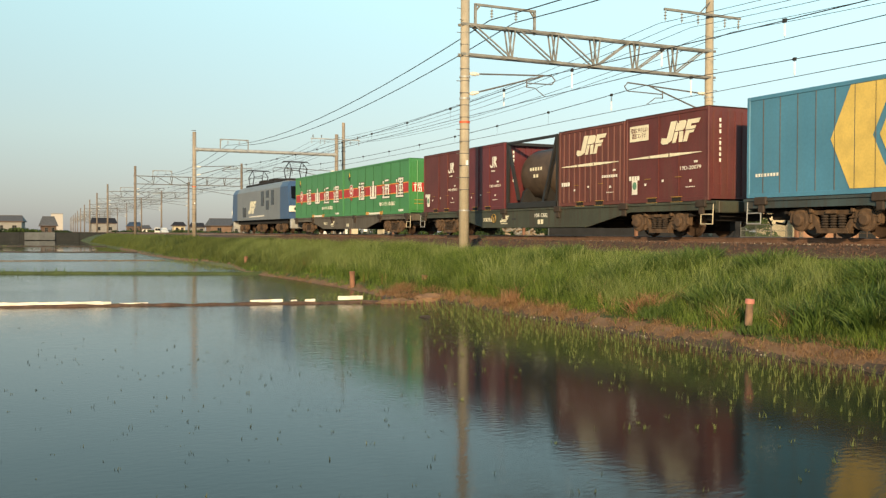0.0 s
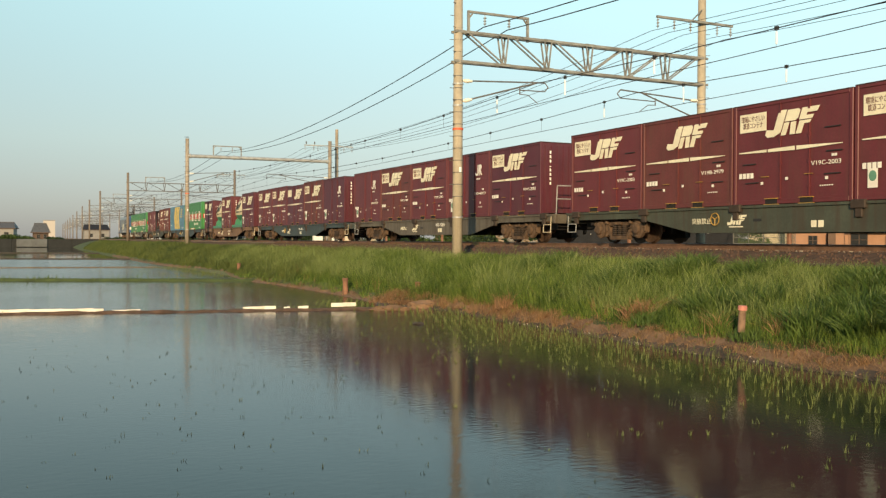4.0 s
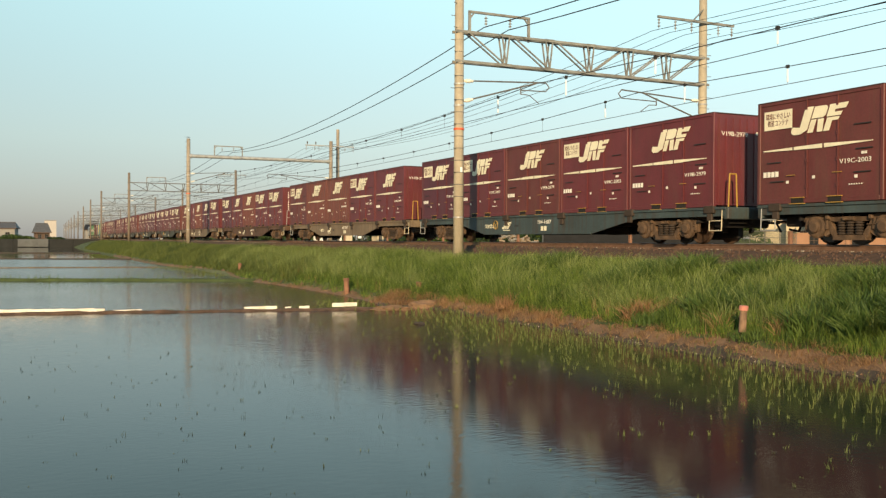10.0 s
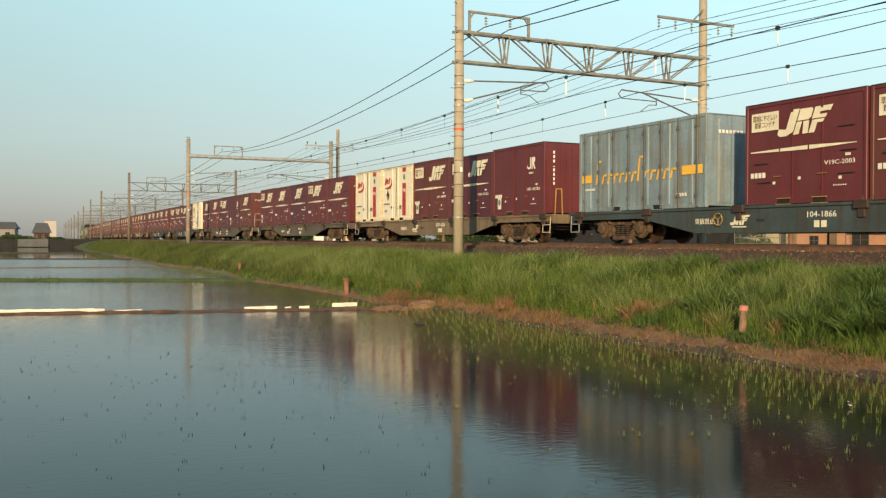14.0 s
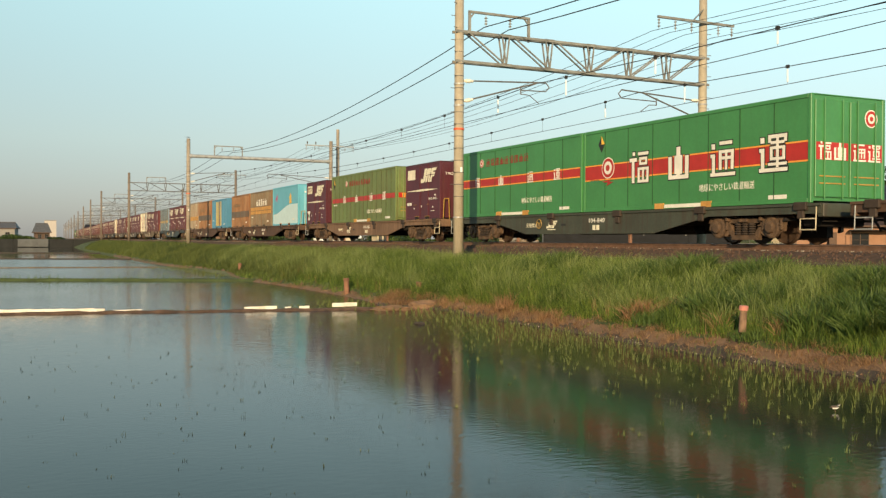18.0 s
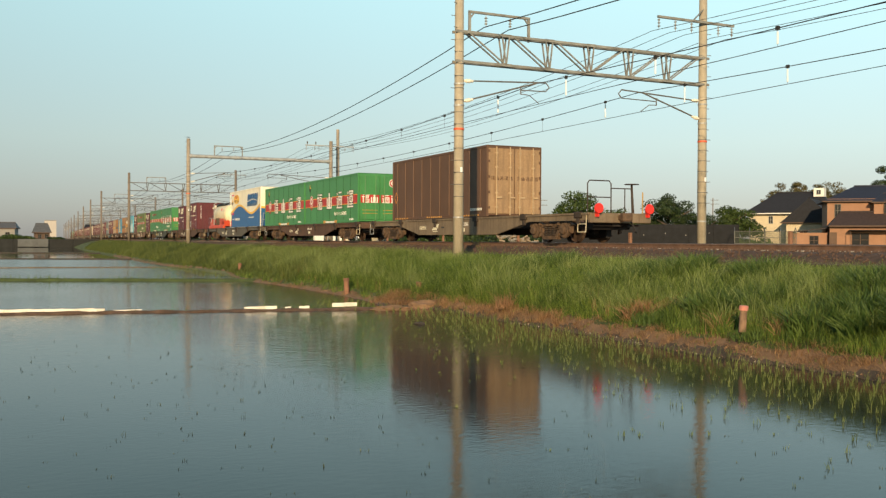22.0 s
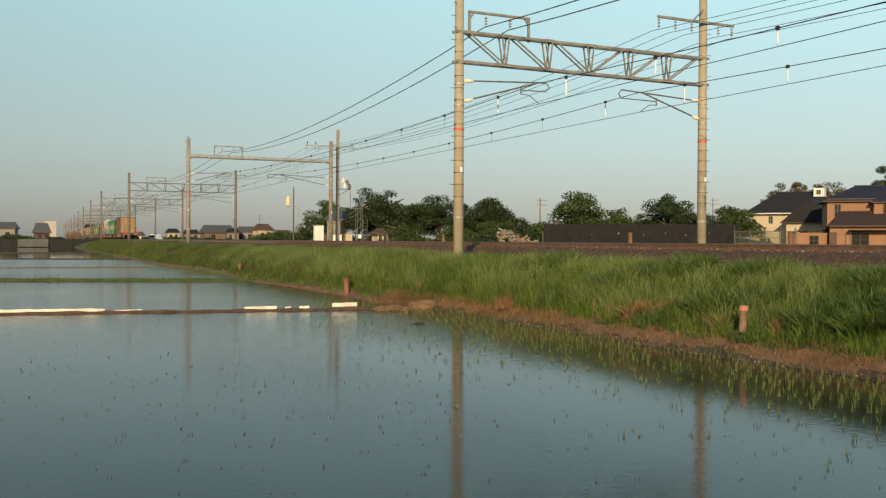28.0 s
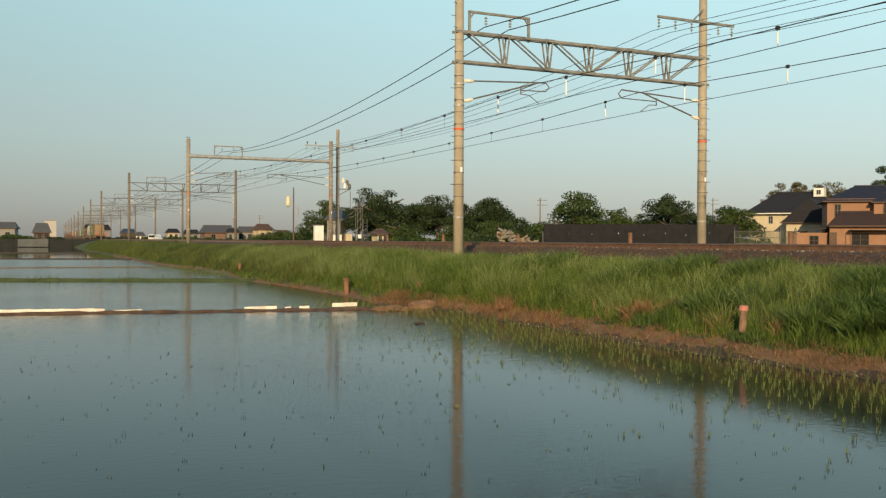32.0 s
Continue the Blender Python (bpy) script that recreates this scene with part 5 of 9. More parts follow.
def brown_box():
    L, W, H = 9.55, 2.46, 2.78
    e = empty("container", "brown long container with tan rear doors and lock rods", "container", "containers of the train")
    shell(e, L, W, H, BROWNBOX, ribs=10, rib_w=0.02)
    for s in (-1, 1):
        bm = B()
        box(bm, s * 0.02, s * 1.16, -L / 2 - 0.01, -L / 2 + 0.03, 0.12, H - 0.12, 0.01)
        d = part("door", bm, BROWNDOOR, e, "tan steel door")
        for x in (0.22, 0.82):
            bm = B()
            tube(bm, (s * x, -L / 2 - 0.04, 0.06), (s * x, -L / 2 - 0.04, H - 0.06), 0.022, None, 8)
            for z in (0.35, 0.9, 1.9, 2.45):
                box(bm, s * x - 0.05, s * x + 0.05, -L / 2 - 0.06, -L / 2 - 0.01, z, z + 0.06)
            box(bm, s * x - 0.03, s * x + 0.22, -L / 2 - 0.075, -L / 2 - 0.05, 0.72, 0.78)
            part("lock_rod", bm, RODTAN, d)
        for z in (0.3, 0.9, 1.5, 2.1, 2.5):
            bm = B()
            box(bm, s * 1.10, s * 1.2, -L / 2 - 0.03, -L / 2 + 0.0, z, z + 0.10)
            part("hinge", bm, BROWNBOX, d)
        for i in range(5):
            bm = B()
            glyph(bm, rear(-L / 2 - 0.012) @ Matrix.Translation((s * 0.58 + (i - 2) * 0.2, 1.5, 0)), 0.17, i % 4)
            part("door_figure", bm, BROWNBOX, d)
    ms = side(-W / 2 - 0.004)
    bm = B()
    bars(bm, ms, 3.4, 0.25, 1.0, 0.1, 9)
    stuff("marking", bm, WHITEMARK, e)
    bm = B()
    for a in range(4):
        c, s2 = math.cos(a * math.pi / 2), math.sin(a * math.pi / 2)
        poly(bm, [(-4.3 + 0.2 * c, 1.05 + 0.28 * s2), (-4.3 + 0.17 * c, 1.05 + 0.24 * s2), (-4.3 - 0.17 * s2, 1.05 + 0.24 * c), (-4.3 - 0.2 * s2, 1.05 + 0.28 * c)], 0.004, ms)
    part("diamond", bm, ORANGE, e, "orange diamond outline")
    for u in (-3.6, 0.0, 3.4):
        for i in range(8):
            bm = B()
            box(bm, -W / 2 - 0.005, -W / 2 + 0.02, -(u + i * 0.2 - 0.8), -(u + i * 0.2 - 0.70), 0.04, 0.10)
            part("hazard_mark", bm, OCHRE, e, "ochre hazard dash along the foot")
    return e


def tank_box(kind):
    """Tank containers: milk (cream and green, short), dark (rusty in a frame), round (cream and orange-red, long)."""
    L = {"milk": 3.6, "dark": 3.6, "round": 6.0}[kind]
    e = empty("tank_container", {"milk": "cream and green tank container in a green cradle", "dark": "dark rusty tank container in a steel frame",
                                 "round": "cream and orange-red tank container with ladder and top hose"}[kind], "tank container", "containers of the train")
    r = {"milk": 1.05, "dark": 0.95, "round": 0.95}[kind]
    zc = {"milk": 1.32, "dark": 1.25, "round": 1.18}[kind]
    hl = L / 2 - (0.12 if kind == "milk" else 0.3)
    bm = B()
    prof = [(0.05, -hl), (r * 0.55, -hl + 0.05), (r * 0.85, -hl + 0.18), (r * 0.97, -hl + 0.34), (r, -hl + 0.5), (r, hl - 0.5), (r * 0.97, hl - 0.34), (r * 0.85, hl - 0.18), (r * 0.55, hl - 0.05), (0.05, hl)]
    lathe(bm, prof, 40, Matrix(((1, 0, 0, 0), (0, 0, 1, 0), (0, -1, 0, zc), (0, 0, 0, 1))))
    bmesh.ops.recalc_face_normals(bm, faces=bm.faces)
    low = {"milk": zc - 0.25, "dark": -9, "round": zc - 0.55}[kind]
    t = part("tank", bm, {"milk": CREAM, "dark": DARKTANK, "round": CREAM}[kind], e, smooth=True)
    t.data.materials.append({"milk": SEAGREEN, "dark": DARKTANK, "round": TANGERINE}[kind])
    t.data.materials.append(GREYBLUE)
    for f in t.data.polygons:
        if f.center.z < low:
            f.material_index = 1
        elif kind == "round" and f.center.z > zc + 0.78:
            f.material_index = 2
    fm = {"milk": SEAGREEN, "dark": BLACK, "round": TANGERINE}[kind]
    for sx in (-1, 1):
        bm = B()
        box(bm, sx * 1.0, sx * 1.2, -L / 2, L / 2, 0.0, 0.22, 0.02)
        part("base_rail", bm, fm, e)
    for sy in (-1, 1):
        bm = B()
        y = sy * (hl - 0.75)
        poly(bm, [(-1.15, 0.2), (1.15, 0.2), (1.05, 0.62), (0.9, 0.75), (0.6, 0.42), (-0.6, 0.42), (-0.9, 0.75), (-1.05, 0.62)], 0.16, Matrix(((1, 0, 0, 0), (0, 0, 1, y - 0.08), (0, 1, 0, 0), (0, 0, 0, 1))))
        part("saddle", bm, fm, e)
    if kind == "milk":
        bm = B()
        box(bm, -0.35, 0.35, -1.1, 1.1, zc + r - 0.02, zc + r + 0.06, 0.02)
        lathe(bm, [(0.28, 0), (0.28, 0.12), (0.1, 0.18)], 16, Matrix.Translation((0, 0.3, zc + r)))
        part("manhole", bm, GALV, e)
        for sy in (-0.9, 0.9):
            bm = B()
            bar(bm, (-0.9, sy, zc + 0.6), (-0.5, sy + 0.1, zc + r + 0.25), 0.03, 0.03)
            bar(bm, (-0.5, sy + 0.1, zc + r + 0.25), (0.5, sy + 0.1, zc + r + 0.25), 0.03, 0.03)
            part("top_rail", bm, GALV, e)
        bm = B()
        mk = Matrix.Translation((-1.03, 0, zc + 0.28)) @ pose(0, 0, 0, 0, 12, 0) @ side(0)
        script_mark(bm, mk, 1.0)
        part("emblem", bm, BLACK, e, "black slanted emblem")
        bm = B()
        bars(bm, mk, -0.7, -0.42, 1.2, 0.09, 9)
        bars(bm, mk, 0.7, -0.4, 0.6, 0.07, 7)
        stuff("marking", bm, BLACK, e)
    if kind == "dark":
        for sy in (-1, 1):
            bm = B()
            y = sy * L / 2
            for sx in (-1, 1):
                bar(bm, (sx * 1.15, y - sy * 0.06, 0.0), (sx * 1.15, y - sy * 0.06, 2.5), 0.1, 0.1)
            bar(bm, (-1.15, y - sy * 0.06, 2.45), (1.15, y - sy * 0.06, 2.45), 0.1, 0.1)
            part("end_frame", bm, BLACK, e)
        for sx in (-1, 1):
            bm = B()
            bar(bm, (sx * 1.15, -L / 2, 2.45), (sx * 1.15, L / 2, 2.45), 0.09, 0.09)
            bar(bm, (sx * 1.16, L / 2 - 0.1, 2.4), (sx * 1.16, L / 2 - 0.9, 0.3), 0.1, 0.1)
            bar(bm, (sx * 1.16, -L / 2 + 0.1, 2.4), (sx * 1.16, -L / 2 + 0.9, 0.3), 0.1, 0.1)
            part("side_frame", bm, BLACK, e)
        bm = B()
        bars(bm, side(-0.96), -0.45, 1.35, 0.9, 0.12, 5)
        bars(bm, side(-0.96), -0.2, 1.1, 0.4, 0.12, 2)
        stuff("marking", bm, CREAMMARK, e)
    if kind == "round":
        bm = B()
        box(bm, -1.15, 1.15, -L / 2, L / 2, 0.16, 0.3, 0.03)
        for sy in (-1, 1):
            box(bm, -1.1, 1.1, sy * (L / 2 - 0.9), sy * (L / 2), 0.28, 0.62, 0.05)
        poly(bm, [(-2.3, 0.28), (-0.2, 0.28), (-0.2, 0.45), (-0.6, 0.75), (-2.3, 0.82)], 0.12, side(-0.98))
        poly(bm, [(1.2, 0.28), (3.0, 0.28), (2.9, 0.6), (2.3, 0.82), (1.2, 0.82)], 0.12, side(-0.98))
        part("cradle", bm, TANGERINE, e, "orange-red cradle")
        for y in np.arange(-1.1, 0.6, 0.28):
            bm = B()
            tube(bm, (-1.12, y, 0.28), (-1.06, y, 0.88), 0.035, None, 6)
            part("pipe", bm, DARKTANK, e, "dark vertical pipe")
        bm = B()
        for x in (-1.22,):
            for y in (0.75, 0.40):
                bar(bm, (x, y, 0.3), (x, y, 2.1), 0.035, 0.035)
                bar(bm, (x, y, 2.1), (x + 0.35, y, zc + r + 0.22), 0.035, 0.035)
            for z in np.arange(0.45, 2.2, 0.27):
                bar(bm, (x, 0.75, z), (x, 0.40, z), 0.025, 0.025)
        part("ladder", bm, GALV, e, "steel ladder")
        bm = B()
        tube(bm, (-0.5, hl - 0.2, zc + r - 0.02), (-0.5, 0.2, zc + r + 0.02), 0.08, None, 12)
        tube(bm, (-0.5, hl - 0.2, zc + r - 0.02), (-0.5, hl - 0.05, zc + r - 0.2), 0.10, None, 12)
        part("top_hose", bm, BLACK, e, "black hose pipe on top")
        bm = B()
        box(bm, -0.62, 0.5, -1.3, hl - 0.4, zc + r - 0.14, zc + r - 0.06, 0.03)
        box(bm, -0.45, 0.45, -0.7, 0.2, zc + r - 0.06, zc + r + 0.07, 0.05)
        part("walkway", bm, BLACK, e, "dark walkway and hatch on top")
        bm = B()
        lathe(bm, [(0.12, 0), (0.12, 0.02)], 14, Matrix.Translation((-1.03, -hl + 0.95, zc + 0.42)) @ pose(0, 0, 0, 0, -78, 0))
        lathe(bm, [(0.14, 0), (0.14, 0.03)], 14, Matrix.Translation((0.0, -hl + 0.015, zc + 0.05)) @ pose(0, 0, 0, 90, 0, 0))
        part("round_marks", bm, TAILRED, e, "red round marks")
        bm = B()
        words("UT9A-5041", 0.2, rear(-hl + 0.06) @ Matrix.Translation((0, zc + 0.55, 0)), BLACK, "lettering", e, 0.9)
        for k in (-1, 1):
            for i in range(3):
                poly(bm, [(k * (0.22 + i * 0.09), 0.12), (k * (0.27 + i * 0.09), 0.0), (k * (0.22 + i * 0.09), -0.12), (k * (0.25 + i * 0.09), -0.12), (k * (0.31 + i * 0.09), 0.0), (k * (0.25 + i * 0.09), 0.12)], 0.03, rear(-hl + 0.035 + i * 0.012) @ Matrix.Translation((0, zc + 0.05, 0)))
        bars(bm, Matrix.Translation((-1.125, 0, zc + 0.05)) @ side(0), -2.1, -0.2, 0.9, 0.09, 8)
        stuff("marking", bm, BLACK, e)
    return e


TONES = {}


def make(code):
    kind = code
    if code in ("a", "c", "d", "v", "e"):
        TONES[code] = TONES.get(code, 0) + 1
        code = (code, 1 if code == "e" else (0, 2, 0, 1, 0)[TONES[code] % 5])
    if code not in BOXES:
        if kind in ("a", "b", "c", "d", "e", "f", "v"):
            ob = jr_box(kind, code[1] if isinstance(code, tuple) else 1)
        elif code in ("wb", "wr", "wq"):
            ob = white_box({"wb": DEEPBLUE, "wr": REDSTRIPE, "wq": REDSTRIPE}[code], code in ("wb", "wq"))
        elif code in ("bold", "slim", "olive"):
            ob = green_box(code)
        elif code == "arrow":
            ob = arrow_box()
        elif code == "wave":
            ob = wave_box()
        elif code == "brown":
            ob = brown_box()
        elif code in ("milk", "dark", "round"):
            ob = tank_box(code)
        else:
            ob = plain_box(code, 6.06)
        BOXES[code] = ob
        return ob
    return copy_thing(BOXES[code], Matrix())


BOGIES = {}


def add_bogie(parent, yc):
    """Freight bogie: cast side frame, bolster, axle boxes, springs; each wheelset its own part."""
    if "frame" not in BOGIES:
        for key, sx in (("frame", -1), ("frame2", 1)):
            # open cast frame: top beam that dips in the middle, drop arms to the spring plank, horn cheeks
            bm = B()
            m = side(sx * 0.98 + 0.06)
            poly(bm, [(-1.34, 0.56), (-1.30, 0.68), (-0.78, 0.74), (-0.46, 0.66), (0.46, 0.66), (0.78, 0.74), (1.30, 0.68), (1.34, 0.56), (0.74, 0.60), (0.44, 0.55), (-0.44, 0.55), (-0.74, 0.60)], 0.12, m)
            for d in (-1, 1):
                poly(bm, [(d * 0.74, 0.62), (d * 0.60, 0.62), (d * 0.36, 0.28), (d * 0.36, 0.14), (d * 0.46, 0.14), (d * 0.52, 0.26)], 0.12, m)
                poly(bm, [(d * 0.52, 0.30), (d * 0.70, 0.20), (d * 0.78, 0.24), (d * 0.62, 0.42)], 0.10, m)
                poly(bm, [(d * 1.34, 0.62), (d * 1.22, 0.62), (d * 1.20, 0.30), (d * 1.30, 0.34)], 0.10, m)
                box(bm, sx * 1.0, sx * 1.12, d * 0.60 - 0.05, d * 0.60 + 0.05, 0.60, 0.70, 0.015)
            poly(bm, [(-0.46, 0.12), (0.46, 0.12), (0.42, 0.24), (-0.42, 0.24)], 0.18, side(sx * 0.98 + 0.09))
            tube(bm, (sx * 1.08, -1.28, 0.50), (sx * 1.08, -0.5, 0.48), 0.018, None, 6)
            box(bm, sx * 1.06, sx * 1.12, -0.16, 0.16, 0.57, 0.66, 0.015)
            BOGIES[key] = part("tmp", bm, BOGIE).data
        bm = B()
        lathe(bm, [(0.25, 0.0), (0.27, 0.03), (0.27, 0.11), (0.22, 0.14), (0.15, 0.14), (0.14, 0.20), (0.11, 0.22)], 20, pose(-0.96, 0, 0.43, 0, -90, 0))
        box(bm, -1.08, -0.94, -0.34, 0.34, 0.36, 0.48, 0.02)
        for d in (-1, 1):
            tube(bm, (-1.02, d * 0.29, 0.44), (-1.02, d * 0.29, 0.62), 0.05, None, 8)
        BOGIES["axle_box"] = part("tmp", bm, BOGIE).data
        bm = B()
        for y in (-0.24, 0.0, 0.24):
            prof = [(0.05, 0.24)]
            for i in range(5):
                z = 0.25 + i * 0.062
                prof += [(0.085, z), (0.10, z + 0.02), (0.085, z + 0.04), (0.055, z + 0.05)]
            lathe(bm, prof, 10, Matrix.Translation((-1.01, y, 0)))
        BOGIES["springs"] = part("tmp", bm, LOCK).data
        bm = B()
        box(bm, -0.95, 0.95, -0.16, 0.16, 0.48, 0.72, 0.03)
        for y in (-0.45, 0.45):
            box(bm, -0.9, 0.9, y - 0.05, y + 0.05, 0.28, 0.42)
        # two dark slabs added inside so the frame's gaps look deeply shaded
        box(bm, -0.1, 0.1, -1.3, 1.3, 0.30, 0.62)
        box(bm, 0.3, 0.5, -1.45, 1.45, 0.18, 0.72)
        BOGIES["bolster"] = part("tmp", bm, UNDER).data
        bm = B()
        prof = [(0.09, -0.60), (0.09, -0.535), (0.20, -0.53), (0.36, -0.56), (0.40, -0.60), (0.405, -0.53), (0.43, -0.50), (0.43, -0.478), (0.36, -0.48), (0.2, -0.5), (0.085, -0.49), (0.075, 0.0)]
        prof = prof + [(r, -z) for r, z in reversed(prof[:-1])]
        lathe(bm, prof, 24, pose(0, 0, 0.43, 0, 90, 0))
        bmesh.ops.recalc_face_normals(bm, faces=bm.faces)
        BOGIES["wheelset"] = part("tmp", bm, STEEL).data
        for o in [o for o in scene.objects if o.name.startswith("tmp")]:
            bpy.data.objects.remove(o)
    b = part("bogie", BOGIES["bolster"], None, parent)
    b.location = (0, yc, 0)
    for k in ("frame", "frame2"):
        part("side_frame", BOGIES[k], None, b)
    part("spring_nest", BOGIES["springs"], None, b, "row of dark coil springs")
    for y in (-0.95, 0.95):
        part("axle_box", BOGIES["axle_box"], None, b).location = (0, y, 0)
        w = part("wheelset", BOGIES["wheelset"], None, b)
        w.location = (0, y, 0)




def build_wagon(paint, number, rails):
    """Flat wagon for containers: fish-bellied side sills, deck, two bogies, steps, brake gear, hand wheel."""
    nm = {FRAMEGREY.name: "dusty grey", FRAMEBLUE.name: "blue-grey", FRAMEBROWN.name: "rust brown", FRAMEKHAKI.name: "khaki", FRAMETAN.name: "rusty tan", FRAMEOLIVE.name: "dark green"}[paint.name]
    e = empty("flat_wagon", "%s container flat wagon with fish-bellied sills on bogies" % nm, "flat wagon", "wagons of the train")
    prof = [(-9.75, 0.97), (9.75, 0.97), (9.75, 0.74), (5.95, 0.74), (3.6, 0.30), (-3.6, 0.30), (-5.95, 0.74), (-9.75, 0.74)]
    for x in (-1.16, 1.22):
        bm = B()
        poly(bm, prof, 0.06, side(x))
        box(bm, x - 0.10, x + 0.04, -9.75, 9.75, 0.92, 0.985)
        poly(bm, [(-3.6, 0.30), (3.6, 0.30), (3.6, 0.345), (-3.6, 0.345)], 0.14, side(x + 0.04))
        sill = part("side_sill", bm, paint, e)
        if x < 0:
            near_sill = sill
    for y in (-9.45, -7.1, -5.0, -2.6, 0, 2.6, 5.0, 7.1, 9.45):
        bm = B()
        box(bm, -1.16, 1.16, y - 0.12, y + 0.12, 0.76, 0.96)
        part("cross_member", bm, UNDER, e)
    bm = B()
    box(bm, -0.2, 0.2, -9.6, 9.6, 0.55, 0.95)
    part("centre_sill", bm, UNDER, e)
    bm = B()
    box(bm, -0.9, 0.9, -1.2, 1.2, 0.32, 0.72, 0.05)
    tube(bm, (-0.6, 2.0, 0.5), (-0.6, 3.4, 0.5), 0.2, None, 12)
    tube(bm, (0.5, -3.6, 0.5), (0.5, -2.2, 0.5), 0.22, None, 12)
    part("brake_gear", bm, UNDER, e)
    # container locks
    for y in (-9.15, -5.65, -1.9, 1.9, 5.65, 9.15):
        bm = B()
        box(bm, -1.30, -1.18, y - 0.20, y + 0.20, 0.82, 1.02, 0.02)
        box(bm, -1.27, -1.19, y - 0.10, y + 0.10, 0.62, 0.84, 0.02)
        part("container_lock", bm, LOCK, e)
    for yc in (-7.1, 7.1):
        add_bogie(e, yc)
    # ends: beams, couplers, steps, hoses
    for s in (-1, 1):
        bm = B()
        box(bm, -0.75, 0.75, s * 8.75, s * 9.3, 0.45, 0.74, 0.04)
        tube(bm, (-1.1, s * 8.5, 0.62), (1.1, s * 8.5, 0.62), 0.04, None, 8)
        tube(bm, (-0.9, s * 9.5, 0.58), (0.9, s * 9.5, 0.58), 0.03, None, 8)
        part("end_gear", bm, UNDER, e)
        bm = B()
        box(bm, -1.2, 1.2, s * 9.62, s * 9.80, 0.66, 0.98, 0.02)
        part("end_beam", bm, paint, e)
        bm = B()
        box(bm, -0.13, 0.13, s * 9.7, s * 10.06, 0.74, 0.92, 0.03)
        box(bm, -0.19, 0.19, s * 9.96, s * 10.19, 0.70, 0.98, 0.04)
        part("coupler", bm, BOGIE, e)
        bm = B()
        tube(bm, (0.4, s * 9.8, 0.7), (0.45, s * 10.0, 0.35), 0.03, None, 6)
        tube(bm, (0.45, s * 10.0, 0.35), (0.25, s * 10.15, 0.4), 0.03, None, 6)
        part("brake_hose", bm, UNDER, e)
        bm = B()
        y0, y1 = s * 9.15, s * 9.62
        for y in (y0, y1):
            tube(bm, (-1.24, y, 0.9), (-1.26, y, 0.36), 0.015, None, 6)
        tube(bm, (-1.26, y0, 0.36), (-1.26, y1, 0.36), 0.018, None, 6)
        tube(bm, (-1.25, y0, 0.62), (-1.25, y1, 0.62), 0.016, None, 6)
        part("step", bm, STEP if s < 0 else GALV, e, "pale tubular footstep")
    if rails:
        bm = B()
        y = -9.72
        xa, xb, zt = (-1.1, -0.45, 1.95) if rails == 1 else (-1.12, -0.82, 1.85)
        tube(bm, (xa, y, 0.95), (xa + 0.04, y, zt), 0.022, None, 6)
        tube(bm, (xb, y, 0.95), (xb - 0.04, y, zt), 0.022, None, 6)
        tube(bm, (xa + 0.04, y, zt), (xb - 0.04, y, zt), 0.022, None, 6)
        if rails == 1:
            tube(bm, (xa, y, 1.5), (xb, y, 1.5), 0.02, None, 6)
        part("handrail", bm, GALV if rails == 1 else YELLOW, e, "tubular end handrail")
    if number == "107-1687":
        bm = B()
        for y in (9.7, 8.75):
            tube(bm, (-1.1, y, 0.95), (-1.1, y, 1.95), 0.024, None, 6)
        tube(bm, (-1.1, 9.7, 1.95), (-1.1, 7.9, 1.92), 0.024, None, 6)
        tube(bm, (-1.1, 9.7, 1.95), (0.9, 9.7, 1.95), 0.022, None, 6)
        tube(bm, (-1.1, 9.7, 1.5), (-1.1, 8.75, 1.5), 0.02, None, 6)
        part("front_handrail", bm, GALV, e, "tubular platform handrail")
        bm = B()
        tube(bm, (-0.7, 9.6, 0.95), (-0.7, 9.6, 1.8), 0.03, None, 6)
        part("brake_column", bm, YELLOW, e, "yellow brake column")
    if paint in (FRAMEBLUE, FRAMEOLIVE):
        bm = B()
        ring = [[bm.verts.new((-1.28 + 0.014 * math.sin(b), 2.62 + (0.16 + 0.014 * math.cos(b)) * math.cos(a), 0.66 + (0.16 + 0.014 * math.cos(b)) * math.sin(a))) for b in (0.3, 1.87, 3.44, 5.01)] for a in (k * math.pi / 8 for k in range(16))]
        for k in range(16):
            for i in range(4):
                bm.faces.new((ring[k][i], ring[k][(i + 1) % 4], ring[(k + 1) % 16][(i + 1) % 4], ring[(k + 1) % 16][i]))
        wheel = part("hand_wheel", bm, YELLOW, e, "yellow brake hand wheel")
        for a in (0.5, 2.6, 4.7):
            bm = B()
            tube(bm, (-1.28, 2.62, 0.66), (-1.28, 2.62 + 0.155 * math.cos(a), 0.66 + 0.155 * math.sin(a)), 0.012, None, 5)
            part("spoke", bm, YELLOW, wheel)
    ms = side(-1.222)
    slanted_mark(e, ms @ Matrix.Translation((-1.9, 0.63, 0)), 0.26, CREAMMARK)
    bm = B()
    bars(bm, ms, -2.15, 0.44, 0.5, 0.03, 1, 0)
    bars(bm, ms, 0.55, 0.42, 0.42, 0.16, 2, 0.25)
    stuff("marking", bm, CREAMMARK, e)
    bm = B()
    bars(bm, ms, -1.3, 0.58, 0.28, 0.07, 1, 0)
    part("slot", bm, BLACK, near_sill)
    words("突放禁止", 0.17, ms @ Matrix.Translation((-3.2, 0.60, 0)), CREAMMARK, "lettering", e, 0.75)
    if number:
        words(number, 0.20, ms @ Matrix.Translation((0.75, 0.72, 0)), WHITEMARK, "lettering", e, 0.85)
    return e


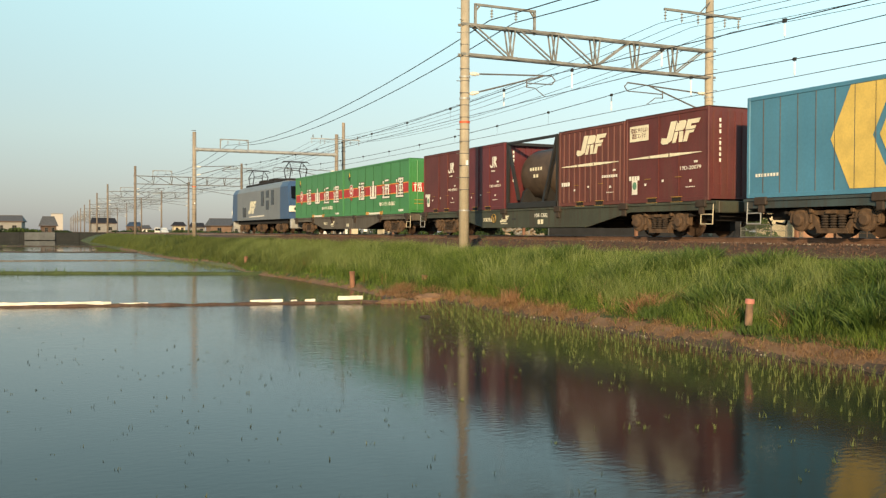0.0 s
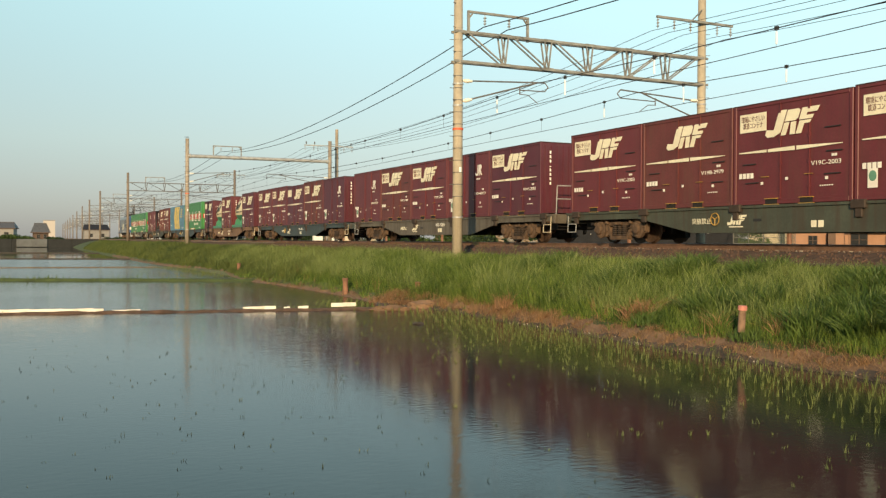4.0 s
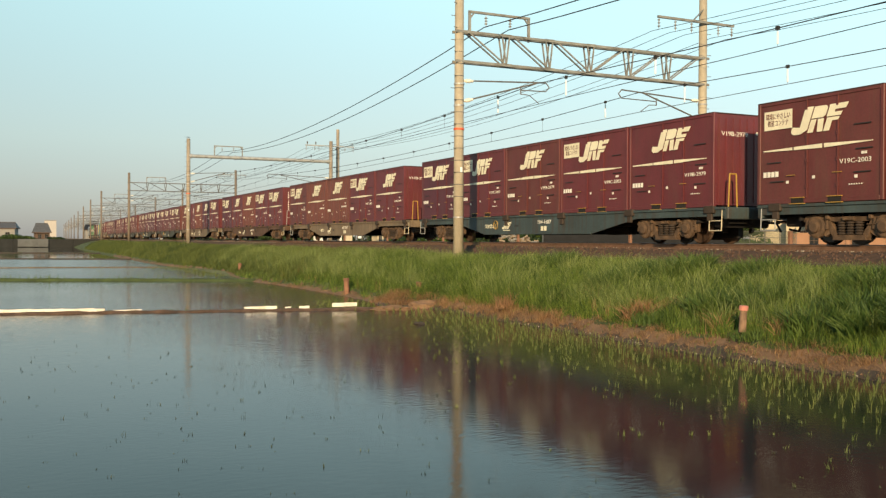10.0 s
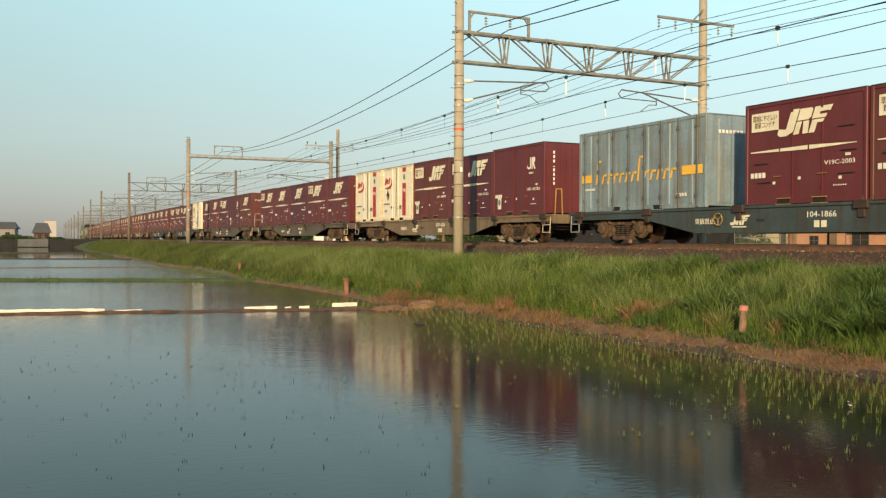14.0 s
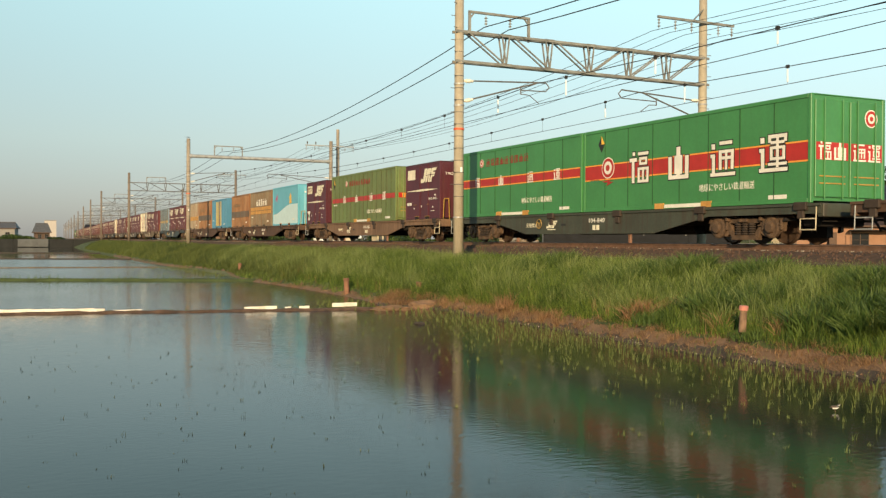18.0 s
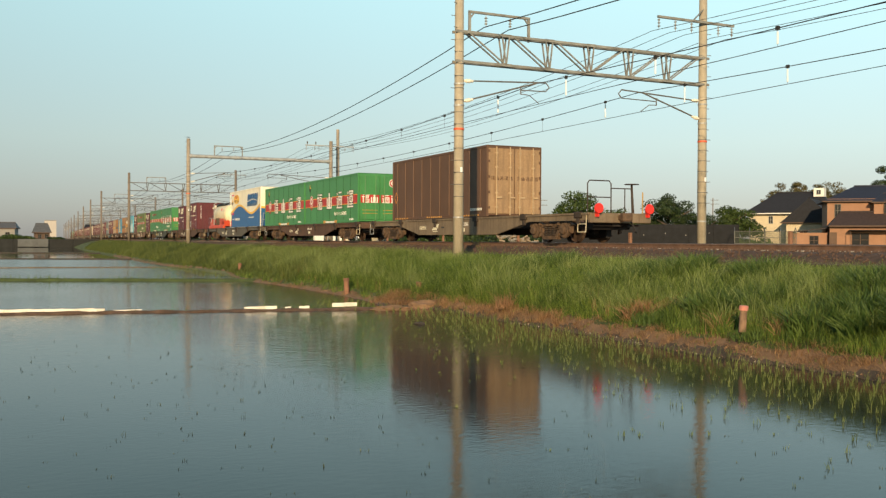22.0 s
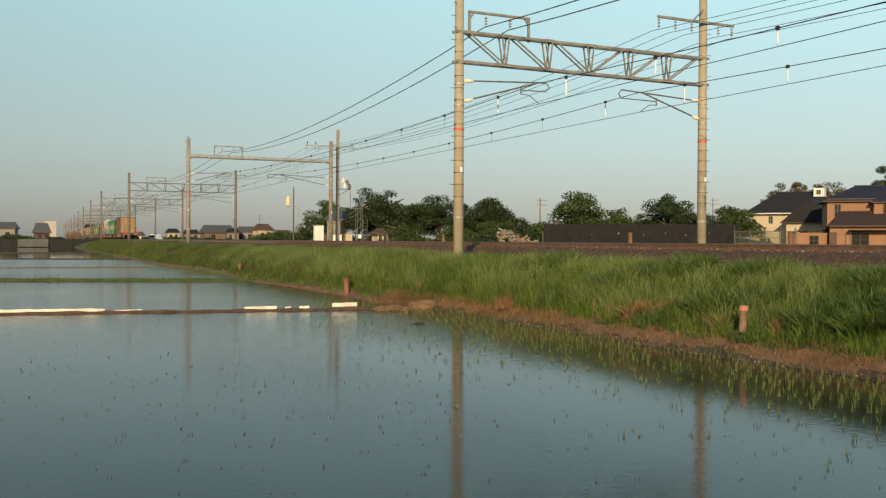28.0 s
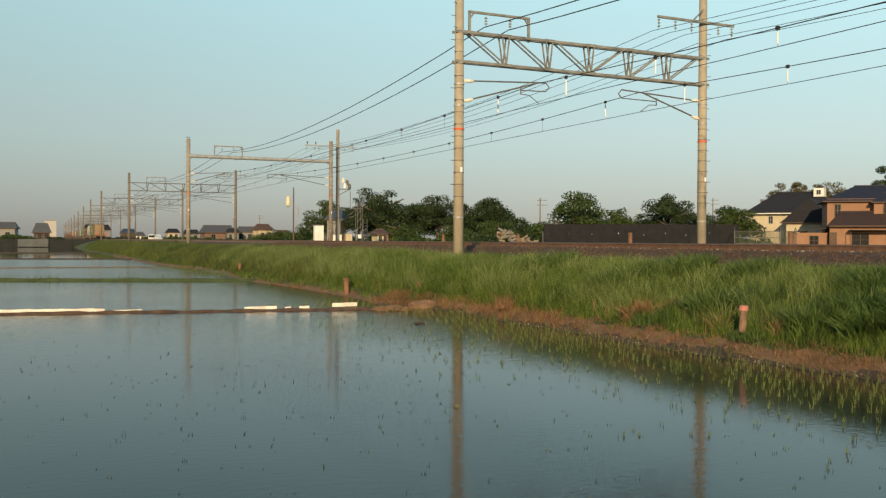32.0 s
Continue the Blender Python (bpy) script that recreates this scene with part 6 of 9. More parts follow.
# front to rear: paint, number, end rails, containers as (code, centre along the wagon from its middle); five 12 ft places at 7.52 .. -7.52
def five(s):
    return [(c, 7.52 - 3.76 * i) for i, c in enumerate(s.split())]


def two(a, b):
    return [(a, 4.72), (b, -4.72)]


CONSIST = [
    (FRAMEGREY, "", 0, two("bold", "bold")),
    (FRAMEOLIVE, "104-1302", 0, five("d d dark b a")),
    (FRAMEBLUE, "104-2557", 0, two("arrow", "bold")),
    (FRAMETAN, "107-314", 0, five("e milk a milk a")),
    (FRAMEBLUE, "104-1845", 0, five("a a e a d")),
    (FRAMEGREY, "107-1204", 1, five("d v v d v")),
    (FRAMEOLIVE, "", 0, five("v c v a d")),
    (FRAMEOLIVE, "104-1320", 0, five("c v v a e")),
    (FRAMEOLIVE, "", 1, five("v v v a v")),
    (FRAMEKHAKI, "107-1263", 0, five("b d b c v")),
    (FRAMEBROWN, "104-958", 1, five("v c b v v")),
    (FRAMEKHAKI, "107-387", 2, five("v b b v c")),
    (FRAMEBLUE, "104-1687", 2, five("v v c v c")),
    (FRAMEBLUE, "104-2604", 0, five("v v e c wb")),
    (FRAMEGREY, "106-16", 1, five("c c v d c")),
    (FRAMEGREY, "107-195", 0, five("a c c v c")),
    (FRAMEKHAKI, "107-430", 2, five("wr wq a e d")),
    (FRAMEBLUE, "104-1866", 0, [("liner", 6.3), ("v", 0.0), ("v", -3.76), ("v", -7.52)]),
    (FRAMEBROWN, "", 0, [("rust", 6.3), ("orange", 0.0), ("teal", -6.3)]),
    (FRAMEBROWN, "104-720", 2, [("orange", 6.3), ("roo", 0.0), ("sky", -6.3)]),
    (FRAMETAN, "107-203", 2, [("f", 7.6), ("olive", 0.0), ("e", -7.65)]),
    (FRAMEOLIVE, "104-840", 0, two("slim", "bold")),
    (FRAMEBROWN, "106-1081", 0, [("e", 3.76), ("a", -3.76)]),
    (FRAMEGREY, "107-1687", 1, [("round", 6.3), ("wave", -4.72)]),
    (FRAMEBROWN, "106-51", 0, two("bold", "bold")),
    (FRAMEKHAKI, "107-286", 0, [("brown", 1.95)]),
]
# small shifts of wagons along the train and of the loads on them, by place in the train
SHIFT = {2: (-0.1, 0.25), 3: (0, 0.25), 4: (0, 0.5), 5: (0.1, 0.5), 6: (0.2, 0.15), 7: (0.15, -0.2), 8: (0.45, 0.2), 9: (0.45, -0.1), 10: (0.35, 0.3), 11: (0.2, 0.5), 12: (0.2, 0.15), 13: (0.1, 0.35),
         14: (0.35, 0.25), 15: (-0.1, -0.3), 16: (0, 0.27), 17: (0, -0.15), 20: (-0.15, 0), 22: (0.2, 0.2), 23: (0.1, -0.1), 24: (0.15, 0.2)}
MOVING = []       # (thing, place along the train at 0 s)
Q0 = 19.72 + 20.4 + 9.4     # middle of the first wagon at 0 s


def build_train():
    for k, (paint, number, rails, load) in enumerate(CONSIST):
        sw, sl = SHIFT.get(k, (0, 0))
        q = Q0 - 20.4 * k + sw
        MOVING.append((build_wagon(paint, number, rails), q, RZ))
        for code, dy in load:
            MOVING.append((make(code), q + dy + sl, RZ + 1.0))
    # tail discs of the last wagon
    last = [m[0] for m in MOVING if m[0].name.startswith("flat_wagon")][-1]
    for x in (-1.0, 1.0):
        bm = B()
        lathe(bm, [(0.17, 0), (0.17, 0.02), (0.15, 0.05)], 20, Matrix.Translation((x, -9.96, 1.12)) @ pose(0, 0, 0, 90, 0, 0))
        box(bm, x - 0.03, x + 0.03, -9.95, -9.78, 0.85, 1.1)
        part("tail_disc", bm, TAILRED, last, "red round tail disc")
    bm = B()
    for x in (-1.12, -0.2):
        tube(bm, (x, -9.5, 0.95), (x, -9.5, 1.95), 0.02, None, 6)
    tube(bm, (-1.12, -9.5, 1.95), (-1.04, -9.5, 2.04), 0.02, None, 6)
    tube(bm, (-1.04, -9.5, 2.04), (-0.28, -9.5, 2.04), 0.02, None, 6)
    tube(bm, (-0.28, -9.5, 2.04), (-0.2, -9.5, 1.95), 0.02, None, 6)
    tube(bm, (-1.12, -9.5, 1.5), (-0.2, -9.5, 1.5), 0.018, None, 6)
    tube(bm, (-0.2, -9.5, 1.8), (0.6, -9.5, 1.8), 0.018, None, 6)
    tube(bm, (0.35, -9.5, 0.95), (0.35, -9.5, 1.8), 0.018, None, 6)
    part("tail_handrail", bm, LOCK, last, "thin dark platform handrail")
    bm = B()
    tube(bm, (0.72, -9.45, 0.95), (0.66, -9.45, 1.95), 0.05, 0.035, 8)
    lathe(bm, [(0.05, 0), (0.24, 0.01), (0.24, 0.035), (0.05, 0.045)], 16, Matrix.Translation((0.66, -9.45, 1.93)))
    part("brake_stand", bm, LOCK, last, "brake column with a flat hand wheel")
    bm = B()
    tube(bm, (1.08, -9.5, 0.95), (1.08, -9.5, 1.7), 0.022, None, 6)
    part("end_post", bm, YELLOW, last, "yellow end post")


def build_loco():
    L = 17.6
    e = empty("locomotive", "blue and grey electric locomotive with raised pantographs", "locomotive")
    bm = B()
    pr = [(-1.4, 1.0), (1.4, 1.0), (1.4, 3.15), (1.2, 3.5), (0.9, 3.62), (-0.9, 3.62), (-1.2, 3.5), (-1.4, 3.15)]
    poly(bm, pr, L - 4.4, Matrix(((1, 0, 0, 0), (0, 0, 1, -(L - 4.4) / 2), (0, 1, 0, 0), (0, 0, 0, 1))))
    body = part("body", bm, LOCOGREY, e)
    for s in (-1, 1):
        bm = B()
        y0, y1 = s * (L / 2 - 2.2), s * L / 2
        sec = [(-1.402, 1.0), (-1.402, 3.16), (-1.2, 3.5), (1.2, 3.5), (1.402, 3.16), (1.402, 1.0)]
        r0 = [bm.verts.new((x, y0, z)) for x, z in sec]
        r1 = [bm.verts.new((x * 0.97, y1 - s * (0.05 if z < 2.3 else 0.55 * (z - 2.2) / 1.3 + 0.05), z)) for x, z in sec]
        for i in range(6):
            bm.faces.new((r0[i], r0[(i + 1) % 6], r1[(i + 1) % 6], r1[i]))
        bm.faces.new(r1)
        bm.faces.new(list(reversed(r0)))
        bmesh.ops.recalc_face_normals(bm, faces=bm.faces)
        cab = part("cab", bm, LOCOBLUE, e, "blue driver's cab")
        bm = B()
        for x0, x1 in ((-1.2, -0.05), (0.05, 1.2)):
            vs = [bm.verts.new(c) for c in ((x0, y1 - s * 0.10 + s * 0.02, 2.35), (x1, y1 - s * 0.10 + s * 0.02, 2.35), (x1 * 0.95, y1 - s * 0.46 + s * 0.02, 3.15), (x0 * 0.95, y1 - s * 0.46 + s * 0.02, 3.15))]
            bm.faces.new(vs)
        bmesh.ops.solidify(bm, geom=bm.faces[:], thickness=0.02)
        part("windscreen", bm, GLASS, cab)
        bm = B()
        for x in (-0.95, 0.95):
            box(bm, x - 0.42, x + 0.42, y1 - s * 0.10, y1 + s * 0.015, 1.45, 1.85, 0.03)
        part("lamp_panel", bm, WHITEMARK, cab, "white lamp panel")
        bm = B()
        for x in (-0.95, 0.95):
            lathe(bm, [(0.1, 0), (0.1, 0.03)], 14, Matrix.Translation((x, y1, 1.65)) @ pose(0, 0, 0, -90 * s, 0, 0))
        part("headlight", bm, GLASS, cab)
        bm = B()
        box(bm, -1.25, 1.25, y1 - s * 0.3, y1 + s * 0.05, 0.35, 1.0, 0.04)
        part("skirt", bm, GALV, cab, "pale front skirt")
    ms = side(-1.402)
    for u0, u1, z0, z1 in ((1.3, 2.05, 2.0, 3.05), (2.75, 3.5, 2.55, 3.05), (4.2, 4.95, 2.0, 3.05), (2.75, 3.5, 1.7, 2.35), (-4.6, -3.6, 1.25, 2.0)):
        bm = B()
        poly(bm, [(u0, z0), (u1, z0), (u1, z1), (u0, z1)], 0.02, ms)
        part("side_window", bm, GLASS, body)
    slanted_mark(e, ms @ Matrix.Translation((-1.6, 1.95, 0)), 0.95, CREAMMARK)
    bm = B()
    poly(bm, [(-2.4, 1.2), (2.2, 1.24), (2.2, 1.34), (-2.4, 1.28)], 0.006, ms)
    part("stripe", bm, WHITEMARK, e, "white pointed stripe")
    bm = B()
    box(bm, -0.85, 0.85, -6.0, 6.0, 3.62, 3.8, 0.05)
    for y in (-1.5, 1.5):
        box(bm, -0.7, 0.7, y - 0.8, y + 0.8, 3.8, 4.0, 0.05)
    part("roof_gear", bm, UNDER, e)
    for y in (-5.4, 5.4):
        # contact strip with turned-down horns, then the folding arms under it
        bm = B()
        tube(bm, (-0.85, y, 4.98), (0.85, y, 4.98), 0.045, None, 6)
        tube(bm, (-0.85, y, 4.98), (-1.0, y, 4.85), 0.025, None, 6)
        tube(bm, (0.85, y, 4.98), (1.0, y, 4.85), 0.025, None, 6)
        panto = part("pantograph", bm, WIRE, e, "raised diamond pantograph")
        for x, d in ((-0.55, -1), (-0.55, 1), (0.55, -1), (0.55, 1)):
            bm = B()
            tube(bm, (x, y + d * 0.5, 3.8), (x, y + d * 0.95, 4.45), 0.035, None, 6)
            tube(bm, (x, y + d * 0.95, 4.45), (x * 0.8, y + d * 0.05, 4.95), 0.03, None, 6)
            part("arm", bm, WIRE, panto)
        for d, z in ((-1, 3.8), (-1, 4.45), (1, 3.8), (1, 4.45)):
            bm = B()
            yy = y + d * (0.95 if z > 4 else 0.5)
            tube(bm, (-0.6, yy, z), (0.6, yy, z), 0.02, None, 6)
            part("cross_bar", bm, WIRE, panto)
    bm = B()
    box(bm, -1.1, 1.1, -7.5, 7.5, 0.7, 1.0)
    part("underframe", bm, UNDER, e)
    for y in (-5.6, 0.0, 5.6):
        add_bogie(e, y)
    MOVING.append((e, Q0 + 10.2 + 0.25 + L / 2, RZ))


build_train()
build_loco()


# ---- paddies: earth dykes, boards, seedlings ----
DYKE = Vector((0.926, -0.377, 0)).normalized()
FIRST, FIRST_WAY = Vector((-46.0, 35.65, 0)), Vector((0.979, -0.201, 0)).normalized()     # the dyke nearest the camera


def dyke(name, start, length, width, height, material, label, rough=0.05, way=DYKE, step=0.5):
    """Low earth ridge between two paddies, uneven along its length."""
    bm = B()
    n = int(length / step)
    side_v = Vector((-way.y, way.x, 0))
    prof = [(-width, -0.2), (-width * 0.8, 0.0), (-width * 0.45, height * 0.85), (0, height), (width * 0.45, height * 0.85), (width * 0.8, 0.0), (width, -0.2)]
    rows = []
    for i in range(n + 1):
        c = Vector(start) + way * (length * i / n)
        w = noise.noise((c.x * 0.8, c.y * 0.8, 3)) * rough
        rows.append([bm.verts.new(c + side_v * (u + w) + Vector((0, 0, z + noise.noise((c.x * 2, u * 3 + c.y, 5)) * rough * 0.6))) for u, z in prof])
    for p, q in zip(rows, rows[1:]):
        for k in range(len(prof) - 1):
            bm.faces.new((p[k], q[k], q[k + 1], p[k + 1]))
    bmesh.ops.recalc_face_normals(bm, faces=bm.faces)
    return tagged(part(name, bm, material), label, "dyke", kind="structure")


def build_dykes():
    dyke("dyke_1", FIRST, 57.6, 0.24, 0.055, DYKESOIL, "low clumpy earth dyke between two flooded paddies", 0.07, FIRST_WAY, 0.14)
    dyke("dyke_2", (-56.0, 69.9, 0), 74.0, 0.45, 0.12, TURF, "grassy earth dyke between paddies")
    dyke("dyke_5", (-32.0, 71.3, 0), 43.0, 0.3, 0.07, RIDGESOIL, "low bare earth ridge across a far paddy", 0.06, Vector((0.989, -0.150, 0)).normalized())
    dyke("dyke_3", (-62.0, 120.5, 0), 82.0, 0.4, 0.10, MUD, "grassy far dyke between paddies")
    dyke("dyke_4", (-62.0, 160.0, 0), 84.0, 0.4, 0.10, MUD, "narrow far dyke between paddies")
    # plastic edging boards along the first dyke
    sv = Vector((-FIRST_WAY.y, FIRST_WAY.x, 0))
    for a, b, low, high in ((33.0, 39.0, 0.03, 0.115), (39.05, 45.0, 0.03, 0.115), (45.04, 49.83, 0.03, 0.115), (50.04, 50.74, 0.02, 0.075), (53.36, 53.58, 0.03, 0.11), (53.585, 54.22, 0.03, 0.12), (54.44, 54.6, 0.03, 0.10), (54.82, 55.1, 0.03, 0.115), (55.72, 56.4, 0.085, 0.19)):
        bm = B()
        p, q = FIRST + FIRST_WAY * a + sv * 0.05, FIRST + FIRST_WAY * b + sv * 0.05
        mid = (low + high) / 2
        n = max(2, int((b - a) * 4))
        for i in range(n):
            u, v = p + (q - p) * (i / n), p + (q - p) * ((i + 1) / n)
            bar(bm, u + Vector((0, 0, mid + 0.008 * (i % 2))), v + Vector((0, 0, mid + 0.008 * (i % 3))), 0.02, high - low)
        tagged(part("edging_board", bm, WHITEBOARD), "white plastic edging board pushed into a muddy dyke", "edging board", "boards along the dyke")


WHITEBOARD = mat("weathered_white_plastic", (0.80, 0.74, 0.64), 0.55, var=0.12, scale=4, dirty=0.5, dirt=(0.35, 0.24, 0.16))
RIDGESOIL = mat("pale_dry_earth", (0.17, 0.13, 0.085), 0.95, var=0.35, scale=3, bump=0.8, bscale=16)
DYKESOIL = mat("dry_dyke_earth", (0.105, 0.06, 0.037), 0.95, var=0.45, scale=5, bump=0.9, bscale=16)
build_dykes()


def blades(name, roots, heights, widths, lean, material, seg=2, seed=1, curl=0.5):
    """Many bent tapering blades as one mesh."""
    rng = np.random.default_rng(seed)
    n = len(roots)
    ang = rng.uniform(0, 2 * math.pi, n)
    bend = rng.uniform(0.15, curl, n)
    wd = np.stack([np.cos(ang), np.sin(ang), np.zeros(n)], 1)
    to = rng.uniform(0, 2 * math.pi, n)
    tv = np.stack([np.cos(to), np.sin(to), np.zeros(n)], 1) * bend[:, None] + np.array(lean)
    h = heights[:, None]
    up = np.array([0, 0, 1.0])
    mid = roots + up * h * 0.55 + tv * h * 0.22
    tip = roots + up * h * 0.97 + tv * h * 0.75
    w = widths[:, None] * wd
    verts = np.empty((n, 5, 3))
    verts[:, 0], verts[:, 1] = roots - w, roots + w
    verts[:, 2], verts[:, 3] = mid + w * 0.75, mid - w * 0.75
    verts[:, 4] = tip
    idx = np.arange(n)[:, None] * 5
    quads = idx + np.array([[0, 1, 2, 3]])
    tris = idx + np.array([[3, 2, 4]])
    me = bpy.data.meshes.new(name)
    me.vertices.add(n * 5)
    me.vertices.foreach_set("co", verts.reshape(-1))
    loops = np.concatenate([quads.reshape(-1), tris.reshape(-1)])
    me.loops.add(len(loops))
    me.loops.foreach_set("vertex_index", loops.astype(np.int32))
    me.polygons.add(2 * n)
    starts = np.concatenate([np.arange(n) * 4, n * 4 + np.arange(n) * 3])
    me.polygons.foreach_set("loop_start", starts.astype(np.int32))
    me.update(calc_edges=True)
    me.validate()
    me.materials.append(material)
    return part(name, me, None)


def off_np(y):
    return np.where(y < STRAIGHT, BEND * y * y / 2, BEND * STRAIGHT ** 2 / 2 + BEND * STRAIGHT * (y - STRAIGHT))


SLOPE_X = [9.9, 10.35, 10.7, 10.95, 11.15, 11.6, 12.2, 13.0, 14.0, 14.8, 15.6, 16.2]
SLOPE_Z = [-0.3, -0.06, 0.04, 0.15, 0.24, 0.34, 0.5, 0.76, 1.08, 1.28, 1.32, 1.3]


def patchy(x, y, s, seed):
    """Smooth random field made of a few waves."""
    rng = np.random.default_rng(seed)
    v = np.zeros_like(x)
    for k in range(6):
        a, p, f = rng.uniform(0, 6.28), rng.uniform(0, 6.28), s * rng.uniform(0.5, 2.0)
        v += np.sin((x * np.cos(a) + y * np.sin(a)) * f + p)
    return v / 6


def foot_np(x, y):
    d = np.interp(y, FOOT_Y, FOOT_D)
    return np.where(x < 12.7, 12.7 - (12.7 - x) * (1 - d / 2.15), x)


def bank_grass(name, y0, y1, per_m2, hmin, hmax, wmin, wmax, seed, x0=11.1, x1=15.75, material=None, label="tall green grass on the railway bank", fade=1.0, tuft=26, spread=0.10, lean=(0.2, 0.1), curl=0.7):
    """Tussocks of blades that spread from shared roots; tussocks differ in height and lean."""
    rng = np.random.default_rng(seed)
    m = int((y1 - y0) * (x1 - x0) * per_m2 / tuft)
    cx, cy = rng.uniform(x0, x1, m), rng.uniform(y0, y1, m)
    clump = patchy(cx, cy, 2.2, seed + 5)
    keep = rng.uniform(-0.9, 0.7, m) < clump + 0.35
    cx, cy, clump = cx[keep], cy[keep], clump[keep]
    m = len(cx)
    big = patchy(cx, cy, 0.8, seed + 9)
    th = rng.uniform(0.62, 1.18, m) * (1 + 0.35 * big + 0.45 * clump)
    ta, tb = rng.uniform(0, 6.28, m), rng.uniform(0, 0.2, m)
    which = rng.integers(0, m, m * tuft)
    n = len(which)
    a, r = rng.uniform(0, 6.28, n), np.abs(rng.normal(0, spread, n))
    x, y = cx[which] + np.cos(a) * r, cy[which] + np.sin(a) * r
    z = np.interp(x, SLOPE_X, SLOPE_Z) - 0.03
    h = rng.uniform(hmin, hmax, n) * th[which]
    h *= np.interp(x, [11.0, 11.5, 12.2, 13.2, 14.2, 14.8, 15.5], [0.45, 0.85, 1.08, 1.05, 0.9, 0.7, 0.4]) ** fade
    h *= np.interp(y, [7, 12, 22], [0.60, 0.72, 1.0])
    roots = np.stack([foot_np(x, y) + off_np(y), y, z], 1)
    way = np.stack([lean[0] + np.cos(a) * 0.33 + np.cos(ta[which]) * tb[which], lean[1] + np.sin(a) * 0.33 + np.sin(ta[which]) * tb[which], np.zeros(n)], 1)
    ob = blades(name, roots, h, rng.uniform(wmin, wmax, n), way, material or GRASS, seed=seed, curl=curl)
    return tagged(ob, label, "grass", kind="stuff")


bank_grass("bank_grass", 7, 38, 1500, 0.20, 0.48, 0.0026, 0.0058, 11, 11.2, tuft=34, spread=0.10, lean=(0.05, 0.02), curl=0.95)
bank_grass("drooping_grass", 7, 40, 220, 0.26, 0.52, 0.0032, 0.0068, 26, 11.5, 15.0, None, "drooping green grass in thick clumps on the bank", 1.0, 46, 0.13, (0.1, 0.03), 1.7)
bank_grass("feathery_heads", 8, 45, 110, 0.44, 0.70, 0.004, 0.009, 27, 11.8, 14.6, PALEGRASS, "pale feathery grass heads above the bank", 1.0, 16, 0.14, (0.12, 0.04), 0.9)
bank_grass("bank_grass", 38, 75, 460, 0.30, 0.58, 0.006, 0.011, 12, 10.9, material=GRASS_FAR, tuft=20, spread=0.13)
bank_grass("bank_grass", 75, 170, 190, 0.36, 0.66, 0.012, 0.024, 13, material=GRASS_FAR, tuft=10, spread=0.2)
bank_grass("bank_grass", -14, 7, 120, 0.4, 0.7, 0.01, 0.02, 14)
bank_grass("seed_stalks", 7, 60, 20, 0.5, 0.78, 0.003, 0.005, 17, 11.8, 14.4, None, "taller thin stalks above the bank grass", 1.0, 6, 0.1)
bank_grass("pale_grass", 10, 60, 560, 0.30, 0.60, 0.0022, 0.0050, 20, 11.7, 14.8, PALEGRASS, "pale feathery grass in patches on the bank", 1.0, 44, 0.12, (0.06, 0.02), 0.8)
bank_grass("shoulder_weeds", 8, 70, 40, 0.08, 0.22, 0.004, 0.008, 23, 15.2, 16.4, None, "short weeds at the edge of the ballast", 0.0, 14, 0.08)
bank_grass("foot_grass", 27, 48, 480, 0.08, 0.22, 0.004, 0.008, 28, 10.75, 11.8, None, "green grass down to the water beyond the first dyke", 0.0, 16, 0.1)
bank_grass("short_grass", 7, 80, 420, 0.06, 0.2, 0.003, 0.006, 18, 11.0, 11.8, None, "short green grass where the bank meets dry earth", 0.0, 12, 0.08)
bank_grass("dry_grass", 7, 27, 1500, 0.08, 0.24, 0.0022, 0.0046, 15, 10.62, 11.38, DRYGRASS, "dry straw-coloured grass at the foot of the bank", 0.0, 34, 0.10, (0.25, 0.1), 2.2)
bank_grass("dry_grass", 27, 44, 300, 0.05, 0.13, 0.003, 0.006, 29, 10.55, 10.85, DRYGRASS, "dry grass fringe along the water", 0.0, 20, 0.10, (0.1, 0.1), 2.0)
bank_grass("green_sprigs", 7, 42, 60, 0.08, 0.2, 0.003, 0.006, 19, 10.65, 11.15, None, "green sprigs in the dry foot of the bank", 0.0, 6, 0.05)
bank_grass("dry_grass", 7, 40, 16, 0.30, 0.5, 0.004, 0.007, 16, 11.1, 12.6, DRYGRASS, "dry stalks among the green grass", 0.3, 6)


